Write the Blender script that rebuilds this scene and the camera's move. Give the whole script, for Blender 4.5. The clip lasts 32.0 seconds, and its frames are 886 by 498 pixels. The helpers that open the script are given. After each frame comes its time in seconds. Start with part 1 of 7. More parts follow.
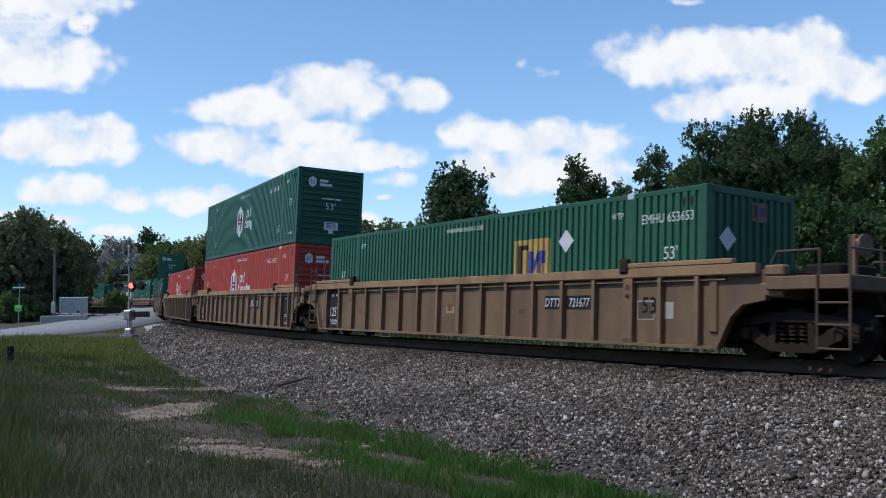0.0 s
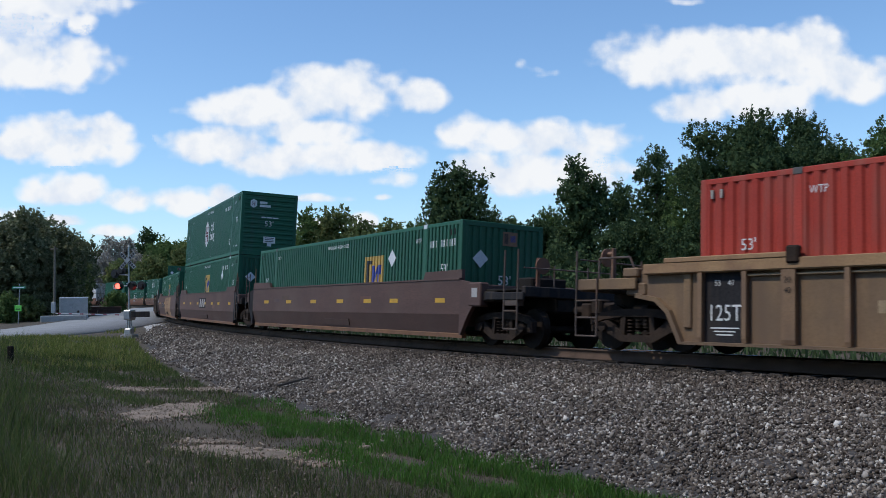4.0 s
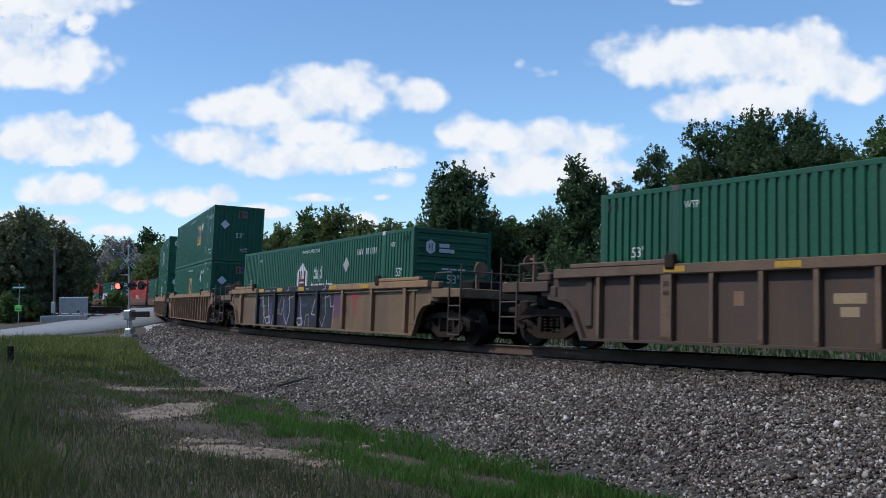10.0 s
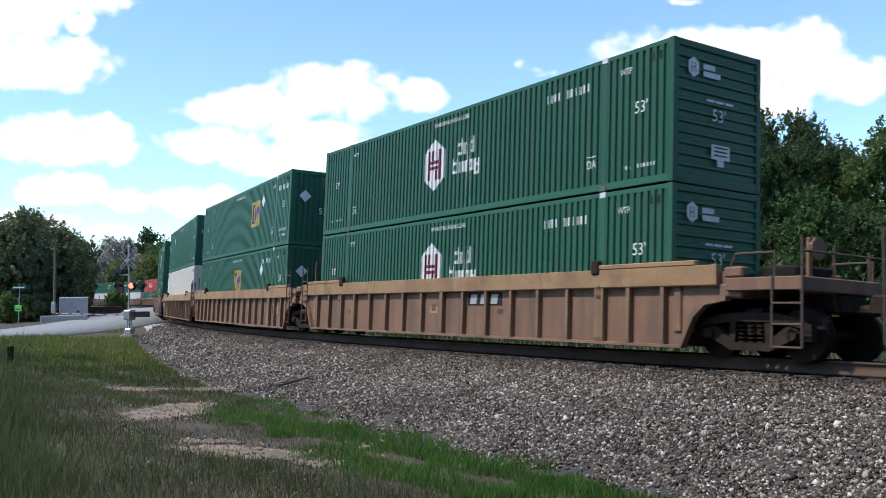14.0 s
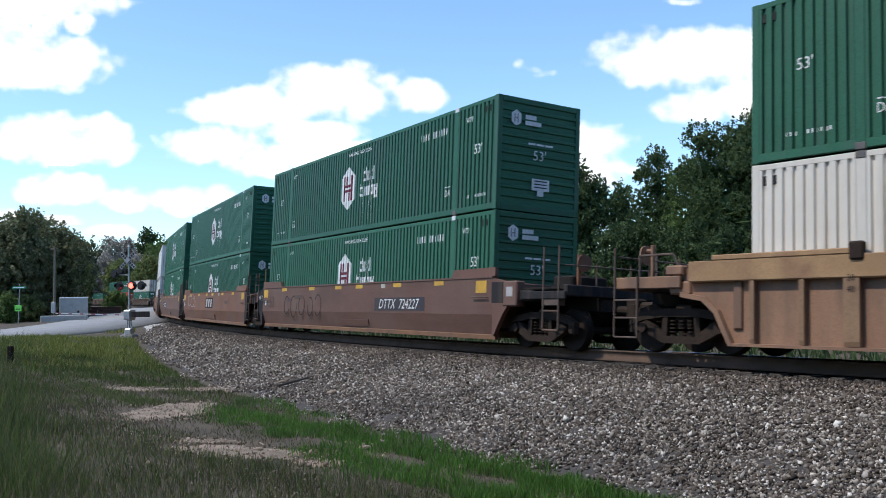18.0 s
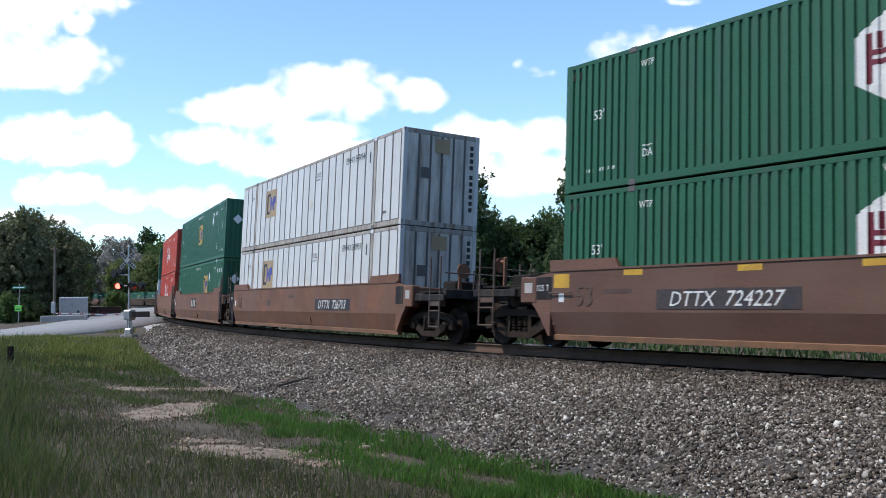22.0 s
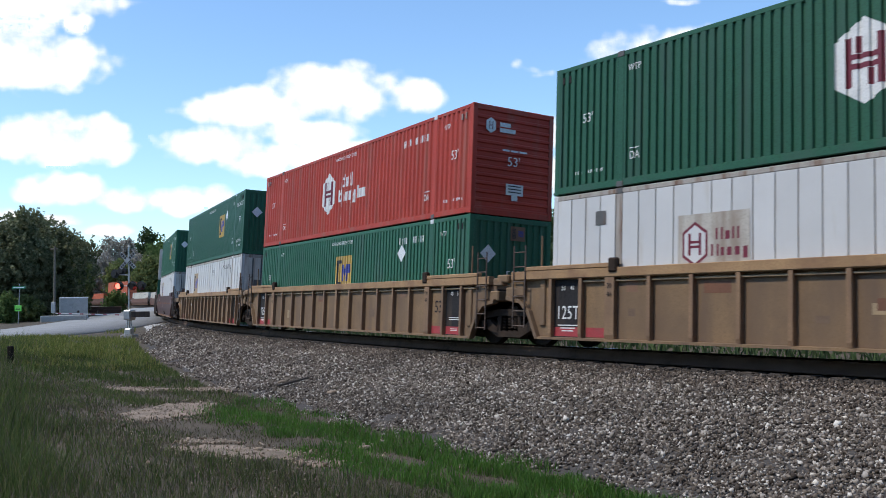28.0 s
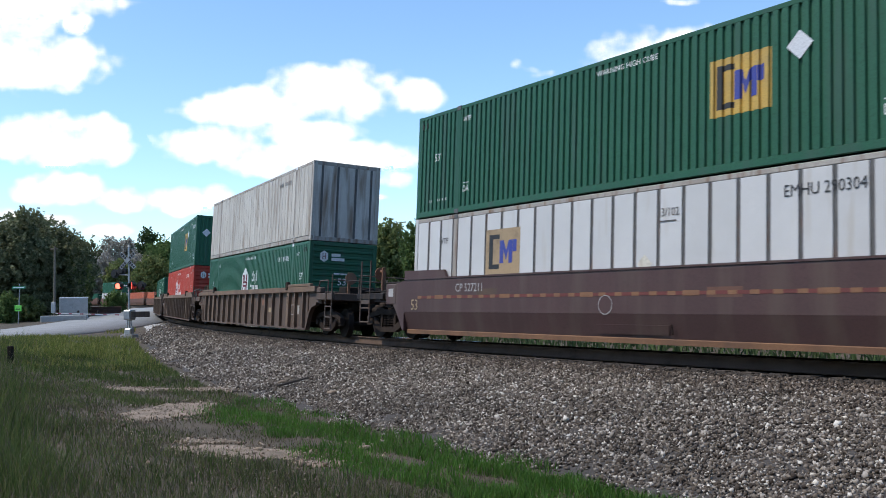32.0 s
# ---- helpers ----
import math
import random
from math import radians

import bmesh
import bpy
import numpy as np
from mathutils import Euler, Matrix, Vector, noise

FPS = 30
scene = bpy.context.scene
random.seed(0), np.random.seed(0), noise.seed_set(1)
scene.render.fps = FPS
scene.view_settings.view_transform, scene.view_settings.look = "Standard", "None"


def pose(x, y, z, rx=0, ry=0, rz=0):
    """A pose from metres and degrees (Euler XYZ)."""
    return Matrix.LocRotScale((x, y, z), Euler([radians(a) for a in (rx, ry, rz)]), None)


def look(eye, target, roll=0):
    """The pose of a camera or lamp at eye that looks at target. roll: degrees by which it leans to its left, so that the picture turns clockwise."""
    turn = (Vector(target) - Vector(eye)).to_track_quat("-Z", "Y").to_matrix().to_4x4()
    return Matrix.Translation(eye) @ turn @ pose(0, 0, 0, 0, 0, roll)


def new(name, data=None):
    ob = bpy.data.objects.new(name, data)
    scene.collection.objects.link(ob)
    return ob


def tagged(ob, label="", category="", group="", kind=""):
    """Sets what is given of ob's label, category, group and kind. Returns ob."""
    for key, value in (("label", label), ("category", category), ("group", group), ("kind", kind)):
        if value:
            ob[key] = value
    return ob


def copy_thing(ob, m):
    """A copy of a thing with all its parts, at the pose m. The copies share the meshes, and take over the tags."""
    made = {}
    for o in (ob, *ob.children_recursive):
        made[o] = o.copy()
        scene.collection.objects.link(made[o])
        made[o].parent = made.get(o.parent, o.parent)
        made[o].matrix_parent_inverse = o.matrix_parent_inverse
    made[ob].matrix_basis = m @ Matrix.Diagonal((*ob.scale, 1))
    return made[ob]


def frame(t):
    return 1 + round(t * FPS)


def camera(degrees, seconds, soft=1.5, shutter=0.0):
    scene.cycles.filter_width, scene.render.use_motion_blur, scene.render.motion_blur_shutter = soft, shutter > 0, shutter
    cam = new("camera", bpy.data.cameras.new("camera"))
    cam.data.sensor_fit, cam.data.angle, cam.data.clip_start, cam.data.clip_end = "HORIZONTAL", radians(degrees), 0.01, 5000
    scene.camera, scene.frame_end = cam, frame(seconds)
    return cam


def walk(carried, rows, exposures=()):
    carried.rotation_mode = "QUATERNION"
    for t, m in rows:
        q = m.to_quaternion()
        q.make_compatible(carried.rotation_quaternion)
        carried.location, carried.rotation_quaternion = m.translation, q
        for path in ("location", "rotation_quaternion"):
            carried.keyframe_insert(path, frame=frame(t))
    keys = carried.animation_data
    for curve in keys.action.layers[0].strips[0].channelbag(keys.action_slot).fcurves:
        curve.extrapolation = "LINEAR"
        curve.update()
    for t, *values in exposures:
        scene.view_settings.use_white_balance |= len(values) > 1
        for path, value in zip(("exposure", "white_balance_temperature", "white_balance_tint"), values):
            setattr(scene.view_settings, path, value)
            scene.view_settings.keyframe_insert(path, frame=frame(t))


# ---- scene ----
cam = camera(52.75, 32.0, 0.6, 0.1)
EYE = 1.75
PITCH, ROLL = 2.86, -1.26
VIEW = look((0, 0, EYE), (0, math.cos(radians(PITCH)), EYE + math.sin(radians(PITCH))), ROLL)
walk(cam, [(0, VIEW), (32, VIEW)], [(0, -0.45, 6150, 10), (1, -0.38, 6150, 10), (3, -0.55, 6150, 10), (5, -0.32, 6150, 10), (6, -0.18, 6150, 10), (7, -0.25, 6150, 10), (9, -0.52, 6050, 10), (11, -0.38, 6050, 10), (12, -0.15, 6250, 10), (13, 0.12, 6450, 10), (16, 0.2, 6450, 10), (17, 0.2, 6450, 10), (18, 0.08, 6350, 10), (19, 0.25, 6450, 10), (21, 0.22, 6450, 10), (22, 0.12, 6450, 10), (23, 0.0, 6450, 10), (24, -0.02, 6450, 10), (25, 0.08, 6450, 10), (28, -0.06, 6400, 10), (29, 0.08, 6450, 10), (30, -0.02, 6450, 10), (31, -0.14, 6450, 10), (32, 0.04, 6450, 10)])

# ---- daylight ----
SUN_AZ, SUN_EL = 192.0, 59.0        # the sun stands over the meadow side
world = bpy.data.worlds.new("sky")
scene.world = world
world.use_nodes = True
wn, wl = world.node_tree.nodes, world.node_tree.links
sky = wn.new("ShaderNodeTexSky")
sky.sky_type, sky.sun_disc = "NISHITA", False
sky.sun_elevation, sky.sun_rotation = radians(SUN_EL), radians(90 - SUN_AZ)
sky.air_density, sky.dust_density, sky.ozone_density = 1.0, 0.3, 1.6
wn["Background"].inputs["Strength"].default_value = 0.2
tint = wn.new("ShaderNodeMix")
tint.data_type, tint.blend_type = "RGBA", "MULTIPLY"
tint.inputs[0].default_value = 1.0
tint.inputs[7].default_value = (0.86, 1.0, 1.1, 1)
wl.new(sky.outputs["Color"], tint.inputs[6])
wl.new(tint.outputs[2], wn["Background"].inputs["Color"])

sun_data = bpy.data.lights.new("sun", "SUN")
sun_data.energy, sun_data.angle, sun_data.color = 3.5, radians(0.6), (1.0, 0.93, 0.82)
sun = new("sun", sun_data)
a, e = radians(SUN_AZ), radians(SUN_EL)
SUN_TO = Vector((math.cos(a) * math.cos(e), math.sin(a) * math.cos(e), math.sin(e)))
sun.matrix_world = look(SUN_TO * 50, (0, 0, 0))


# ---- materials ----
def surface(name, c1, c2, scale=3.0, rough=0.7, metal=0.0, bump=0.2, fine=60.0, dirt=None, dirt_amount=0.3,
            dirt_scale=0.7, streak=False, vary=0.0, translucent=0.0, spec=0.5, stretch=None, worn=0.62):
    """Two-scale procedural surface: broad patches c1/c2, fine grain, optional dirt in streaks or blotches."""
    m = bpy.data.materials.new(name)
    m.use_nodes = True
    n, l = m.node_tree.nodes, m.node_tree.links
    bs = n["Principled BSDF"]
    tc = n.new("ShaderNodeTexCoord")
    co = tc.outputs["Object"]
    if stretch:
        mp = n.new("ShaderNodeMapping")
        mp.inputs["Scale"].default_value = stretch
        l.new(co, mp.inputs["Vector"])
        co = mp.outputs["Vector"]
    if vary:
        inf = n.new("ShaderNodeObjectInfo")
        ad = n.new("ShaderNodeVectorMath")
        ad.operation = "MULTIPLY_ADD"
        comb = n.new("ShaderNodeCombineXYZ")
        for k in range(3):
            l.new(inf.outputs["Random"], comb.inputs[k])
        l.new(comb.outputs[0], ad.inputs[0])
        ad.inputs[1].default_value = (37, 53, 71)
        l.new(co, ad.inputs[2])
        co = ad.outputs[0]

    def noise_tex(sc, det=4.0, r=0.6):
        t = n.new("ShaderNodeTexNoise")
        t.inputs["Scale"].default_value, t.inputs["Detail"].default_value, t.inputs["Roughness"].default_value = sc, det, r
        l.new(co, t.inputs["Vector"])
        return t.outputs["Fac"]

    def ramp(fac, lo, hi):
        r = n.new("ShaderNodeMapRange")
        r.inputs[1].default_value, r.inputs[2].default_value = lo, hi
        l.new(fac, r.inputs[0])
        return r.outputs[0]

    def mix(fac, a_, b_):
        x = n.new("ShaderNodeMix")
        x.data_type = "RGBA"
        for val, sock in ((fac, x.inputs[0]), (a_, x.inputs[6]), (b_, x.inputs[7])):
            if isinstance(val, tuple):
                sock.default_value = (*val, 1)
            elif isinstance(val, float):
                sock.default_value = val
            else:
                l.new(val, sock)
        return x.outputs[2]

    col = mix(ramp(noise_tex(scale), 0.35, 0.65), c1, c2)
    grain = noise_tex(fine, 3.0)
    dark = tuple(v * worn for v in c1)
    col = mix(ramp(grain, 0.45, 0.8), col, dark)
    if dirt:
        if streak:
            mp2 = n.new("ShaderNodeMapping")
            mp2.inputs["Scale"].default_value = (1.0, 1.0, 0.12)
            l.new(co, mp2.inputs["Vector"])
            t = n.new("ShaderNodeTexNoise")
            t.inputs["Scale"].default_value, t.inputs["Detail"].default_value = dirt_scale * 5, 5.0
            l.new(mp2.outputs["Vector"], t.inputs["Vector"])
            f = t.outputs["Fac"]
        else:
            f = noise_tex(dirt_scale, 6.0, 0.7)
        col = mix(ramp(f, 0.72 - dirt_amount * 0.5, 0.95 - dirt_amount * 0.45), col, dirt)
    if vary:
        hsv = n.new("ShaderNodeHueSaturation")
        mr = n.new("ShaderNodeMapRange")
        mr.inputs[3].default_value, mr.inputs[4].default_value = 1 - vary, 1 + vary
        l.new(inf.outputs["Random"], mr.inputs[0])
        l.new(mr.outputs[0], hsv.inputs["Value"])
        l.new(col, hsv.inputs["Color"])
        col = hsv.outputs["Color"]
    l.new(col, bs.inputs["Base Color"])
    bs.inputs["Roughness"].default_value, bs.inputs["Metallic"].default_value = rough, metal
    bs.inputs["Specular IOR Level"].default_value = spec
    if bump:
        b = n.new("ShaderNodeBump")
        b.inputs["Strength"].default_value, b.inputs["Distance"].default_value = bump, 0.02
        l.new(grain, b.inputs["Height"])
        l.new(b.outputs[0], bs.inputs["Normal"])
    if translucent:
        tr = n.new("ShaderNodeBsdfTranslucent")
        l.new(col, tr.inputs["Color"])
        ms = n.new("ShaderNodeMixShader")
        ms.inputs[0].default_value = translucent
        l.new(bs.outputs[0], ms.inputs[1])
        l.new(tr.outputs[0], ms.inputs[2])
        l.new(ms.outputs[0], n["Material Output"].inputs["Surface"])
    return m


def island_mix(name, cols, rough=0.85, translucent=0.0, spec=0.3):
    """Colour that differs from stone to stone or leaf to leaf, with patches at a larger scale."""
    m = bpy.data.materials.new(name)
    m.use_nodes = True
    n, l = m.node_tree.nodes, m.node_tree.links
    bs = n["Principled BSDF"]
    geo = n.new("ShaderNodeNewGeometry")
    rp = n.new("ShaderNodeValToRGB")
    rp.color_ramp.interpolation = "LINEAR"
    el = rp.color_ramp.elements
    for k, (pos, c) in enumerate(cols):
        e_ = el[k] if k < 2 else el.new(pos)
        e_.position, e_.color = pos, (*c, 1)
    l.new(geo.outputs["Random Per Island"], rp.inputs[0])
    tc = n.new("ShaderNodeTexCoord")
    t = n.new("ShaderNodeTexNoise")
    t.inputs["Scale"].default_value, t.inputs["Detail"].default_value = 0.35, 5.0
    l.new(tc.outputs["Object"], t.inputs["Vector"])
    mr = n.new("ShaderNodeMapRange")
    mr.inputs[1].default_value, mr.inputs[2].default_value = 0.3, 0.7
    mr.inputs[3].default_value, mr.inputs[4].default_value = 0.72, 1.25
    l.new(t.outputs["Fac"], mr.inputs[0])
    hsv = n.new("ShaderNodeHueSaturation")
    l.new(mr.outputs[0], hsv.inputs["Value"])
    l.new(rp.outputs[0], hsv.inputs["Color"])
    l.new(hsv.outputs[0], bs.inputs["Base Color"])
    bs.inputs["Roughness"].default_value = rough
    bs.inputs["Specular IOR Level"].default_value = spec
    if translucent:
        tr = n.new("ShaderNodeBsdfTranslucent")
        l.new(hsv.outputs[0], tr.inputs["Color"])
        ms = n.new("ShaderNodeMixShader")
        ms.inputs[0].default_value = translucent
        l.new(bs.outputs[0], ms.inputs[1])
        l.new(tr.outputs[0], ms.inputs[2])
        l.new(ms.outputs[0], n["Material Output"].inputs["Surface"])
    return m


def glow(name, c, strength):
    m = bpy.data.materials.new(name)
    m.use_nodes = True
    bs = m.node_tree.nodes["Principled BSDF"]
    bs.inputs["Base Color"].default_value = (*c, 1)
    bs.inputs["Emission Color"].default_value = (*c, 1)
    bs.inputs["Emission Strength"].default_value = strength
    return m


RUST, GRIME, SOOT = (0.16, 0.075, 0.04), (0.12, 0.09, 0.065), (0.03, 0.026, 0.023)
M_GREEN = surface("green_container_paint", (0.023, 0.110, 0.060), (0.028, 0.122, 0.067), 0.8, 0.5, 0, 0.04, 30, (0.045, 0.100, 0.070), 0.4, 0.5, True, 0.14, spec=0.3)
M_RED = surface("red_container_paint", (0.47, 0.062, 0.040), (0.385, 0.050, 0.033), 0.8, 0.55, 0, 0.04, 30, (0.33, 0.10, 0.072), 0.45, 0.5, True, 0.1, spec=0.22)
M_ORANGE = surface("orange_container_paint", (0.55, 0.13, 0.05), (0.48, 0.11, 0.05), 0.8, 0.55, 0, 0.04, 30, RUST, 0.25, 0.5, True, 0.1)
M_WHITE = surface("white_panel_paint", (0.60, 0.595, 0.585), (0.55, 0.545, 0.535), 0.9, 0.45, 0, 0.0, 40, (0.46, 0.41, 0.34), 0.28, 0.6, True, 0.05, worn=0.93, spec=0.3)
M_CREAM = surface("cream_container_paint", (0.66, 0.62, 0.52), (0.58, 0.54, 0.45), 0.9, 0.5, 0, 0.03, 25, (0.4, 0.33, 0.25), 0.35, 0.6, True, 0.06)
M_WARM = surface("warm_white_panel_paint", (0.68, 0.63, 0.55), (0.61, 0.56, 0.48), 0.9, 0.5, 0, 0.0, 40, (0.46, 0.38, 0.30), 0.3, 0.6, True, 0.05, worn=0.93)
M_GREY = surface("grey_white_container_paint", (0.56, 0.52, 0.46), (0.45, 0.41, 0.355), 0.9, 0.55, 0, 0.03, 25, (0.26, 0.20, 0.15), 0.45, 0.6, True, 0.06, spec=0.3)
# dirty end sheet, base lightened and warmed to offset the bluish shade there
M_DUSTY = surface("dusty_white_end_sheet_lifted", (0.66, 0.62, 0.56), (0.56, 0.52, 0.46), 1.2, 0.6, 0, 0.05, 30, (0.24, 0.17, 0.12), 0.5, 0.8, True, 0.06, spec=0.25)
M_FRAME = surface("dirty_white_frame_paint", (0.42, 0.39, 0.35), (0.33, 0.29, 0.25), 2.0, 0.6, 0, 0.1, 40, RUST, 0.45, 1.6, True, spec=0.3)
M_SEAM = surface("grey_seam_steel", (0.14, 0.135, 0.13), (0.10, 0.095, 0.09), 4, 0.6, 0.2, 0.1, 40, RUST, 0.35, 2, True)
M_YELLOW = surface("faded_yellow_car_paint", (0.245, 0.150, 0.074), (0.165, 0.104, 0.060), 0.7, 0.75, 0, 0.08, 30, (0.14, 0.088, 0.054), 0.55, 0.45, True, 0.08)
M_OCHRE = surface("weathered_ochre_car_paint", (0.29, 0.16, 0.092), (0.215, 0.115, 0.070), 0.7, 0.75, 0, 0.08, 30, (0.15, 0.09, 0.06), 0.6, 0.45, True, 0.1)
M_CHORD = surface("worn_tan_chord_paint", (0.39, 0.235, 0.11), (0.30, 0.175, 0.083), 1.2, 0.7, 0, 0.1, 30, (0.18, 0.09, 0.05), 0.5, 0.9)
M_RIBPAINT = surface("dusty_tan_rib_paint", (0.285, 0.172, 0.092), (0.215, 0.128, 0.072), 1.0, 0.75, 0, 0.1, 30, (0.16, 0.095, 0.06), 0.5, 0.7, True, 0.08)
M_CHORD_DULL = surface("dull_grey_brown_chord_paint", (0.20, 0.125, 0.075), (0.155, 0.10, 0.064), 1.2, 0.75, 0, 0.1, 30, (0.10, 0.06, 0.04), 0.5, 0.9)
M_DRAB = surface("grimy_drab_car_paint", (0.100, 0.066, 0.049), (0.076, 0.052, 0.039), 0.7, 0.8, 0, 0.08, 30, (0.11, 0.066, 0.042), 0.55, 0.45, True, 0.1)
M_BROWN = surface("brown_car_paint", (0.163, 0.077, 0.051), (0.113, 0.055, 0.037), 1.3, 0.7, 0, 0.06, 30, (0.15, 0.085, 0.06), 0.5, 0.4, True, 0.12, stretch=(0.3, 1, 1.3))
M_FLANGE = surface("rust_orange_flange", (0.215, 0.108, 0.052), (0.15, 0.072, 0.037), 1.3, 0.8, 0, 0.1, 30, (0.10, 0.055, 0.036), 0.5, 0.9)
M_RUNG = surface("worn_brown_rungs", (0.12, 0.085, 0.066), (0.085, 0.062, 0.05), 3, 0.7, 0.1, 0.1, 40, RUST, 0.4, 2, False, 0.15)
M_TAN = surface("tan_brown_car_paint", (0.22, 0.092, 0.045), (0.14, 0.06, 0.034), 1.3, 0.7, 0, 0.03, 30, (0.15, 0.085, 0.06), 0.5, 0.4, True, 0.06, stretch=(0.6, 1, 1.0))
M_MAROON = surface("dark_maroon_car_paint", (0.085, 0.04, 0.036), (0.07, 0.034, 0.03), 0.6, 0.6, 0, 0.06, 30, (0.10, 0.065, 0.05), 0.45, 0.4, True)
M_SAFETY = surface("worn_yellow_mark", (0.62, 0.36, 0.03), (0.52, 0.29, 0.03), 3, 0.6, 0, 0.05, 40, (0.3, 0.17, 0.05), 0.4, 2)
M_STEEL = surface("dark_greasy_steel", (0.018, 0.015, 0.013), (0.028, 0.022, 0.018), 3, 0.8, 0, 0.2, 50, (0.055, 0.032, 0.020), 0.3, 1.5, spec=0.15)
# truck and wheel steel, base darkened to stand for deep shade under the cars
M_TRUCK = surface("rusty_cast_steel", (0.034, 0.025, 0.020), (0.050, 0.036, 0.028), 2.5, 0.9, 0, 0.3, 40, (0.07, 0.044, 0.030), 0.4, 1.5, False, 0.1, spec=0.12)
M_WHEEL = surface("wheel_steel", (0.024, 0.018, 0.015), (0.036, 0.026, 0.020), 3, 0.8, 0, 0.2, 50, SOOT, 0.3, 2, spec=0.12)
M_RAIL = surface("rail_rust_steel", (0.135, 0.090, 0.066), (0.100, 0.066, 0.048), 2, 0.95, 0, 0.2, 60, SOOT, 0.3, 1, spec=0.15)
M_RAILTOP = surface("polished_rail_head", (0.42, 0.42, 0.43), (0.36, 0.35, 0.35), 3, 0.25, 0.9, 0.05, 60)
M_TIE = surface("creosoted_timber", (0.05, 0.04, 0.033), (0.075, 0.06, 0.048), 2, 0.9, 0, 0.5, 30, SOOT, 0.4, 1, False, 0.2)
M_RUSTWOOD = surface("rust_stained_timber", (0.17, 0.085, 0.058), (0.12, 0.062, 0.043), 2, 0.9, 0, 0.5, 30, (0.09, 0.06, 0.045), 0.4, 1.2, False, 0.2)
M_FADED = surface("faded_grey_lettering", (0.27, 0.26, 0.26), (0.2, 0.19, 0.19), 3, 0.7, 0, 0, 30)
# brown car paint again, darkened to carry the cloud shade on three cars
M_BROWN_SHADED = surface("cloud_shaded_brown_car_paint", (0.115, 0.060, 0.045), (0.082, 0.043, 0.034), 1.3, 0.7, 0, 0.06, 30, (0.11, 0.066, 0.05), 0.5, 0.4, True, 0.08, stretch=(0.3, 1, 1.3))
M_NUMBER = surface("faded_slate_number_panel", (0.050, 0.050, 0.060), (0.075, 0.065, 0.068), 1.2, 0.8, 0, 0.05, 30, (0.10, 0.065, 0.05), 0.5, 0.9, True, spec=0.2)
M_DOT = surface("faded_orange_dot", (0.26, 0.13, 0.06), (0.2, 0.095, 0.05), 3, 0.7, 0, 0.05, 40)
M_DULLRED = surface("faded_red_line", (0.17, 0.04, 0.035), (0.13, 0.035, 0.03), 3, 0.7, 0, 0.05, 40)
M_INK = surface("white_lettering", (0.78, 0.78, 0.76), (0.70, 0.70, 0.68), 2, 0.6, 0, 0.0, 30, (0.45, 0.45, 0.42), 0.3, 1.5)
M_BLACK = surface("black_lettering", (0.02, 0.02, 0.022), (0.03, 0.03, 0.03), 2, 0.6, 0, 0.0, 30)
M_PANEL = surface("charcoal_panel_paint", (0.024, 0.023, 0.025), (0.034, 0.032, 0.034), 1.2, 0.8, 0, 0.05, 30, (0.065, 0.05, 0.04), 0.45, 0.8, True, spec=0.15)
M_MARK_Y = surface("yellow_logo_paint", (0.60, 0.38, 0.075), (0.50, 0.32, 0.075), 2, 0.55, 0, 0, 30, (0.4, 0.28, 0.1), 0.4, 1)
M_MARK_B = surface("blue_logo_paint", (0.045, 0.06, 0.32), (0.05, 0.065, 0.27), 2, 0.55, 0, 0, 30)
M_MARK_R = surface("maroon_logo_paint", (0.17, 0.012, 0.03), (0.15, 0.012, 0.03), 2, 0.55, 0, 0, 30)
M_BUFF = surface("buff_primer_patch", (0.42, 0.30, 0.17), (0.36, 0.26, 0.15), 1, 0.7, 0, 0.05, 30, GRIME, 0.4, 1)
M_PINK = surface("red_oxide_stripe", (0.40, 0.045, 0.05), (0.33, 0.04, 0.045), 2, 0.6, 0, 0.05, 30, GRIME, 0.4, 1)
M_BLUEG = surface("blue_violet_spray_paint", (0.03, 0.027, 0.085), (0.045, 0.04, 0.10), 3, 0.6, 0, 0, 30)
M_SPRAY = surface("pale_spray_paint", (0.45, 0.42, 0.4), (0.38, 0.36, 0.34), 3, 0.6, 0, 0, 30)
M_GRAF = surface("blue_black_spray_paint", (0.016, 0.016, 0.019), (0.026, 0.024, 0.028), 1.5, 0.7, 0, 0.03, 30, (0.03, 0.03, 0.05), 0.4, 0.8)
M_TEAL = surface("turquoise_spray_paint", (0.018, 0.055, 0.085), (0.018, 0.03, 0.05), 2.5, 0.6, 0, 0, 30, (0.02, 0.02, 0.028), 0.5, 1.5)
M_ROSE = surface("rose_spray_paint", (0.40, 0.22, 0.24), (0.45, 0.36, 0.36), 3, 0.6, 0, 0, 30)
M_PLUM = surface("plum_spray_paint", (0.12, 0.045, 0.10), (0.16, 0.06, 0.11), 2, 0.6, 0, 0, 30, (0.2, 0.12, 0.1), 0.4, 1.2)
M_GROUND = surface("meadow_soil_and_turf", (0.062, 0.048, 0.030), (0.088, 0.066, 0.042), 0.9, 0.95, 0, 0.9, 22, (0.120, 0.088, 0.060), 0.42, 1.1)
M_SAND = surface("pale_trodden_gravel", (0.33, 0.25, 0.185), (0.22, 0.165, 0.12), 2.0, 0.95, 0, 0.8, 40, (0.10, 0.08, 0.055), 0.55, 1.8)
M_BED = surface("grey_ballast_bed", (0.050, 0.043, 0.038), (0.070, 0.061, 0.054), 1.2, 0.95, 0, 1.0, 22, (0.045, 0.037, 0.03), 0.35, 0.9)
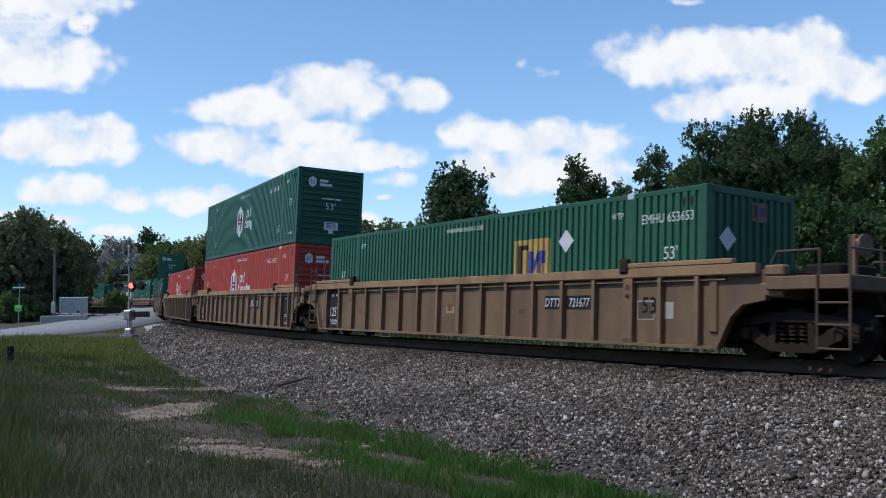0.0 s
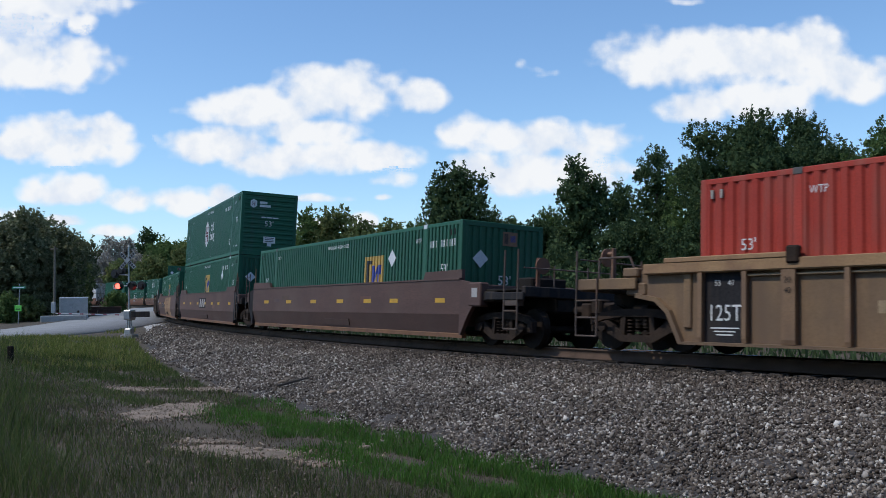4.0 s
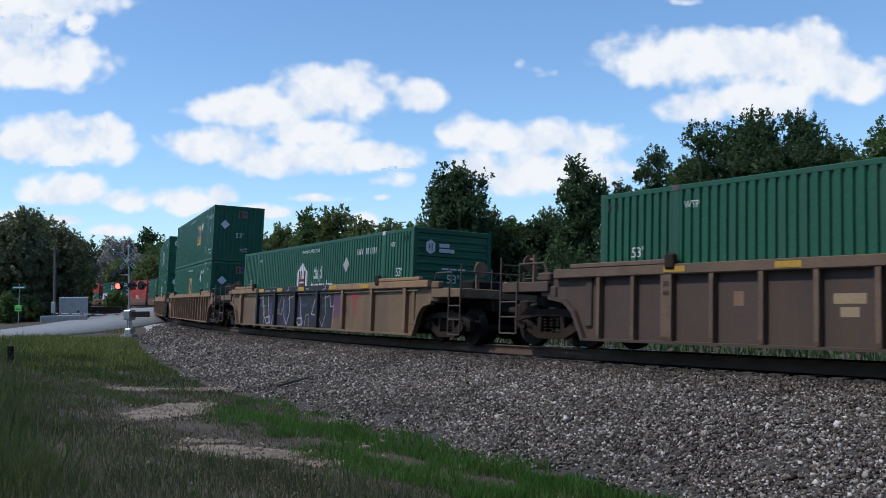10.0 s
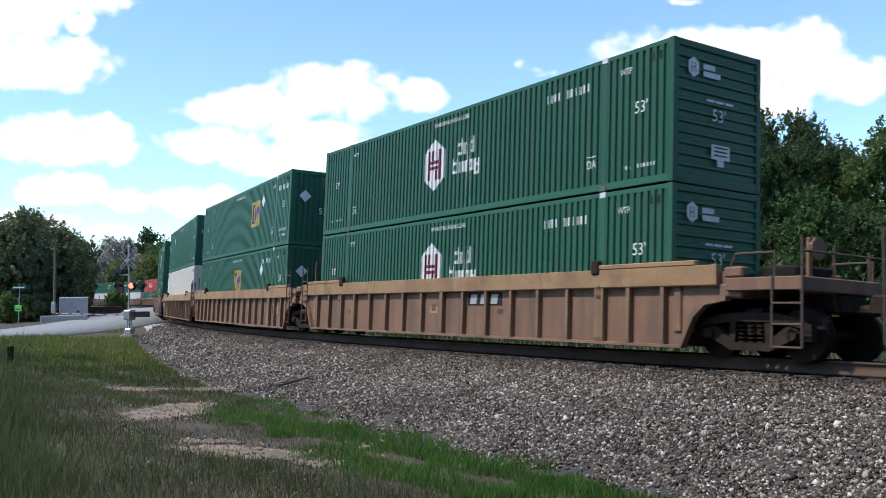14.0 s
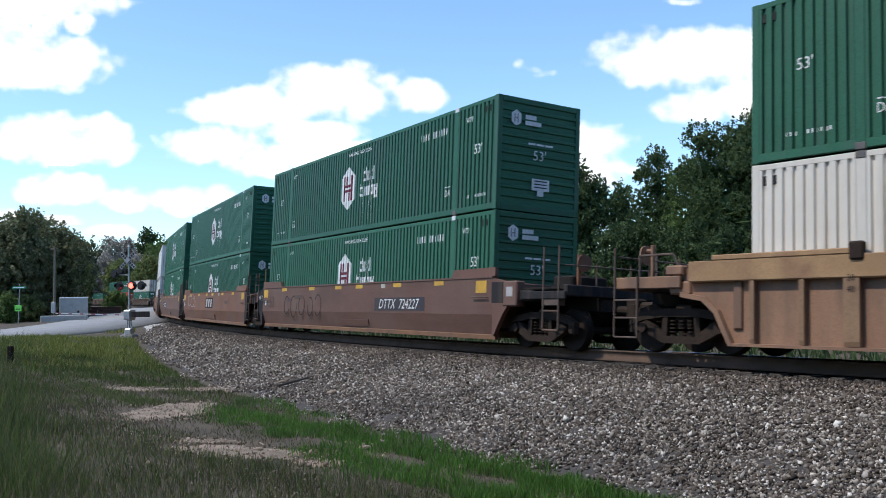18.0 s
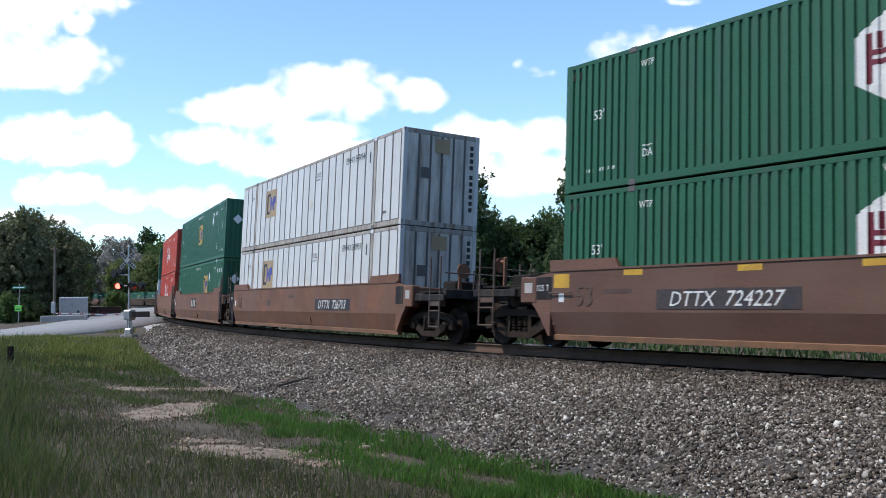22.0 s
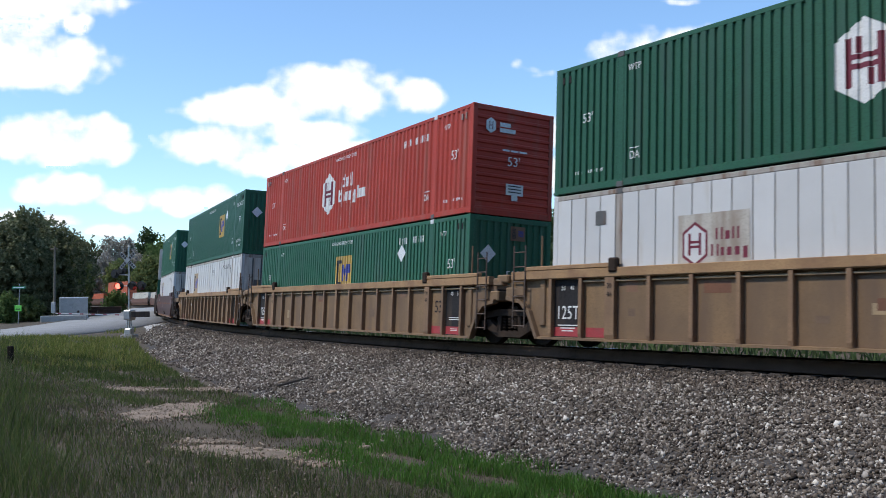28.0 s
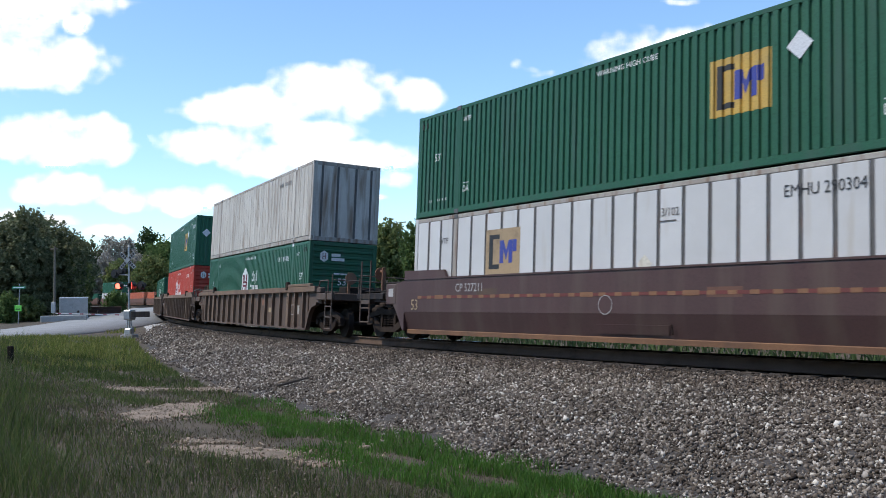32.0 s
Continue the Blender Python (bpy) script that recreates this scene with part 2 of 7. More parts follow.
M_ROAD = surface("pale_worn_asphalt", (0.27, 0.27, 0.268), (0.225, 0.225, 0.222), 0.6, 0.9, 0, 0.3, 60, (0.22, 0.21, 0.2), 0.3, 0.4)
M_CONC = surface("light_concrete", (0.42, 0.41, 0.39), (0.35, 0.34, 0.32), 1.5, 0.9, 0, 0.3, 50, (0.22, 0.2, 0.18), 0.35, 1)
M_ALU = surface("brushed_aluminium", (0.5, 0.5, 0.5), (0.44, 0.44, 0.44), 3, 0.42, 0.75, 0.05, 60, (0.3, 0.29, 0.27), 0.3, 1.5)
M_GALV = surface("galvanised_steel", (0.40, 0.41, 0.42), (0.34, 0.35, 0.36), 4, 0.5, 0.4, 0.1, 50, (0.22, 0.2, 0.18), 0.3, 2)
M_BARK = surface("grey_brown_bark", (0.085, 0.065, 0.048), (0.12, 0.095, 0.07), 3, 0.95, 0, 0.9, 20, (0.04, 0.032, 0.025), 0.4, 2)
M_POLE = surface("weathered_pole_timber", (0.20, 0.17, 0.13), (0.15, 0.125, 0.095), 3, 0.9, 0, 0.5, 30, GRIME, 0.4, 1.5)
M_LEAF = island_mix("broadleaf_foliage", [(0.0, (0.070, 0.119, 0.041)), (1.0, (0.189, 0.251, 0.082)), (0.5, (0.105, 0.157, 0.054)), (0.85, (0.135, 0.189, 0.065))], 0.9, 0.3, 0.08)
M_LEAF_DARK = island_mix("dark_broadleaf_foliage", [(0.0, (0.052, 0.081, 0.036)), (1.0, (0.112, 0.151, 0.065)), (0.6, (0.073, 0.112, 0.048))], 0.9, 0.3, 0.08)
# own colour of some trees; on the far ones its lightness paints in haze
M_LEAF_LIGHT = island_mix("yellow_green_and_haze_foliage", [(0.0, (0.100, 0.130, 0.048)), (1.0, (0.240, 0.250, 0.100)), (0.6, (0.155, 0.185, 0.068))], 0.9, 0.3, 0.08)
M_LEAF_DULL = island_mix("dull_olive_foliage", [(0.0, (0.098, 0.112, 0.060)), (1.0, (0.250, 0.248, 0.145)), (0.5, (0.155, 0.168, 0.088))], 0.9, 0.3, 0.08)
M_PINE = island_mix("pine_needles", [(0.0, (0.051, 0.101, 0.034)), (1.0, (0.127, 0.195, 0.068)), (0.6, (0.085, 0.144, 0.051))], 0.9, 0.25, 0.08)
M_TWIG = island_mix("bare_grey_twigs", [(0.0, (0.26, 0.225, 0.185)), (1.0, (0.48, 0.43, 0.36))], 0.9)
M_GRASS = island_mix("meadow_grass", [(0.0, (0.055, 0.090, 0.026)), (1.0, (0.220, 0.209, 0.105)), (0.5, (0.090, 0.132, 0.040)), (0.85, (0.138, 0.167, 0.062))], 0.9, 0.38, 0.1)
M_VERGE = island_mix("yellow_green_verge_grass", [(0.0, (0.115, 0.150, 0.030)), (1.0, (0.335, 0.305, 0.110)), (0.5, (0.185, 0.222, 0.050))], 0.85, 0.35)
M_LUSH = island_mix("lush_green_grass", [(0.0, (0.050, 0.118, 0.016)), (1.0, (0.112, 0.235, 0.040)), (0.5, (0.072, 0.168, 0.026))], 0.7, 0.35)
M_DRY = island_mix("dry_seeding_grass", [(0.0, (0.075, 0.070, 0.045)), (1.0, (0.215, 0.180, 0.125)), (0.5, (0.118, 0.105, 0.070))], 0.85, 0.25)
M_STONE = island_mix("crushed_granite", [(0.0, (0.029, 0.021, 0.016)), (1.0, (0.61, 0.57, 0.51)), (0.35, (0.092, 0.073, 0.058)), (0.7, (0.175, 0.147, 0.121)), (0.9, (0.330, 0.292, 0.253))], 0.85)
M_STONE_RUST = island_mix("rust_stained_granite", [(0.0, (0.028, 0.021, 0.017)), (1.0, (0.36, 0.31, 0.26)), (0.35, (0.074, 0.056, 0.044)), (0.7, (0.132, 0.104, 0.082)), (0.92, (0.210, 0.172, 0.140))], 0.85)
M_CLAY = surface("red_brown_clay", (0.22, 0.12, 0.075), (0.17, 0.095, 0.06), 0.8, 0.95, 0, 0.6, 20, (0.10, 0.075, 0.045), 0.4, 0.5)
M_CRUMB = island_mix("pale_gravel_crumbs", [(0.0, (0.12, 0.085, 0.06)), (1.0, (0.40, 0.33, 0.26)), (0.6, (0.24, 0.18, 0.135))], 0.9)
M_SIGNRED = glow("lit_red_lens", (1.0, 0.06, 0.04), 9.0)
M_LENS = surface("unlit_red_lens", (0.022, 0.008, 0.008), (0.028, 0.009, 0.009), 5, 0.35, 0, 0, 30)
M_SIGNGREEN = surface("green_sign_sheet", (0.015, 0.22, 0.10), (0.015, 0.2, 0.09), 5, 0.4, 0, 0, 30)
M_SIGNLIME = surface("fluorescent_lime_sign_sheet", (0.18, 0.75, 0.10), (0.16, 0.7, 0.09), 5, 0.4, 0, 0, 30)
M_SIGNWHITE = surface("white_reflective_sheet", (0.72, 0.73, 0.74), (0.66, 0.67, 0.68), 5, 0.4, 0, 0, 30)


# ---- mesh helpers ----
def part(name, bm, material, parent=None, label="", smooth=False):
    me = bpy.data.meshes.new(name)
    bm.to_mesh(me)
    bm.free()
    me.materials.append(material)
    if smooth:
        for f in me.polygons:
            f.use_smooth = True
    ob = new(name, me)
    if parent is not None:
        ob.parent = parent
    return tagged(ob, label)


def shared(name, me, parent, x=0, y=0, z=0, rz=0):
    ob = new(name, me)
    ob.parent = parent
    ob.matrix_basis = pose(x, y, z, 0, 0, rz)
    return ob


def thing(name, label, category, group="", m=None):
    ob = tagged(new(name), label, category, group)
    ob.empty_display_size = 0.3
    if m is not None:
        ob.matrix_basis = m
    return ob


def block(bm, x0, x1, y0, y1, z0, z1, bevel=0.0):
    v = [bm.verts.new((x, y, z)) for x in (x0, x1) for y in (y0, y1) for z in (z0, z1)]
    fs = [bm.faces.new([v[i] for i in q]) for q in ((0, 1, 3, 2), (4, 6, 7, 5), (0, 4, 5, 1), (2, 3, 7, 6), (0, 2, 6, 4), (1, 5, 7, 3))]
    if bevel:
        bmesh.ops.bevel(bm, geom=list({e_ for f in fs for e_ in f.edges}), offset=bevel, segments=1, affect="EDGES")
    return bm


def rod(bm, p0, p1, r0, r1=None, seg=10):
    p0, p1 = Vector(p0), Vector(p1)
    d = p1 - p0
    m = Matrix.Translation((p0 + p1) / 2) @ d.to_track_quat("Z", "Y").to_matrix().to_4x4()
    bmesh.ops.create_cone(bm, cap_ends=True, segments=seg, radius1=r0, radius2=r0 if r1 is None else r1, depth=d.length, matrix=m)
    return bm


def prism(bm, poly, y0, y1):
    """Polygon in x,z pushed from y0 to y1."""
    f0 = [bm.verts.new((x, y0, z)) for x, z in poly]
    f1 = [bm.verts.new((x, y1, z)) for x, z in poly]
    n = len(poly)
    bm.faces.new(f0)
    bm.faces.new(f1[::-1])
    for i in range(n):
        bm.faces.new((f0[i], f1[i], f1[(i + 1) % n], f0[(i + 1) % n]))
    bmesh.ops.recalc_face_normals(bm, faces=bm.faces)
    return bm


def sweep(bm, poly, x0, x1):
    """Polygon in y,z pushed from x0 to x1."""
    f0 = [bm.verts.new((x0, y, z)) for y, z in poly]
    f1 = [bm.verts.new((x1, y, z)) for y, z in poly]
    n = len(poly)
    bm.faces.new(f0)
    bm.faces.new(f1[::-1])
    for i in range(n):
        bm.faces.new((f0[i], f1[i], f1[(i + 1) % n], f0[(i + 1) % n]))
    bmesh.ops.recalc_face_normals(bm, faces=bm.faces)
    return bm


def mesh_np(name, verts, faces, material, parent=None):
    me = bpy.data.meshes.new(name)
    nv, nf, k = len(verts), len(faces), faces.shape[1]
    me.vertices.add(nv)
    me.vertices.foreach_set("co", np.ascontiguousarray(verts, dtype=np.float32).ravel())
    me.loops.add(nf * k)
    me.loops.foreach_set("vertex_index", np.ascontiguousarray(faces, dtype=np.int32).ravel())
    me.polygons.add(nf)
    me.polygons.foreach_set("loop_start", np.arange(0, nf * k, k, dtype=np.int32))
    me.update(calc_edges=True)
    me.materials.append(material)
    ob = new(name, me)
    if parent is not None:
        ob.parent = parent
    return ob


TEXTS = {}


def words(body, size, material, parent, m, name="lettering", squeeze=1.0, slant=0.0):
    key = (body, round(size, 3), material.name, squeeze, slant)
    if key not in TEXTS:
        cu = bpy.data.curves.new("lettering", "FONT")
        cu.body, cu.size, cu.align_x, cu.align_y = body, size, "CENTER", "CENTER"
        cu.resolution_u = 2
        ob = bpy.data.objects.new("lettering", cu)
        me = bpy.data.meshes.new_from_object(ob)
        me.transform(Matrix(((squeeze, slant, 0, 0), (0, 1, 0, 0), (0, 0, 1, 0), (0, 0, 0, 1))))
        me.materials.append(material)
        bpy.data.objects.remove(ob)
        TEXTS[key] = me
    ob = new(name, TEXTS[key])
    ob.parent = parent
    ob.matrix_basis = m
    return ob


# ---- the railway line ----
KNOT_S = (-320, -260, -200, -150, -100, -60, -30, 0, 30)
KNOT_H = (-0.5655, -0.8172, -1.0746, -1.2698, -1.3179, -1.2314, -1.1648, -1.0163, -0.862)
CANT, SPEED, GAIN = -3.86, 14.155, 0.00225


def heading_curve():
    k, v = np.array(KNOT_S, float), np.array(KNOT_H)
    n, h = len(k), np.diff(k)
    A, b = np.zeros((n, n)), np.zeros(n)
    A[0, 0] = A[-1, -1] = 1
    for i in range(1, n - 1):
        A[i, i - 1], A[i, i], A[i, i + 1] = h[i - 1], 2 * (h[i - 1] + h[i]), h[i]
        b[i] = 6 * ((v[i + 1] - v[i]) / h[i] - (v[i] - v[i - 1]) / h[i - 1])
    mo = np.linalg.solve(A, b)
    x = np.arange(-330, 60.01, 1.0)
    i = np.clip(np.searchsorted(k, x) - 1, 0, n - 2)
    hh = h[i]
    p = (k[i + 1] - x) / hh
    q = 1 - p
    r = p * v[i] + q * v[i + 1] + ((p**3 - p) * mo[i] + (q**3 - q) * mo[i + 1]) * hh**2 / 6
    slope = (v[-1] - v[-2]) / h[-1] + h[-1] * mo[-2] / 6
    return x, np.where(x > k[-1], v[-1] + slope * (x - k[-1]), r)


LINE_S, LINE_H = heading_curve()
LINE_S = np.concatenate([[-1200], LINE_S, [900]])
LINE_H = np.concatenate([[LINE_H[0]], LINE_H, [LINE_H[-1]]])
_c, _s, _d = np.cos(LINE_H), np.sin(LINE_H), np.diff(LINE_S)
LINE_X = np.concatenate([[0], np.cumsum((_c[1:] + _c[:-1]) / 2 * _d)])
LINE_Y = np.concatenate([[0], np.cumsum((_s[1:] + _s[:-1]) / 2 * _d)])
_z = int(np.argmin(np.abs(LINE_S)))
LINE_X, LINE_Y = LINE_X - LINE_X[_z], LINE_Y - LINE_Y[_z] + 26.097


def rail_z(s):
    s = np.clip(s, -330, 60)
    return 0.518 + 0.00358 * s + 0.0000173 * s * s


def line_at(s):
    return np.interp(s, LINE_S, LINE_X), np.interp(s, LINE_S, LINE_Y), np.interp(s, LINE_S, LINE_H)


SUNK = 0.13  # the rails' top below the datum of the car bodies


def car_pose(s, half=7.2, lift=0.0, along=0.0, side=0.0):
    (xa, ya, _), (xb, yb, _) = line_at(s - half), line_at(s + half)
    m = Matrix.Translation(((xa + xb) / 2, (ya + yb) / 2, float(rail_z(s))))
    return m @ Matrix.Rotation(math.atan2(yb - ya, xb - xa), 4, "Z") @ Matrix.Rotation(radians(CANT), 4, "X") @ Matrix.Translation((along, side, lift))


_near = np.arange(-330, 60.01, 0.5)
_nx, _ny, _nh = line_at(_near)


def line_coords(x, y):
    """Distance along the line and offset to its near side, for arrays of ground points."""
    x, y = np.atleast_1d(np.asarray(x, float)), np.atleast_1d(np.asarray(y, float))
    out_s, out_d = np.empty(len(x)), np.empty(len(x))
    for k in range(0, len(x), 4000):
        dx, dy = x[k:k + 4000, None] - _nx, y[k:k + 4000, None] - _ny
        j = np.argmin(dx * dx + dy * dy, axis=1)
        i = np.arange(len(j))
        out_s[k:k + 4000] = _near[j]
        out_d[k:k + 4000] = dx[i, j] * np.sin(_nh[j]) - dy[i, j] * np.cos(_nh[j])
    return out_s, out_d


def toe(s):
    """Offset and drop of the ballast's foot on the near side."""
    return (np.interp(s, (-60, -35, -20, 0, 15, 40), (2.9, 3.4, 4.7, 6.7, 7.6, 8.0)),
            np.interp(s, (-75, -30, 0, 20), (0.32, 0.66, 0.92, 0.95)))


ROAD = ((-95, 52, -0.14), (-60, 51, -0.14), (-40, 50, -0.14), (-30, 47.6, -0.14), (-25.4, 48.8, -0.12), (-24.4, 54, -0.02), (-25.5, 64, 0.03), (-27.5, 76, 0.14), (-30.5, 90, 0.28), (-34.5, 104, 0.34), (-41, 128, 0.3), (-56, 175, 0.3))
ROAD_HALF = 4.5


def dense(pts, step=1.0):
    pts = np.array(pts, float)
    t = np.concatenate([[0], np.cumsum(np.linalg.norm(np.diff(pts[:, :2], axis=0), axis=1))])
    u = np.arange(0, t[-1], step)
    q = np.stack([np.interp(u, t, pts[:, k]) for k in range(pts.shape[1])], 1)
    ker = np.ones(7) / 7
    for _ in range(3):
        pad = np.concatenate([np.repeat(q[:1], 3, 0), q, np.repeat(q[-1:], 3, 0)])
        q = np.stack([np.convolve(pad[:, k], ker, "valid") for k in range(q.shape[1])], 1)
    return q


ROAD_LINE = dense(ROAD)


def step01(v, a_, b_):
    t = np.clip((v - a_) / (b_ - a_), 0, 1)
    return t * t * (3 - 2 * t)


def ground_z(x, y, bare=False):
    """Height of the ground sheet."""
    x, y = np.atleast_1d(np.asarray(x, float)), np.atleast_1d(np.asarray(y, float))
    s, d = line_coords(x, y)
    zr = rail_z(s)
    to, drop = toe(s)
    base = 0.1 * np.exp(-(x * x + y * y) / 60) - 0.02 + 0.05 * np.sin(x * 0.31 + 1) * np.cos(y * 0.27)
    far = step01(np.hypot(x, y), 120, 400)
    base = base * (1 - far) + 0.1 * far
    near_side = d > 0
    tz = zr - drop
    z = np.where(near_side, tz + (base - tz) * step01(d, to, to + 7.0), (zr - 0.85) + (base + 0.25 - zr + 0.85) * step01(-d, 5.0, 12.0))
    crest, slope = 2.0, zr - 0.6
    u = np.clip((np.abs(d) - crest) / np.maximum(np.where(near_side, to, 5.0) - crest, 0.1), 0, 1)
    inside = np.abs(d) < np.where(near_side, to, 5.0)
    body = slope + ((np.where(near_side, tz, zr - 0.85)) - slope) * u
    z = np.where(inside, body - 0.16 * step01(np.where(near_side, to, 5.0) - np.abs(d), 0, 0.5), z)
    # bed of the road
    for k in range(0, len(x), 4000):
        dx = x[k:k + 4000, None] - ROAD_LINE[:, 0]
        dy = y[k:k + 4000, None] - ROAD_LINE[:, 1]
        q = dx * dx + dy * dy
        j = np.argmin(q, axis=1)
        dist = np.sqrt(q[np.arange(len(j)), j])
        w = 1 - step01(dist, ROAD_HALF + 0.4, ROAD_HALF + 5.0)
        z[k:k + 4000] += (ROAD_LINE[j, 2] - 0.07 - z[k:k + 4000]) * w
    return z


def gz(x, y):
    return float(ground_z([x], [y])[0])


def spread(lo, hi, dense_lo, dense_hi, step, growth=1.25):
    v = list(np.arange(dense_lo, dense_hi + 1e-6, step))
    g, k = v[-1], step
    while g < hi:
        k *= growth
        g += k
        v.append(g)
    g, k = v[0], step
    while g > lo:
        k *= growth
        g -= k
        v.insert(0, g)
    return np.array(v)


def build_ground():
    xs, ys = spread(-2600, 2600, -45, 32, 0.5), spread(-1500, 3200, -6, 112, 0.5)
    X, Y = np.meshgrid(xs, ys)
    Z = ground_z(X.ravel(), Y.ravel())
    v = np.stack([X.ravel(), Y.ravel(), Z], 1)
    nx, ny = len(xs), len(ys)
    i, j = np.meshgrid(np.arange(nx - 1), np.arange(ny - 1))
    a_ = (j * nx + i).ravel()
    f = np.stack([a_, a_ + 1, a_ + nx + 1, a_ + nx], 1)
    ob = mesh_np("ground", v, f, M_GROUND)
    for pl in ob.data.polygons:
        pl.use_smooth = True
    tagged(ob, "rough meadow ground with thin turf and bare soil", "ground", "", "structure")


def ribbon(name, line, half, material, lift=0.0, thick=0.12, parent=None):
    """A flat strip with real edges along a dense line of x, y, z."""
    t = np.gradient(line[:, :2], axis=0)
    t /= np.linalg.norm(t, axis=1)[:, None]
    nrm = np.stack([-t[:, 1], t[:, 0]], 1)
    rows = []
    for o, dz in ((-half, -thick), (-half, 0), (0, 0.03), (half, 0), (half, -thick)):
        rows.append(np.column_stack([line[:, :2] + nrm * o, line[:, 2] + lift + dz]))
    n, k = len(line), 5
    v = np.concatenate(rows)
    f = []
    for r in range(k - 1):
        for i in range(n - 1):
            f.append((r * n + i, r * n + i + 1, (r + 1) * n + i + 1, (r + 1) * n + i))
    return mesh_np(name, v, np.array(f)[:, ::-1], material, parent)


def build_road():
    road = ribbon("road", ROAD_LINE, ROAD_HALF, M_ROAD)
    tagged(road, "pale worn asphalt road rising to the level crossing", "road", "", "structure")
    # stony shoulder beside the crossing mast
    pad = dense([(-15.0, 45.0, 0.0), (-16.0, 48.5, 0.0), (-18.8, 60.0, 0.0), (-20.4, 68.0, 0.0)])
    pad[:, 2] = ground_z(pad[:, 0], pad[:, 1]) + 0.06
    tagged(ribbon("gravel_shoulder", pad, 1.5, M_CONC, 0, 0.15), "pale gravel shoulder beside the crossing", "shoulder", "", "structure")


def build_track():
    track = tagged(new("track"), "curved railway track on a grey ballast bank", "track", "", "structure")
    s = np.concatenate([np.arange(-330, -80, 4.0), np.arange(-80, 60.1, 1.0)])
    x, y, h = line_at(s)
    rx, ry = np.sin(h), -np.cos(h)
    zr = rail_z(s)
    tilt = math.tan(radians(-CANT))
    for side in (-1, 1):
        prof = ((-0.07, -0.235), (0.07, -0.235), (0.07, -0.2), (0.012, -0.14), (0.012, -0.05), (0.037, -0.035), (0.037, -0.004), (-0.037, -0.004), (-0.037, -0.035), (-0.012, -0.05), (-0.012, -0.14), (-0.07, -0.2))
        n, k = len(s), len(prof)
        v = np.concatenate([np.column_stack([x + rx * (side * 0.755 + o), y + ry * (side * 0.755 + o), zr - SUNK + q + side * 0.755 * tilt]) for o, q in prof])
        f = np.array([(r * n + i, ((r + 1) % k) * n + i, ((r + 1) % k) * n + i + 1, r * n + i + 1) for r in range(k) for i in range(n - 1)])
        rail = mesh_np("rail", v, f, M_RAIL, track)
        v2 = np.concatenate([np.column_stack([x + rx * (side * 0.755 + o), y + ry * (side * 0.755 + o), zr - SUNK + side * 0.755 * tilt + q]) for o, q in ((-0.034, -0.002), (-0.028, 0.001), (0.028, 0.001), (0.034, -0.002))])
        f2 = np.array([(r * n + i, (r + 1) * n + i, (r + 1) * n + i + 1, r * n + i + 1) for r in range(3) for i in range(n - 1)])
        mesh_np("rail_head", v2, f2, M_RAILTOP, rail)
    bm = block(bmesh.new(), -0.11, 0.11, -1.22, 1.22, -0.42, -0.26, 0.012)
    tie = bpy.data.meshes.new("tie")
    bm.to_mesh(tie)
    bm.free()
    tie.materials.append(M_TIE)
    for sv in np.arange(-58, 40, 0.56):
        ob = new("tie", tie)
        ob.parent = track
        ob.matrix_basis = car_pose(sv, 0.5, -SUNK)
    # ballast bank
    s = np.concatenate([np.arange(-330, -80, 4.0), np.arange(-80, 60.1, 0.5)])
    x, y, h = line_at(s)
    rx, ry = np.sin(h), -np.cos(h)
    zr = rail_z(s)
    to, drop = toe(s)
    lanes = [(-5.2 + 0 * s, zr - 0.95), (-1.9 + 0 * s, zr - 0.46), (-0.8 + 0 * s, zr - 0.42), (0 * s, zr - 0.42), (0.75 + 0 * s, zr - 0.385), (1.35 + 0 * s, zr - 0.385), (1.9 + 0 * s, zr - 0.45)]
    for u in np.linspace(0.08, 1.0, 12):
        lanes.append((1.9 + (to - 1.9) * u, zr - 0.45 + (-drop + 0.45) * u + 0.05 * math.sin(u * 3.1)))
    lanes.append((to + 0.3, zr - drop - 0.12))
    n = len(s)
    rng = np.random.default_rng(3)
    v = np.concatenate([np.column_stack([x + rx * o, y + ry * o, q + rng.normal(0, 0.012, n)]) for o, q in lanes])
    f = np.array([(r * n + i, (r + 1) * n + i, (r + 1) * n + i + 1, r * n + i + 1) for r in range(len(lanes) - 1) for i in range(n - 1)])
    bed = mesh_np("ballast_bank", v, f, M_BED)
    tagged(bed, "wide grey bank of crushed stone under the track", "ballast", "", "structure")


build_ground()
build_road()
build_track()


# ---- containers ----
LEN, WID, TALL = 16.154, 2.59, 2.896
HALF, SIDE = LEN / 2, WID / 2
BAYS = ((-7.93, -6.19), (-6.01, 6.01), (6.19, 7.93))


def rib_profile(pitch, cuts, deep):
    """Corner points x, recess of the corrugated wall."""
    pts = []
    for x0, x1 in BAYS:
        n = max(1, round((x1 - x0) / pitch))
        w = (x1 - x0) / n
        pts.append((x0, 0.0))
        for i in range(n):
            a_ = x0 + i * w
            pts += [(a_ + w * c, deep * d) for c, d in zip(cuts, (0, 1, 1, 0))]
        pts.append((x1, 0.0))
    return pts


# narrow grooves between flat ribs; broader, softer waves
PROFILE = {"rib": rib_profile(0.2, (0.30, 0.40, 0.62, 0.72), 0.045), "wave": rib_profile(0.24, (0.22, 0.42, 0.62, 0.82), 0.036)}
PROFILE_X = {k: np.array([q[0] for q in v]) for k, v in PROFILE.items()}
PROFILE_D = {k: np.array([q[1] for q in v]) for k, v in PROFILE.items()}


def recess(x, style):
    return float(np.interp(x, PROFILE_X[style], PROFILE_D[style])) if style in PROFILE else 0.0


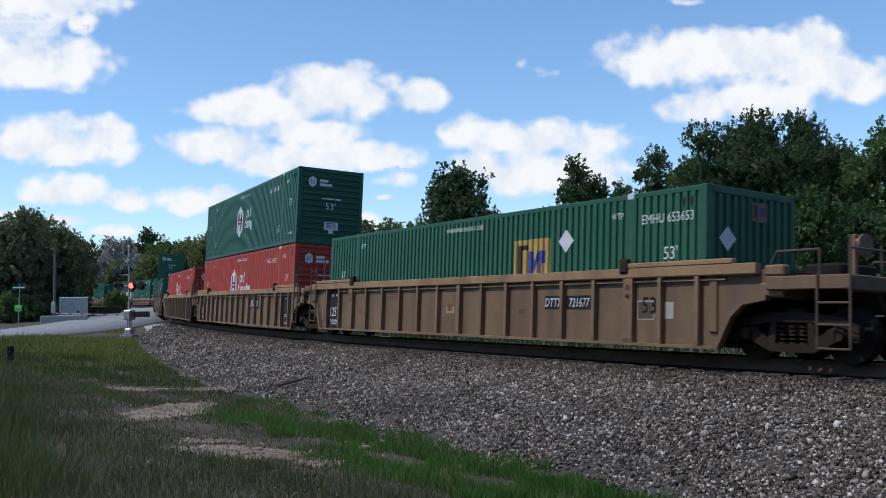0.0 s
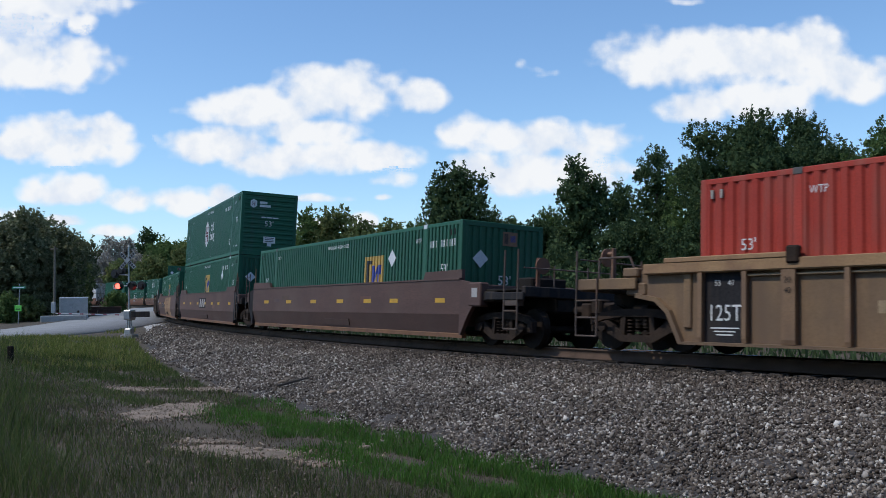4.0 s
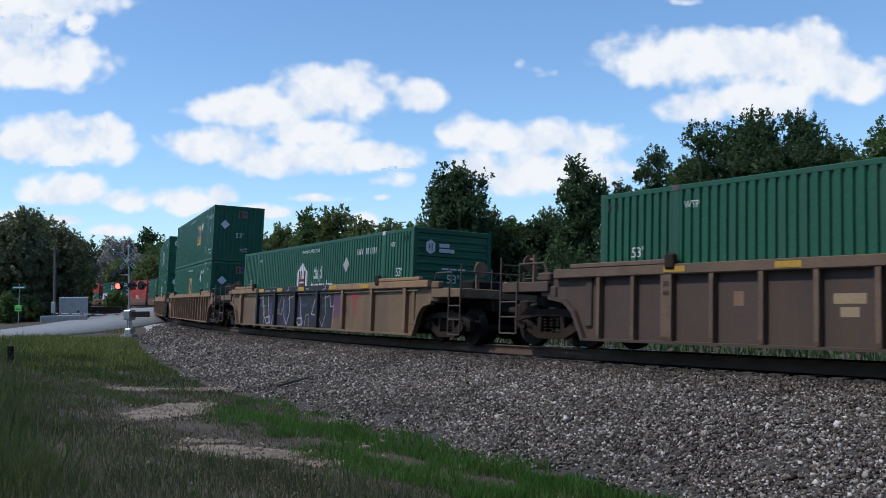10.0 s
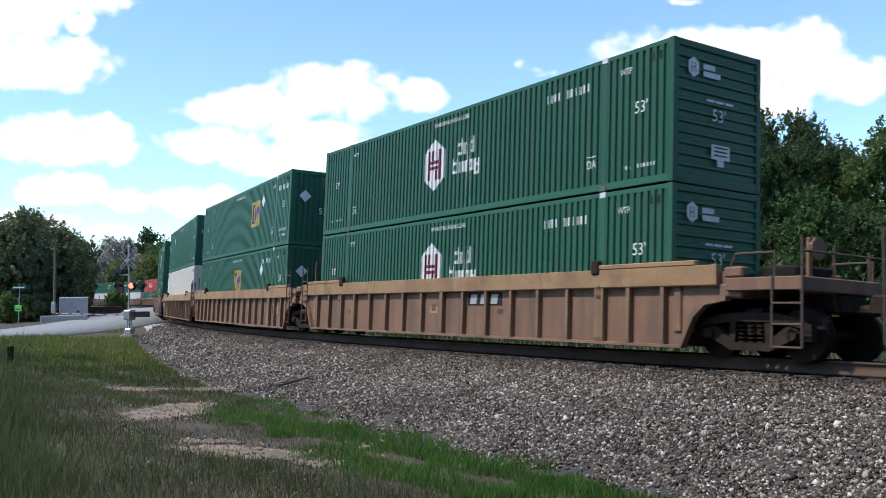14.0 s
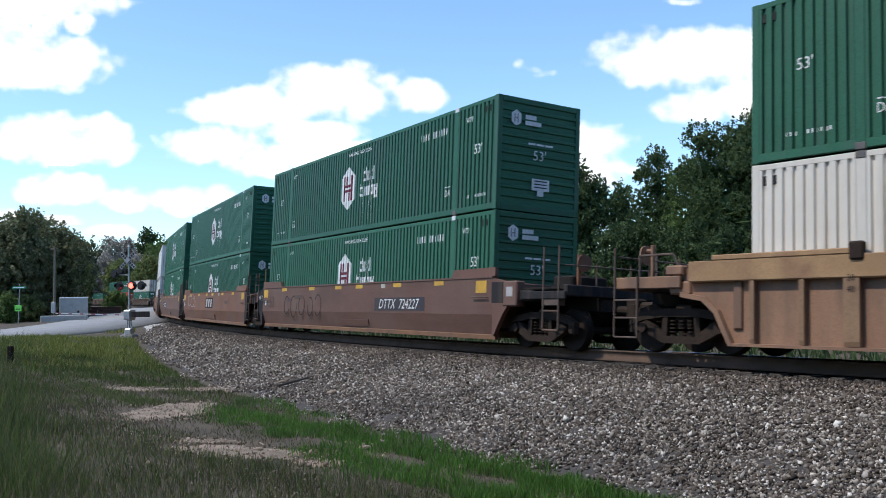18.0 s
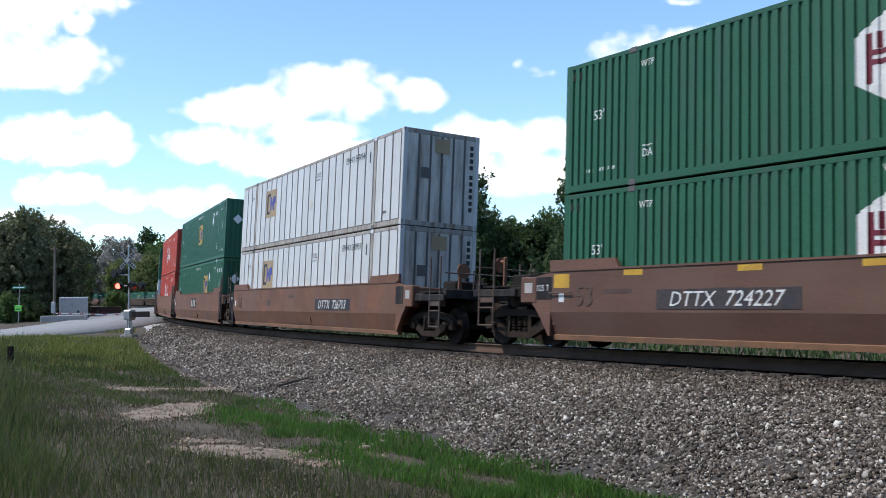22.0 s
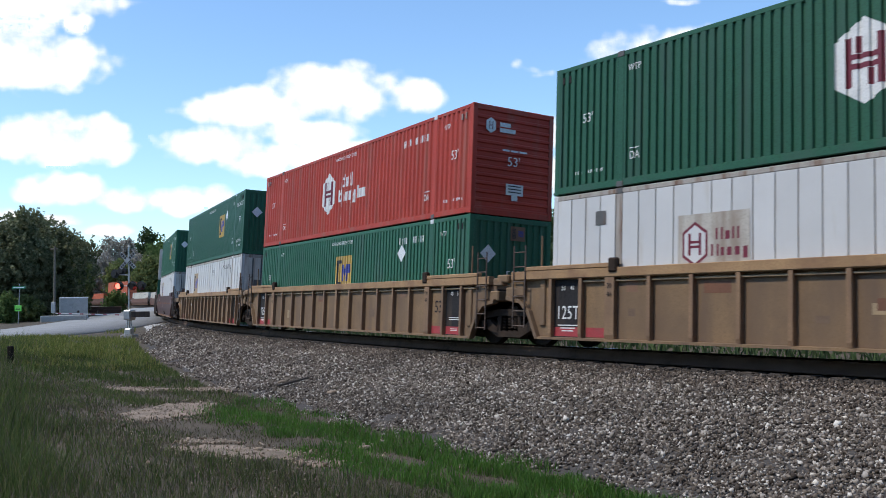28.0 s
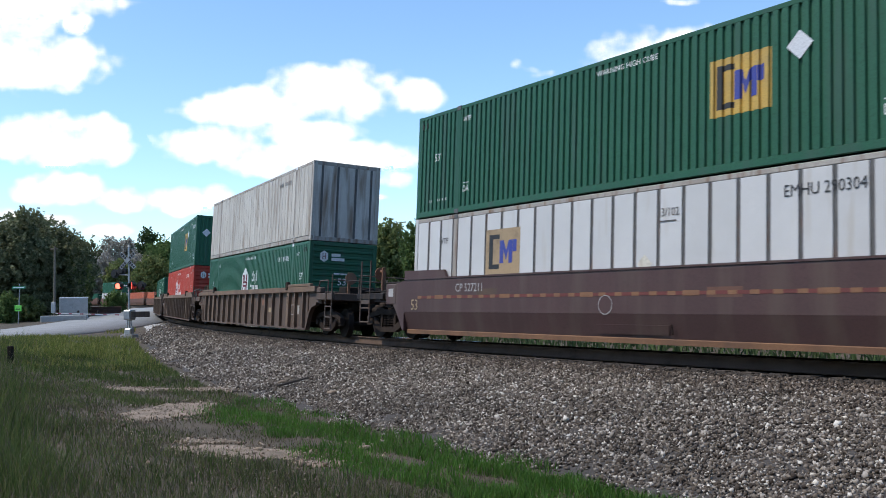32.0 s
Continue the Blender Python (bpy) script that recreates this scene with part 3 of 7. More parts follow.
def decal_bm(polys, style, lift=0.005, y=-SIDE):
    """Convex x,z polygons laid on the near wall, following its ribs."""
    bm = bmesh.new()
    if style not in PROFILE:
        lift += 0.008
    for poly in polys:
        xs = [q[0] for q in poly]
        lo, hi = min(xs), max(xs)
        cuts = [lo, hi] + [q[0] for q in poly]
        if style in PROFILE:
            cuts += [b for b in PROFILE_X[style] if lo < b < hi]
        cuts = sorted(set(round(c, 5) for c in cuts))

        def span(x):
            zs = []
            for (xa, za), (xb, zb) in zip(poly, poly[1:] + poly[:1]):
                if min(xa, xb) - 1e-6 <= x <= max(xa, xb) + 1e-6:
                    if abs(xb - xa) < 1e-6:
                        zs += [za, zb]
                    else:
                        zs.append(za + (zb - za) * (x - xa) / (xb - xa))
            return (min(zs), max(zs)) if zs else (0, 0)

        for xa, xb in zip(cuts, cuts[1:]):
            (a0, a1), (b0, b1) = span(xa), span(xb)
            ya, yb = y - lift + recess(xa, style), y - lift + recess(xb, style)
            q = [bm.verts.new(c) for c in ((xa, ya, a0), (xb, yb, b0), (xb, yb, b1), (xa, ya, a1))]
            bm.faces.new(q)
    return bm


def rect(x, z, w, h):
    return [(x - w / 2, z - h / 2), (x + w / 2, z - h / 2), (x + w / 2, z + h / 2), (x - w / 2, z + h / 2)]


def hexagon(x, z, w, h):
    return [(x, z + h / 2), (x - w / 2, z + h * 0.27), (x - w / 2, z - h * 0.27), (x, z - h / 2), (x + w / 2, z - h * 0.27), (x + w / 2, z + h * 0.27)]


def diamond(x, z, r):
    return [(x - r, z), (x, z - r), (x + r, z), (x, z + r)]


def word_blocks(x, z, spec, h, gap=0.06):
    """Plain hollow blocks for a wordmark: widths and rises, one a letter."""
    out = []
    for w, up, down in spec:
        z0, z1 = z - down * h, z + up * h
        k = min(0.085 * h / 0.42, w * 0.5)
        if w < 0.15:
            out.append(rect(x + w / 2, (z0 + z1) / 2, max(0.05, w * 0.7), z1 - z0))
        else:
            out += [rect(x + k / 2, (z0 + z1) / 2, k, z1 - z0), rect(x + w - k / 2, (z0 + z1) / 2, k, z1 - z0)]
            out += [rect(x + w / 2, q, w - 2 * k, k) for q in (z0 + k / 2, z0 + min(z1 - z0 - k / 2, 0.66 * h))]
        x += w + gap
    return out


WORD_A = [(0.28, 1.0, 0), (0.22, 0.72, 0), (0.22, 1.0, 0)]
WORD_B = [(0.28, 1.0, 0), (0.12, 0.72, 0), (0.23, 0.72, 0), (0.22, 0.72, 0), (0.23, 0.72, 0.3)]
WORD_C = WORD_B + [(0.05, 0.18, 0), (0.09, 1.0, 0), (0.19, 0.72, 0), (0.16, 0.72, 0), (0.05, 0.18, 0)]


def code_bars(x, z, n, h=0.2, w=0.11, gap=0.05, split=4):
    """Plain bars that stand for a running number."""
    return [rect(x + i * (w + gap) + (0.16 if i >= split else 0), z, w * 0.62, h) for i in range(n)]


def side_text(body, size, x, z, box, mat, squeeze=0.9, lift=0.007):
    words(body, size, mat, box, Matrix.Translation((x, -SIDE - lift, z)) @ Matrix.Rotation(radians(90), 4, "X"), squeeze=squeeze)


def front_m(y, z):
    return Matrix.Translation((HALF + 0.012, y, z)) @ Matrix.Rotation(radians(90), 4, "Z") @ Matrix.Rotation(radians(90), 4, "X")


def front_decal(polys, name, material, box):
    bm = bmesh.new()
    for poly in polys:
        bm.faces.new([bm.verts.new((HALF + 0.008, u, z)) for u, z in poly])
    part(name, bm, material, box)


def ribbed_shell(box, paint, style, end, backing):
    """Frame, walls, roof and fittings of one 53 ft container."""
    edge = paint if style in PROFILE else M_FRAME
    for sy in (-1, 1):
        bm = bmesh.new()
        for x0, x1 in BAYS:
            pts = [q for q in PROFILE[style] if x0 - 1e-6 <= q[0] <= x1 + 1e-6] if style in PROFILE else [(x0, 0.012), (x1, 0.012)]
            lo = [bm.verts.new((x, sy * (SIDE - r), 0.17)) for x, r in pts]
            hi = [bm.verts.new((x, sy * (SIDE - r), 2.79)) for x, r in pts]
            for i in range(len(pts) - 1):
                bm.faces.new((lo[i], lo[i + 1], hi[i + 1], hi[i]) if sy < 0 else (lo[i + 1], lo[i], hi[i], hi[i + 1]))
        part("side_wall", bm, paint if style in PROFILE else backing, box)
        part("bottom_rail", block(bmesh.new(), -HALF, HALF, sy * SIDE - (0.0 if sy < 0 else 0.1), sy * SIDE + (0.1 if sy < 0 else 0.0), 0.02, 0.175, 0.01), edge, box)
        part("top_rail", block(bmesh.new(), -HALF, HALF, sy * SIDE - (0.0 if sy < 0 else 0.08), sy * SIDE + (0.08 if sy < 0 else 0.0), 2.785, TALL - 0.01, 0.01), edge, box)
        for sx in (-1, 1):
            part("corner_post", block(bmesh.new(), sx * HALF - (0.15 if sx > 0 else 0), sx * HALF + (0.15 if sx < 0 else 0), sy * SIDE - (0.002 if sy < 0 else 0.14), sy * SIDE + (0.14 if sy < 0 else 0.002), 0.0, TALL, 0.012), paint, box)
            part("lifting_post", block(bmesh.new(), sx * 6.1 - 0.085, sx * 6.1 + 0.085, min(sy * (SIDE + 0.004), sy * (SIDE - 0.06)), max(sy * (SIDE + 0.004), sy * (SIDE - 0.06)), 0.0, TALL - 0.02, 0.006), edge, box)
            for z in (0.0, TALL - 0.12):
                bm = block(bmesh.new(), sx * 6.1 - 0.09, sx * 6.1 + 0.09, min(sy * (SIDE + 0.014), sy * (SIDE - 0.06)), max(sy * (SIDE + 0.014), sy * (SIDE - 0.06)), z, z + 0.12, 0.008)
                part("casting", bm, M_SIGNWHITE if (z > 1 and sx > 0) else M_SEAM, box)
    part("roof", block(bmesh.new(), -HALF + 0.02, HALF - 0.02, -SIDE + 0.03, SIDE - 0.03, TALL - 0.05, TALL, 0.008), paint, box)
    part("floor_pan", block(bmesh.new(), -HALF + 0.02, HALF - 0.02, -SIDE + 0.05, SIDE - 0.05, 0.04, 0.16), M_STEEL, box)
    # front and rear walls
    for sx in (1, -1):
        bm = bmesh.new()
        n = 12
        if end == "doors" and sx > 0:
            bm.free()
            door_end(box, paint)
            continue
        if end == "sheet":
            block(bm, min(sx * (HALF - 0.03), sx * (HALF - 0.012)), max(sx * (HALF - 0.03), sx * (HALF - 0.012)), -1.16, 1.16, 0.14, 2.76)
        elif end == "level":
            for i in range(n):
                z0, z1 = 0.14 + i * 2.62 / n, 0.14 + (i + 1) * 2.62 / n
                m_ = (z1 - z0) * 0.25
                prof = ((z0, 0.0), (z0 + m_, 0.0), (z0 + m_ * 1.5, 0.035), (z1 - m_ * 0.5, 0.035), (z1, 0.0))
                for (za, ra), (zb, rb) in zip(prof, prof[1:]):
                    q = [bm.verts.new(c) for c in ((sx * (HALF - 0.005 - ra), -1.16, za), (sx * (HALF - 0.005 - ra), 1.16, za), (sx * (HALF - 0.005 - rb), 1.16, zb), (sx * (HALF - 0.005 - rb), -1.16, zb))]
                    bm.faces.new(q if sx > 0 else q[::-1])
        else:
            k = 11
            for i in range(k):
                y0, y1 = -1.16 + i * 2.32 / k, -1.16 + (i + 1) * 2.32 / k
                m_ = (y1 - y0) * 0.25
                prof = ((y0, 0.0), (y0 + m_ * 1.5, 0.0), (y0 + m_ * 2, 0.04), (y1 - m_ * 0.5, 0.04), (y1, 0.0))
                for (ya, ra), (yb, rb) in zip(prof, prof[1:]):
                    q = [bm.verts.new(c) for c in ((sx * (HALF - 0.005 - ra), ya, 0.14), (sx * (HALF - 0.005 - rb), yb, 0.14), (sx * (HALF - 0.005 - rb), yb, 2.76), (sx * (HALF - 0.005 - ra), ya, 2.76))]
                    bm.faces.new(q if sx > 0 else q[::-1])
        part("end_wall", bm, M_DUSTY if end == "sheet" else paint, box)
        for z0, z1 in ((0.0, 0.15), (2.75, TALL - 0.005)):
            part("end_rail", block(bmesh.new(), sx * HALF - (0.1 if sx > 0 else 0), sx * HALF + (0.1 if sx < 0 else 0), -1.16, 1.16, z0, z1, 0.01), edge, box)


def door_end(box, paint):
    """Two closed leaves with stiffening ribs, hinges, lock rods and handles."""
    for sy in (-1, 1):
        lo, hi = (-1.15, -0.006) if sy < 0 else (0.006, 1.15)
        leaf = part("door_leaf", block(bmesh.new(), HALF - 0.06, HALF - 0.025, lo, hi, 0.16, 2.74, 0.006), paint, box)
        for k in range(5):
            z = 0.22 + k * 0.5
            part("door_panel", block(bmesh.new(), HALF - 0.026, HALF - 0.004, lo + 0.07, hi - 0.07, z, z + 0.4, 0.012), paint, leaf)
        for k in (0.3, 0.78):
            y = lo + (hi - lo) * (k if sy < 0 else 1 - k) + 0.06 * sy
            part("lock_rod", rod(bmesh.new(), (HALF + 0.018, y, 0.06), (HALF + 0.018, y, 2.83), 0.02, seg=8), M_GALV, leaf)
            part("rod_handle", block(bmesh.new(), HALF + 0.014, HALF + 0.04, y - (0.02 if sy < 0 else 0.34), y + (0.34 if sy < 0 else 0.02), 1.02 + 0.1 * k, 1.06 + 0.1 * k, 0.008), M_GALV, leaf)
        for k in range(4):
            y = sy * 1.17
            part("hinge", block(bmesh.new(), HALF - 0.02, HALF + 0.02, y - 0.06, y + 0.06, 0.35 + k * 0.66, 0.45 + k * 0.66, 0.008), paint, leaf)
    for z0, z1 in ((0.0, 0.15), (2.75, TALL - 0.005)):
        part("end_rail", block(bmesh.new(), HALF - 0.1, HALF, -1.16, 1.16, z0, z1, 0.01), paint, box)
    words("53'", 0.34, M_INK, box, front_m(-0.42, 1.5))
    front_decal([rect(-0.7, 1.55, 0.2, 0.3), rect(0.62, 1.4, 0.42, 0.26)], "notice_plate", M_SPRAY, box)
    front_decal([rect(0.25, 1.45, 0.24, 0.34)], "warning_plate", M_MARK_Y if paint is M_GREEN else M_SPRAY, box)
    front_decal([rect(-0.75, 2.05 - 0.09 * k, 0.5, 0.045) for k in range(3)] + [rect(0.5, 2.0 - 0.09 * k, 0.6, 0.045) for k in range(4)], "small_print", M_SPRAY, box)
    front_decal([rect(0.2 + 0.09 * k, 2.5, 0.05, 0.14) for k in range(4)] + [rect(0.2 + 0.09 * k, 2.28, 0.05, 0.14) for k in range(6)], "number_print", M_INK, box)
    front_decal([rect(0.72, 2.69, 0.6, 0.035), rect(1.03, 2.53, 0.035, 0.3)], "corner_mark", M_INK, box)
    if paint is M_GREEN:
        front_decal([diamond(0.62, 1.98, 0.2)], "front_placard", M_SIGNWHITE, box)
    else:
        front_decal([hexagon(-0.8, 2.45, 0.3, 0.4)], "front_hexagon", M_INK, box)


def white_panels(box, paint, step):
    gap = 0.045 if step > 0.6 else 0.012
    for sy in (-1, 1):
        made = {}
        for x0, x1 in BAYS:
            n = max(1, round((x1 - x0) / step))
            w = (x1 - x0) / n
            key = round(w, 4)
            if key not in made:
                bm = block(bmesh.new(), -w / 2 + gap, w / 2 - gap, -0.009, 0.009, 0.19, 2.775, 0.004)
                me = bpy.data.meshes.new("panel")
                bm.to_mesh(me)
                bm.free()
                me.materials.append(paint)
                made[key] = me
            for i in range(n):
                shared("panel", made[key], box, x0 + (i + 0.5) * w, sy * SIDE)


def logo_hex(box, style, x, z, ink=M_INK, bars=M_MARK_R, tail="a", size=1.0):
    """Pale hexagon with dark bars and a blocky wordmark beside it."""
    part("logo_hexagon", decal_bm([hexagon(x, z, 1.04 * size, 1.46 * size)], style), ink, box)
    q = [rect(x - 0.27 * size, z, 0.11 * size, 0.84 * size), rect(x + 0.27 * size, z, 0.11 * size, 0.84 * size), rect(x - 0.1 * size, z + 0.28 * size, 0.09 * size, 0.28 * size), rect(x + 0.1 * size, z - 0.28 * size, 0.09 * size, 0.28 * size), rect(x, z + 0.08 * size, 0.44 * size, 0.09 * size), rect(x, z - 0.08 * size, 0.44 * size, 0.09 * size)]
    part("logo_inner_shape", decal_bm(q, style, 0.009), bars, box)
    blocks = word_blocks(x + 1.12 * size, z + 0.1, WORD_A, 0.44 * size) + word_blocks(x + 0.9 * size, z - 0.38 * size, WORD_C if tail == "c" else WORD_B, 0.42 * size)
    part("wordmark", decal_bm(blocks, style), ink, box)


def logo_square(box, style, x, z, w=0.98, ground=M_MARK_Y, wide=1.2):
    """Yellow square with black and blue blocks."""
    part("logo_square", decal_bm([rect(x, z, w * wide, w)], style), ground, box)
    u, h_ = w * wide / 10, w / 10
    part("logo_black_shape", decal_bm([rect(x - 3.4 * u, z, 1.15 * u, 7.6 * h_), rect(x - 1.9 * u, z + 3.3 * h_, 2.0 * u, 1.0 * h_), rect(x - 1.9 * u, z - 3.3 * h_, 2.0 * u, 1.0 * h_)], style, 0.009), M_BLACK, box)
    wedge = [(x - 0.8 * u, z + 2.4 * h_), (x - 0.8 * u, z - 2.6 * h_), (x + 0.3 * u, z - 2.6 * h_), (x + 0.3 * u, z + 2.4 * h_)]
    slope = [(x + 0.3 * u, z + 2.4 * h_), (x + 0.3 * u, z + 0.2 * h_), (x + 1.1 * u, z - 2.0 * h_), (x + 1.1 * u, z + 0.2 * h_)]
    part("logo_blue_shape", decal_bm([wedge, slope, [(x + 1.1 * u, z + 0.2 * h_), (x + 1.1 * u, z - 2.0 * h_), (x + 1.8 * u, z + 0.4 * h_), (x + 1.8 * u, z + 2.4 * h_)], rect(x + 2.35 * u, z - 0.1 * h_, 1.1 * u, 5.0 * h_), rect(x + 3.5 * u, z + 1.1 * h_, 1.1 * u, 2.6 * h_)], style, 0.009), M_MARK_B, box)


LABELS = {
    "hub": "dark green corrugated steel container with white hexagon logo",
    "hubc": "dark green corrugated container with white hexagon and long wordmark",
    "emp": "dark green corrugated container with yellow square logo and diamond placard",
    "empmid": "green corrugated container with yellow square logo near its middle",
    "emprev": "green corrugated container with diamond placard before its yellow logo",
    "plain": "plain green corrugated container with doors and diamond placard",
    "red": "faded red corrugated steel container with white hexagon logo",
    "reddoor": "faded red corrugated container with closed double doors",
    "orange": "bright orange corrugated steel container", "cream": "cream-coloured flat-sided steel container",
    "white": "white panelled container with yellow square logo and grey seams",
    "whitehub": "white panelled container with red hexagon logo on grey patch",
    "whitefine": "warm white corrugated steel container",
    "grey": "grey-white weathered panelled container with rust stains",
}
BOXES = {}


def make_box(kind):
    """A new container of a kind; later ones copy the first."""
    if kind in BOXES:
        ob = copy_thing(BOXES[kind], Matrix.Identity(4))
        return ob
    paint = {"hub": M_GREEN, "hubc": M_GREEN, "emp": M_GREEN, "empmid": M_GREEN, "emprev": M_GREEN, "plain": M_GREEN, "red": M_RED, "reddoor": M_RED, "orange": M_ORANGE, "cream": M_CREAM, "grey": M_GREY, "whitefine": M_WARM}.get(kind, M_WHITE)
    style = "wave" if kind in ("red", "reddoor", "orange") else "rib" if kind in ("hub", "hubc", "emp", "empmid", "emprev", "plain", "whitefine") else "flat"
    box = thing("container", LABELS[kind], "container", "train containers")
    BOXES[kind] = box
    ribbed_shell(box, paint, style, "sheet" if kind in ("white", "whitehub", "grey") else "doors" if kind in ("plain", "reddoor") else "level" if kind in ("hub", "hubc", "red", "orange") else "upright", M_SEAM if kind in ("white", "grey") else M_FRAME)
    if style == "flat":
        white_panels(box, paint, {"whitefine": 0.3, "whitehub": 0.45, "grey": 0.4}.get(kind, 0.63))
    if kind in ("hub", "hubc", "red", "reddoor"):
        logo_hex(box, style, -1.4 if kind in ("red", "reddoor") else -0.82, 1.5, tail="a" if kind == "hub" else "c")
    if kind in ("hub", "hubc", "red"):
        front_decal([hexagon(-0.75, 2.36, 0.3, 0.42)], "front_hexagon", M_INK, box)
        front_decal([rect(-0.3, 2.42, 0.34, 0.11), rect(-0.22, 2.27, 0.5, 0.11), rect(-0.25, 1.75, 0.22, 0.05), rect(0.02, 1.75, 0.24, 0.05), rect(0.3, 1.75, 0.24, 0.05)], "front_wordmark", M_INK, box)
        front_decal([rect(-0.8, 2.36, 0.03, 0.22), rect(-0.7, 2.36, 0.03, 0.22), rect(-0.75, 2.36, 0.1, 0.03)], "front_logo_shape", M_MARK_R, box)
        words("53'", 0.36, M_INK, box, front_m(0.0, 1.45))
        front_decal([rect(0.05, 0.72, 0.55, 0.3), rect(0.05, 0.5, 0.2, 0.14)], "notice_plate", M_INK, box)
        part("notice_print", decal_front_lines(0.05, 0.72), M_BLACK, box)
    if kind in ("emp", "empmid", "emprev"):
        logo_square(box, style, {"emp": 2.85, "empmid": 0.17, "emprev": 0.2}[kind], 1.62, 1.1)
    if kind == "hubc":
        part("diamond_placard", decal_bm([diamond(3.3, 2.0, 0.26)], "flat", 0.002), M_SPRAY, box, "pale diamond placard")
    if kind == "plain":
        part("diamond_placard", decal_bm([diamond(-4.35, 2.08, 0.26)], "flat", 0.002), M_SIGNWHITE, box, "white diamond placard")
    if kind in ("emp", "empmid", "emprev"):
        part("diamond_placard", decal_bm([diamond({"emp": 4.1, "empmid": 4.35, "emprev": -4.5}[kind], 1.85 if kind == "emprev" else 2.05, 0.26)], "flat", 0.002), M_SIGNWHITE, box, "white diamond placard")
        front_decal([diamond(-0.72, 1.9, 0.24)], "front_placard", M_SIGNWHITE, box)
        front_decal([rect(0.2, 2.48, 0.46, 0.38)], "front_logo", M_OCHRE, box)
        front_decal([rect(0.08, 2.48, 0.12, 0.27)], "front_logo_black", M_BLACK, box)
        front_decal([rect(0.29, 2.49, 0.17, 0.17)], "front_logo_blue", M_MARK_B, box)
        words("53'", 0.36, M_INK, box, front_m(0.05, 1.35))
        front_decal([rect(0.3, 0.62, 0.4, 0.22)], "notice_plate", M_SPRAY, box)
        part("notice_print", decal_front_lines(0.3, 0.6), M_PANEL, box)
    if style in PROFILE and kind not in ("orange", "whitefine"):
        if kind == "emp":
            side_text("TOP LIFT ONLY", 0.18, 7.1, 0.62, box, M_INK, 0.85)
        side_text("53'", 0.36, 7.2, 1.62, box, M_INK)
        side_text("53'", 0.3, -7.05, 1.62, box, M_INK)
        side_text("WTP", 0.2, 5.72 if kind == "emp" else 6.75, 2.45, box, M_INK, 0.8)
        side_text("WTP", 0.2, -6.5 if kind == "emprev" else -5.72, 2.48, box, M_INK, 0.8)
        side_text("WARNING HIGH CUBE", 0.17, 0.0, 2.6, box, M_INK, 1.0)
        side_text("DA", 0.26, 5.72, 0.62, box, M_INK, 0.8)
        side_text("DA", 0.24, -5.7, 0.62, box, M_INK, 0.8)
        part("overline", decal_bm([rect(5.72, 0.8, 0.26, 0.025), rect(-5.7, 0.78, 0.24, 0.025)], style, 0.008), M_INK, box)
        part("small_print", decal_bm(code_bars(6.7, 0.42, 9, 0.08, 0.06, 0.03, 3) + code_bars(-7.4, 0.44, 9, 0.07, 0.05, 0.03, 3), style), M_INK, box)
    if kind == "white":
        logo_square(box, style, -4.05, 1.8, 1.12, M_BUFF)
        side_text("53/102", 0.24, 1.2, 2.3, box, M_SEAM, 0.85, 0.018)
        side_text("WTP", 0.24, -6.62, 2.2, box, M_SEAM, 0.85, 0.018)
        part("placard_outline", decal_bm([diamond(0.6, 1.3, 0.2)], style, 0.012), M_CREAM, box)
        part("small_print", decal_bm([rect(1.2, 2.13, 0.42, 0.025), rect(6.95, 0.45, 0.24, 0.08)], style, 0.012), M_SEAM, box)
        part("upright_mark", decal_bm([rect(5.75, 2.3, 0.07, 0.36)], style, 0.012), M_BLACK, box)
        front_decal([rect(0.0, 2.45, 0.5, 0.42)], "front_logo", M_BUFF, box)
        front_decal([rect(-0.55, 1.6, 0.32, 0.32)], "worn_patch", M_SEAM, box)
        part("number_print", front_bars(1.02), M_BLACK, box)
        for y in (-0.78, -0.39, 0.0, 0.39, 0.78):
            part("end_stiffener", block(bmesh.new(), HALF - 0.03, HALF + 0.006, y - 0.03, y + 0.03, 0.15, 2.74), M_SEAM, box)
    if kind == "whitehub":
        part("logo_patch", decal_bm([rect(-3.75, 1.6, 1.6, 1.15)], style, 0.011), M_GREY, box)
        part("logo_outline", decal_bm([hexagon(-4.15, 1.6, 0.58, 0.86)], style, 0.013), M_MARK_R, box)
        part("logo_fill", decal_bm([hexagon(-4.15, 1.6, 0.49, 0.73)], style, 0.015), M_WHITE, box)
        part("logo_inner_shape", decal_bm([rect(-4.27, 1.6, 0.06, 0.42), rect(-4.03, 1.6, 0.06, 0.42), rect(-4.15, 1.64, 0.2, 0.05), rect(-4.15, 1.55, 0.2, 0.05)], style, 0.018), M_MARK_R, box)
        part("wordmark", decal_bm(word_blocks(-3.68, 1.66, [(0.16, 1, 0), (0.14, 0.7, 0), (0.15, 1, 0)], 0.22, 0.03) + word_blocks(-3.78, 1.36, [(0.17, 1, 0), (0.1, 0.7, 0), (0.14, 0.7, 0), (0.14, 0.7, 0), (0.14, 0.7, 0.28)], 0.22, 0.03), style, 0.013), M_MARK_R, box)
        part("small_print", decal_bm([rect(-6.6, 2.3, 0.3, 0.3)], style, 0.012), M_SEAM, box)
    if style in PROFILE:
        for x in (-7.72, 7.62):
            bm = bmesh.new()
            for q in (x - 0.1, x + 0.1):
                block(bm, q - 0.028, q + 0.028, -SIDE - 0.012, -SIDE + 0.03, 2.52, 2.68)
            part("vent_pair", bm, M_PANEL if paint is not M_RED else M_FRAME, box)
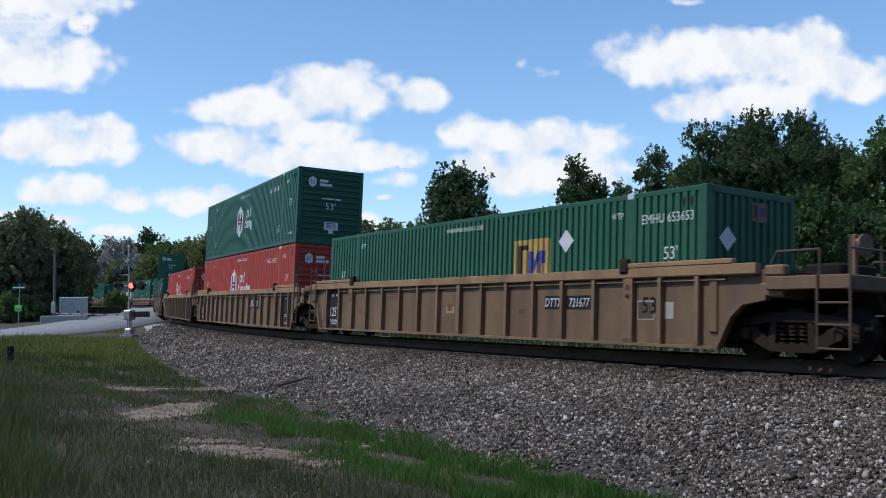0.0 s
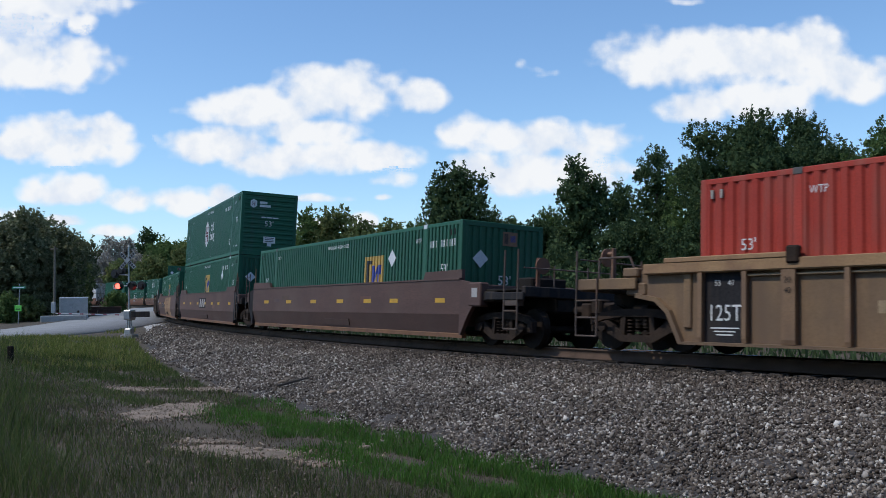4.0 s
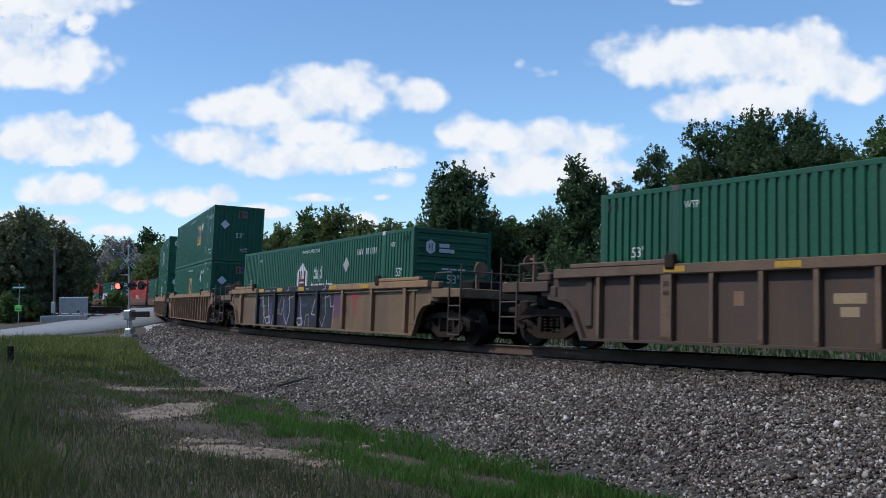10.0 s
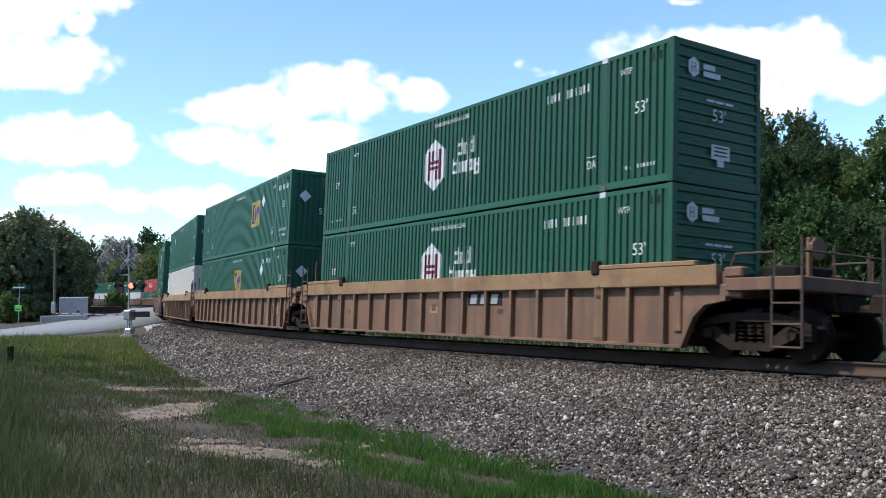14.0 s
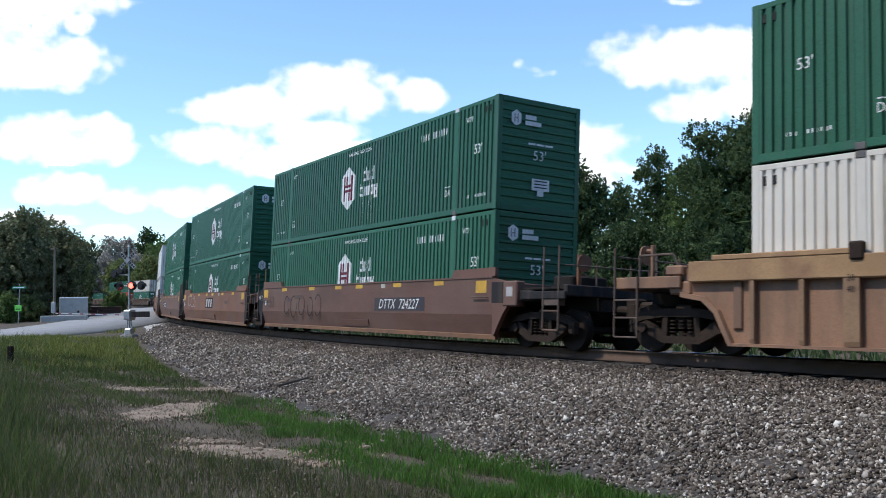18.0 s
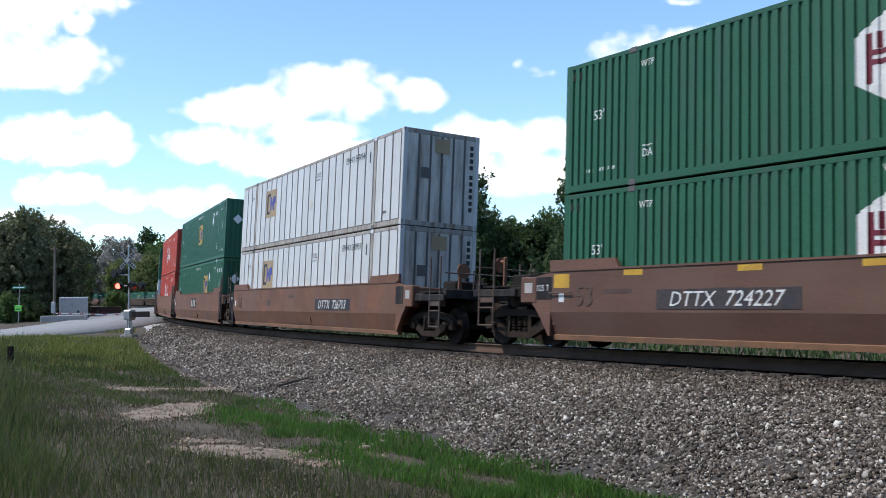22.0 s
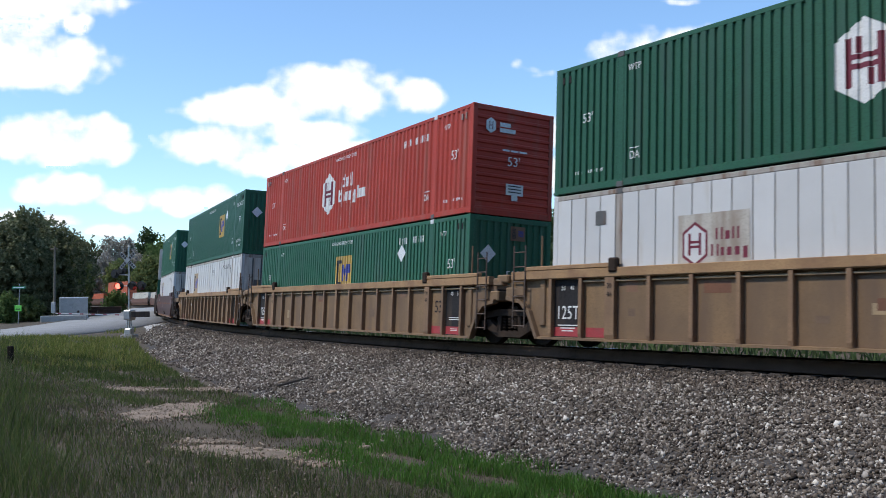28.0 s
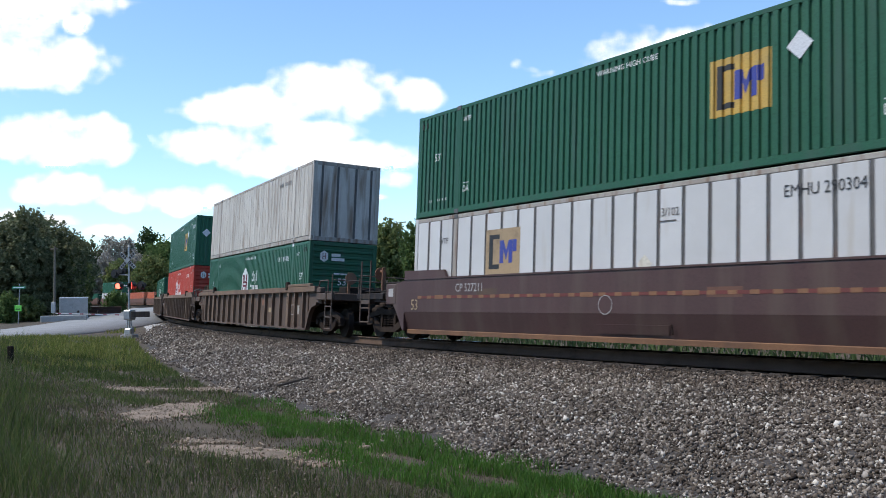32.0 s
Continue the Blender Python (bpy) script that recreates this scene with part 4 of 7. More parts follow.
    if kind in ("cream", "grey"):
        part("number_print", decal_bm(code_bars(4.0, 2.4, 10, 0.16, 0.09), style, 0.013), M_SEAM, box)
    if kind in ("grey", "whitehub"):
        for y in (-0.95, -0.35, 0.35, 0.95):
            part("end_stiffener", block(bmesh.new(), HALF - 0.03, HALF + 0.006, y - 0.04, y + 0.04, 0.15, 2.74), M_SEAM, box)
    return box


def decal_front_lines(u, z):
    bm = bmesh.new()
    for k in range(3):
        bm.faces.new([bm.verts.new((HALF + 0.011, u + p_, z + 0.08 - k * 0.08 + q)) for p_, q in ((-0.2, 0), (0.2, 0), (0.2, 0.03), (-0.2, 0.03))])
    return bm


def front_bars(u):
    bm = bmesh.new()
    for k in range(10):
        z = 2.45 - k * 0.2 - (0.1 if k > 3 else 0)
        bm.faces.new([bm.verts.new((HALF + 0.009, u + p_, z + q)) for p_, q in ((-0.06, 0), (0.06, 0), (0.06, 0.13), (-0.06, 0.13))])
    return bm


# ---- well cars ----
CARS = {}
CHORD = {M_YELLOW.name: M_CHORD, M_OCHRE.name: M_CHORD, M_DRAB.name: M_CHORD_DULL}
TRUCK_X, SEP_X = 9.765, 9.75
BOTTOM, TOP = 0.02, 1.55


WHEEL_Z = 0.46 - SUNK


def wheel_mesh(bm, x, y, r=0.46):
    z = WHEEL_Z
    rod(bm, (x, y - 0.07, z), (x, y + 0.07, z), r, seg=28)
    rod(bm, (x, y + 0.07 if y < 0 else y - 0.07, z), (x, (y + 0.1) if y < 0 else (y - 0.1), z), r + 0.03, seg=28)
    rod(bm, (x, y - 0.11, z), (x, y + 0.11, z), 0.15, seg=14)


FRAME_BARS = (
    [(-1.24, 0.5), (-1.24, 0.62), (-0.92, 0.75), (-0.4, 0.83), (0.4, 0.83), (0.92, 0.75), (1.24, 0.62), (1.24, 0.5), (0.92, 0.6), (0.38, 0.67), (-0.38, 0.67), (-0.92, 0.6)],
    [(-0.98, 0.42), (-0.84, 0.6), (-0.74, 0.58), (-0.34, 0.3), (0.34, 0.3), (0.74, 0.58), (0.84, 0.6), (0.98, 0.42), (0.42, 0.16), (-0.42, 0.16)],
    [(-0.46, 0.27), (-0.33, 0.27), (-0.3, 0.7), (-0.42, 0.7)], [(0.33, 0.27), (0.46, 0.27), (0.42, 0.7), (0.3, 0.7)],
    [(-1.24, 0.36), (-1.06, 0.36), (-1.04, 0.56), (-1.24, 0.56)], [(1.06, 0.36), (1.24, 0.36), (1.24, 0.56), (1.04, 0.56)])


def truck(car, cx):
    """One two-axle truck under the car end: cast side frames, bolster, springs, wheelsets."""
    for sy in (-1, 1):
        bm = bmesh.new()
        for k, bar in enumerate(FRAME_BARS):
            w = 0.08 if k < 2 else 0.065
            prism(bm, [(cx + x, z - SUNK) for x, z in bar], sy * 1.03 - w, sy * 1.03 + w)
        frame_ = part("truck_side_frame", bm, M_TRUCK, car, "rusty cast steel truck side frame")
        for sx in (-1, 1):
            part("bearing_cap", rod(bmesh.new(), (cx + sx * 0.89, sy * 0.94, WHEEL_Z), (cx + sx * 0.89, sy * 1.17, WHEEL_Z), 0.135, 0.1, 14), M_TRUCK, frame_)
        sp = bmesh.new()
        for k in (-0.2, 0.0, 0.2):
            for j in range(5):
                rod(sp, (cx + k, sy * 1.03, 0.3 + j * 0.07 - SUNK), (cx + k, sy * 1.03, 0.33 + j * 0.07 - SUNK), 0.07, seg=9)
        part("spring", sp, M_TRUCK, frame_)
    part("bolster", block(bmesh.new(), cx - 0.2, cx + 0.2, -1.0, 1.0, 0.45 - SUNK, 0.78, 0.03), M_TRUCK, car)
    for sx in (-1, 1):
        axle = part("axle", rod(bmesh.new(), (cx + sx * 0.89, -1.0, WHEEL_Z), (cx + sx * 0.89, 1.0, WHEEL_Z), 0.085, seg=12), M_WHEEL, car)
        for sy in (-1, 1):
            bm = bmesh.new()
            wheel_mesh(bm, cx + sx * 0.89, sy * 0.755)
            part("wheel", bm, M_WHEEL, axle, "dark steel railway wheel")


def ladder(car, x, y, z0, z1, paint, wide=0.42, rungs=4):
    bm = bmesh.new()
    for k in (-wide / 2, wide / 2):
        rod(bm, (x + k, y, z0), (x + k, y, z1), 0.02, seg=6)
    for i in range(rungs):
        z = z0 + 0.05 + (z1 - z0 - 0.2) * i / max(1, rungs - 1)
        rod(bm, (x - wide / 2, y, z), (x + wide / 2, y, z), 0.014, seg=6)
    part("ladder", bm, paint, car)


def end_gear(car, sx, kind, paint, style):
    """Platform, bulkhead, steps, stanchions and coupling at one end; kind 'S' is a free end, 'A' a shared joint."""
    reach = 11.02 if kind == "S" else 9.5
    part("end_sill", block(bmesh.new(), min(sx * 8.35, sx * reach), max(sx * 8.35, sx * reach), -0.4, 0.4, 0.72, 1.05, 0.03), M_STEEL, car)
    part("bulkhead", block(bmesh.new(), min(sx * 8.22, sx * 8.4), max(sx * 8.22, sx * 8.4), -1.38, 1.38, 0.32, 1.42, 0.02), paint, car)
    part("bolster_beam", block(bmesh.new(), sx * (9.35 if kind == "A" else 9.55) - 0.25, sx * (9.35 if kind == "A" else 9.55) + 0.25, -1.38, 1.38, 0.95, 1.2, 0.03), paint if style == "rib" else M_STEEL, car)
    part("platform", block(bmesh.new(), min(sx * 8.4, sx * (reach - 0.15)), max(sx * 8.4, sx * (reach - 0.15)), -1.3, 1.3, 1.2, 1.25, 0.01), M_STEEL, car)
    y = -1.4
    if kind == "S":
        tone = paint if style == "rib" else M_PANEL
        part("end_beam", block(bmesh.new(), sx * 11.0 - 0.08, sx * 11.0 + 0.08, -1.38, 1.38, 1.05, 1.3, 0.02), tone, car)
        bm = bmesh.new()
        rod(bm, (sx * 11.2, 0, 0.78), (sx * 11.95, 0, 0.78), 0.1, seg=10)
        block(bm, sx * 11.75 - 0.16, sx * 11.75 + 0.16, -0.17, 0.17, 0.6, 0.95, 0.04)
        part("coupler", bm, M_TRUCK, car)
        part("air_hose", rod(bmesh.new(), (sx * 11.3, 0.35, 0.7), (sx * 11.8, 0.1, 0.35), 0.03, seg=8), M_STEEL, car)
        for sy in (-1, 1):
            part("side_sill", block(bmesh.new(), min(sx * 9.5, sx * 11.08), max(sx * 9.5, sx * 11.08), min(sy * 1.38, sy * 1.45), max(sy * 1.38, sy * 1.45), 0.98 if style == "smooth" else 1.07, 1.16 if style == "smooth" else 1.3, 0.015), tone, car)
            bm = bmesh.new()
            if style == "smooth":
                for k in (10.3, 10.85):
                    rod(bm, (sx * k, sy * 1.43, 0.3), (sx * k, sy * 1.43, 2.15), 0.028, seg=6)
                for z in (0.3, 0.72):
                    rod(bm, (sx * 10.3, sy * 1.43, z), (sx * 10.85, sy * 1.43, z), 0.022, seg=6)
                block(bm, sx * 10.57 - 0.27, sx * 10.57 + 0.27, sy * 1.33 - 0.1, sy * 1.33 + 0.1, 0.84, 1.0, 0.01)
                part("step_ladder", bm, M_RUNG, car, "rusty side step with two tall posts")
                continue
            for k in (10.5, 11.08):
                rod(bm, (sx * k, sy * 1.47, 0.12), (sx * k, sy * 1.47, 1.32 if k < 11 else 1.9), 0.022, seg=6)
            for z in (0.12, 0.5, 0.85):
                rod(bm, (sx * 10.5, sy * 1.47, z), (sx * 11.08, sy * 1.47, z), 0.02, seg=6)
            part("step_ladder", bm, M_RUNG, car, "rusty side step ladder")
            bm = bmesh.new()
            rod(bm, (sx * 9.55, sy * 1.4, 1.45), (sx * 9.68, sy * 1.4, 1.72), 0.022, seg=6)
            rod(bm, (sx * 9.68, sy * 1.4, 1.72), (sx * 10.5, sy * 1.4, 1.72), 0.024, seg=6)
            rod(bm, (sx * 10.5, sy * 1.4, 1.72), (sx * 10.5, sy * 1.4, 1.28), 0.022, seg=6)
            part("hand_rail", bm, M_RUNG, car)
        for yy in (-0.5, 0.5):
            part("stanchion", rod(bmesh.new(), (sx * 11.0, yy, 1.28), (sx * 11.0, yy, 1.82), 0.022, seg=6), M_RUNG, car)
        part("end_rail", rod(bmesh.new(), (sx * 11.04, -1.4, 1.72), (sx * 11.04, 1.4, 1.72), 0.018, seg=6), M_RUNG, car)
        bm = bmesh.new()
        rod(bm, (sx * 10.86, -0.75, 1.8), (sx * 10.89, -0.75, 1.8), 0.2, seg=20)
        rod(bm, (sx * 10.7, -0.75, 1.88), (sx * 10.86, -0.75, 1.88), 0.05, seg=8)
        block(bm, sx * 10.7 - 0.03, sx * 10.7 + 0.03, -0.8, -0.7, 1.25, 2.0, 0.01)
        part("brake_wheel", bm, M_OCHRE if style == "rib" else M_TAN, car, "rusty brake wheel on the end platform")
        part("valve_box", block(bmesh.new(), sx * 10.1 - 0.35, sx * 10.1 + 0.35, -0.75, 0.3, 1.25, 1.55, 0.04), M_STEEL, car)
        if style == "smooth":
            for sy in (-1, 1):
                box_ = part("corner_box", block(bmesh.new(), sx * 9.02 - 0.28, sx * 9.02 + 0.28, min(sy * 1.2, sy * 1.46), max(sy * 1.2, sy * 1.46), 0.82, 1.42, 0.03), paint, car)
                part("label_plate", block(bmesh.new(), sx * 9.02 - 0.13, sx * 9.02 + 0.13, min(sy * 1.455, sy * 1.464), max(sy * 1.455, sy * 1.464), 1.05, 1.28), M_SPRAY, box_)
    else:
        ladder(car, sx * 9.0, -1.47, 0.25, 2.15, M_RUNG, 0.4, 6)
        part("stanchion", rod(bmesh.new(), (sx * 8.36, -1.36, 1.3), (sx * 8.36, -1.36, 2.35), 0.025, seg=6), M_YELLOW if style == "smooth" else paint, car)
        part("joint_casting", block(bmesh.new(), min(sx * 9.4, sx * 9.74), max(sx * 9.4, sx * 9.74), -0.28, 0.28, 0.55, 0.98, 0.06), M_TRUCK, car)
        part("side_bracket", block(bmesh.new(), sx * 9.05 - 0.16, sx * 9.05 + 0.16, -1.42, -1.22, 0.98, 1.38, 0.03), paint, car)


def make_car(style, paint, ends, label, marks=()):
    """A well car; ends is a pair of 'S' or 'A' for front and rear."""
    key = (style, paint.name, ends, marks)
    if key in CARS:
        return copy_thing(CARS[key], Matrix.Identity(4))
    car = thing("well_car", label, "railway wagon", "train cars")
    CARS[key] = car
    part("well_floor", block(bmesh.new(), -8.25, 8.25, -1.3, 1.3, 0.24, 0.31), M_STEEL, car)
    for sy in (-1, 1):
        def yy(v):
            return sy * v
        if style == "rib":
            panel = [(-8.42, BOTTOM + 0.04), (8.42, BOTTOM + 0.04), (8.72, 0.62), (8.98, 0.86), (9.5, 0.95), (9.5, TOP - 0.12), (-9.5, TOP - 0.12), (-9.5, 0.95), (-8.98, 0.86), (-8.72, 0.62)]
            deep = 0.38 if paint is M_OCHRE and "A" in ends else 0.2
            wall = part("side_wall", prism(bmesh.new(), panel, min(yy(1.31), yy(1.335)), max(yy(1.31), yy(1.335))), paint, car)
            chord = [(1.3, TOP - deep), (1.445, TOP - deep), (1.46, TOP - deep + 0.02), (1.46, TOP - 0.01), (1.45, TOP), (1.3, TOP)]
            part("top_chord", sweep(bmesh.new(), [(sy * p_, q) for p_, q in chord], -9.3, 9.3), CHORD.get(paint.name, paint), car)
            flange = [(1.3, BOTTOM), (1.45, BOTTOM), (1.45, BOTTOM + 0.05), (1.335, BOTTOM + 0.06), (1.3, BOTTOM + 0.06)]
            part("bottom_flange", sweep(bmesh.new(), [(sy * p_, q) for p_, q in flange], -8.4, 8.4), paint, car)
            rib = [(1.336, BOTTOM + 0.06), (1.43, BOTTOM + 0.06), (1.45, BOTTOM + 0.14), (1.45, TOP - deep - 0.001), (1.336, TOP - deep - 0.001)]
            if paint is M_YELLOW:
                part("air_pipe", rod(bmesh.new(), (-7.0, yy(1.38), TOP - 0.27), (8.6, yy(1.38), TOP - 0.27), 0.022, seg=6), M_BUFF, car)
            few = "fewribs" in marks
            for x in [-7.9 + i * 15.8 / 7 for i in range(8)] if few else [-7.98, -7.05] + [-6.2 + i * 12.4 / 12 for i in range(13)] + [7.05, 7.98]:
                wide = 0.09 if few else 0.13 if abs(abs(x) - 6.2) < 0.01 else 0.075 if abs(x) < 0.01 else 0.045
                part("rib", sweep(bmesh.new(), [(sy * p_, q) for p_, q in rib], x - wide, x + wide), M_GRAF if "scrawl" in marks and sy < 0 and -6.0 < x < 2.4 else CHORD[paint.name] if paint is M_DRAB else M_RIBPAINT, car)
            for sx in (-1, 1):
                arch = [(8.36, BOTTOM), (8.46, BOTTOM), (8.76, 0.6), (9.02, 0.82), (9.5, 0.9), (9.5, 0.99), (8.98, 0.9), (8.68, 0.66)]
                part("wheel_arch", prism(bmesh.new(), [(sx * p_, q) for p_, q in arch], min(yy(1.3), yy(1.45)), max(yy(1.3), yy(1.45))), paint, car)
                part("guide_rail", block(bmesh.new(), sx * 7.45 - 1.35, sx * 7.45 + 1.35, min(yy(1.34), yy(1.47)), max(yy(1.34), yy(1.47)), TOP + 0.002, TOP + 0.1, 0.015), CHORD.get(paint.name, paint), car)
                part("guide_block", block(bmesh.new(), sx * 6.1 - 0.12, sx * 6.1 + 0.12, min(yy(1.36), yy(1.5)), max(yy(1.36), yy(1.5)), TOP - 0.1, TOP + 0.2, 0.03), M_TRUCK, car)
                part("corner_bracket", block(bmesh.new(), sx * 9.65 - 0.2, sx * 9.65 + 0.2, min(yy(1.24), yy(1.44)), max(yy(1.24), yy(1.44)), 1.31, TOP - 0.05, 0.03), paint, car)
        else:
            prof = [(1.3, TOP), (1.45, TOP), (1.45, 1.46), (1.44, 0.62), (1.34, 0.62), (1.34, 1.44), (1.3, 1.5)]
            wall = part("side_wall", sweep(bmesh.new(), [(sy * p_, q) for p_, q in prof], -8.3, 8.3), paint, car)
            prof = [(1.44, 0.618), (1.31, 0.14), (1.22, 0.14), (1.34, 0.618)]
            low = paint
            lower = part("lower_panel", sweep(bmesh.new(), [(sy * p_, q) for p_, q in prof], -8.3, 8.3), low, car)
            prof = [(1.2, BOTTOM), (1.335, BOTTOM), (1.335, 0.12), (1.315, 0.138), (1.2, 0.138)]
            part("bottom_flange", sweep(bmesh.new(), [(sy * p_, q) for p_, q in prof], -8.28, 8.28), M_FLANGE, car)
            if sy < 0:
                bm = prism(bmesh.new(), [(-0.6, 0.2), (1.3, 0.2), (1.34, 0.4), (-0.66, 0.4)], -0.006, 0.006)
                bm.transform(Matrix.Translation((0, -1.368, 0.3)) @ Matrix.Rotation(math.atan2(0.13, 0.478), 4, "X") @ Matrix.Translation((0, 0, -0.3)))
                part("access_panel", bm, low, lower)
                part("grab_iron", rod(bmesh.new(), (1.42, -1.38, 0.22), (1.44, -1.44, 0.42), 0.014, seg=6), M_STEEL, lower)
            for sx in (-1, 1):
                nose = [(8.3, 0.1), (8.36, 0.1), (8.72, 0.62), (8.9, 0.8), (8.9, 1.4), (8.3, 1.5)]
                part("side_nose", prism(bmesh.new(), [(sx * p_, q) for p_, q in nose], min(yy(1.33), yy(1.445)), max(yy(1.33), yy(1.445))), paint if paint is M_MAROON or ends[0 if sx > 0 else 1] == "S" else M_PANEL, car)
                part("guide_rail", prism(bmesh.new(), [(sx * 6.3, TOP), (sx * 8.35, TOP), (sx * 8.35, TOP + 0.22), (sx * 6.42, TOP + 0.2)], min(yy(1.34), yy(1.43)), max(yy(1.34), yy(1.43))), paint, car)
            part("top_lip", sweep(bmesh.new(), [(sy * p_, q) for p_, q in ((1.29, TOP + 0.001), (1.47, TOP + 0.001), (1.47, TOP - 0.04), (1.451, TOP - 0.04), (1.451, TOP - 0.002), (1.29, TOP - 0.002))], -8.3, 8.3), paint, car)
        if sy < 0 and style == "rib" and "fewribs" not in marks:
            for x in (-6.2, 6.2):
                car_text("20", 0.15, x, 1.17, -1.4515, car, M_PANEL)
                car_text("40", 0.15, x, 0.99, -1.4515, car, M_PANEL)
        if sy < 0:
            face = -1.337 if style == "rib" else -1.4465
            markings(car, wall, marks, face, style)
    for sx, kind in ((1, ends[0]), (-1, ends[1])):
        end_gear(car, sx, kind, paint, style)
        if kind == "S":
            truck(car, sx * SEP_X)
    if ends[1] == "A":
        truck(car, -TRUCK_X)
    return car


def plate(polys, face, lift=0.004):
    bm = bmesh.new()
    for poly in polys:
        bm.faces.new([bm.verts.new((x, face - lift, z)) for x, z in poly])
    return bm


def car_text(body, size, x, z, face, car, mat, squeeze=0.9, slant=0.0):
    words(body, size, mat, car, Matrix.Translation((x, face - 0.01, z)) @ Matrix.Rotation(radians(90), 4, "X"), squeeze=squeeze, slant=slant)


def strokes(lines, w, face, lift=0.006):
    """Sprayed or penned lines of one width over a flat wall."""
    bm = bmesh.new()
    for pts in lines:
        for (xa, za), (xb, zb) in zip(pts, pts[1:]):
            ln = math.hypot(xb - xa, zb - za)
            ux, uz = (xb - xa) / ln * w, (zb - za) / ln * w
            q = ((xa - ux + uz, za - uz - ux), (xb + ux + uz, zb + uz - ux), (xb + ux - uz, zb + uz + ux), (xa - ux - uz, za - uz + ux))
            bm.faces.new([bm.verts.new((x, face - lift, z)) for x, z in q])
    return bm


def markings(car, wall, marks, face, style):
    """Painted marks on the near side of a car, as named."""
    for mk in marks:
        if mk == "endnumber":
            part("dark_panel", plate([rect(7.515, 0.71, 0.84, 1.26)], face, 0.004), M_PANEL, wall)
            car_text("48     5", 0.15, 7.515, 1.15, face, car, M_INK)
            part("number_panel", plate([rect(-5.3, 0.93, 0.2, 0.34)], face, 0.003), M_PANEL, wall)
            car_text("DTTX", 0.24, -5.6, 0.93, face, car, M_INK, 0.9)
            car_text("787528", 0.24, -4.78, 0.93, face, car, M_INK, 0.9)
        elif mk in ("panel", "rearpanel"):
            for x in (-7.515, 7.515) if mk == "panel" else (-7.515,):
                part("dark_panel", plate([rect(x, 0.71, 0.84, 1.26)], face, 0.004), M_PANEL, wall)
            car_text("125T", 0.42, -7.515, 0.6, face, car, M_INK, 0.82)
            car_text("53    41", 0.15, -7.515, 1.15, face, car, M_INK)
            if mk == "panel":
                car_text("48     5", 0.15, 7.515, 1.15, face, car, M_INK)
            part("small_print", plate([rect(-7.515, 0.34, 0.6, 0.025), rect(-7.515, 0.28, 0.45, 0.025), rect(-7.515, 0.22, 0.35, 0.025)] + ([rect(7.515, 0.48, 0.5, 0.02), rect(7.515, 0.24, 0.34, 0.016), rect(7.515, 0.2, 0.34, 0.016), rect(7.515, 0.53, 0.5, 0.02)] if mk == "panel" else []), face, 0.006), M_INK, wall)
            car_text("53", 0.46, 6.7, 0.8, face, car, M_PANEL)
        elif mk == "pink":
            for x, w in ((-7.515, 0.84), (-6.65, 0.6), (7.515, 0.84), (6.65, 0.64)):
                part("oxide_stripe", plate([rect(x, 0.2, w, 0.2)], face, 0.0055), M_PINK, wall)
        elif mk == "corner":
            for x in (-8.55, 8.55):
                part("dark_panel", plate([rect(x, 1.15, 0.6, 0.5)], face, 0.003), M_PANEL, wall)
            car_text("125 T", 0.2, -8.55, 1.15, face, car, M_INK)
            car_text("53", 0.62, -7.25, 0.95, face, car, M_DRAB)
            part("notice_plate", plate([rect(-7.95, 0.95, 0.16, 0.22)], face, 0.004), M_SIGNWHITE, wall)
        elif mk == "bigmark":
            part("dark_panel", plate([rect(-0.1, 1.0, 2.0, 0.52)], face, 0.003), M_PANEL, wall)
            part("wordmark", plate([[(x, 0.8), (x + 0.36, 0.8), (x + 0.44, 1.2), (x + 0.08, 1.2)] for x in (-0.95, -0.36, 0.23)], face, 0.007), M_SPRAY, wall)
        elif mk.startswith("DTTX"):
            run, at = mk.split("@")
            x = float(at)
            part("number_panel", plate([rect(x, 0.88, 3.1, 0.38)], face, 0.003), M_NUMBER, wall)
            car_text(run.replace(" ", "  "), 0.4, x, 0.87, face, car, M_INK, 0.98, 0.25)
        elif mk == "logo":
            part("dark_panel", plate([rect(2.75, 0.95, 1.5, 0.4)], face, 0.003), M_PANEL, wall)
            part("wordmark", plate([[(x, 0.82), (x + 0.3, 0.82), (x + 0.36, 1.1), (x + 0.06, 1.1)] for x in (2.15, 2.58, 3.0)], face, 0.007), M_SPRAY, wall)
        elif mk.startswith("wear"):
            rnd = random.Random(int(mk[4:]))
            for i in range(7 if style == "rib" else 3):
                bay = rnd.randrange(12)
                x = -6.2 + (bay + 0.5) * 12.4 / 12
                w, h = rnd.uniform(0.15, 0.6), rnd.uniform(0.08, 0.3)
                if style == "smooth":
                    x, w, h = rnd.uniform(-7, 7), rnd.uniform(0.2, 0.9), rnd.uniform(0.08, 0.25)
                z = rnd.uniform(0.78 if style == "smooth" else 0.5, 1.25)
                k = rnd.choice((M_BUFF, M_DRAB, M_DRAB, M_OCHRE, M_TAN, M_CHORD_DULL)) if style == "rib" else rnd.choice((M_DRAB, M_MAROON, M_TAN, M_BROWN))
                part("paint_patch", plate([rect(x, z, w, h)], face, 0.001 + 0.0001 * i), k, wall)
        elif mk == "leftnumber":
            part("number_print", plate(code_bars(-5.3, 1.02, 10, 0.2, 0.15, 0.05), face, 0.007), M_INK, wall)
            part("stencil_plate", plate([rect(-7.3, 0.72, 0.2, 0.24)], face, 0.004), M_SIGNWHITE, wall)
        elif mk == "smallmark":
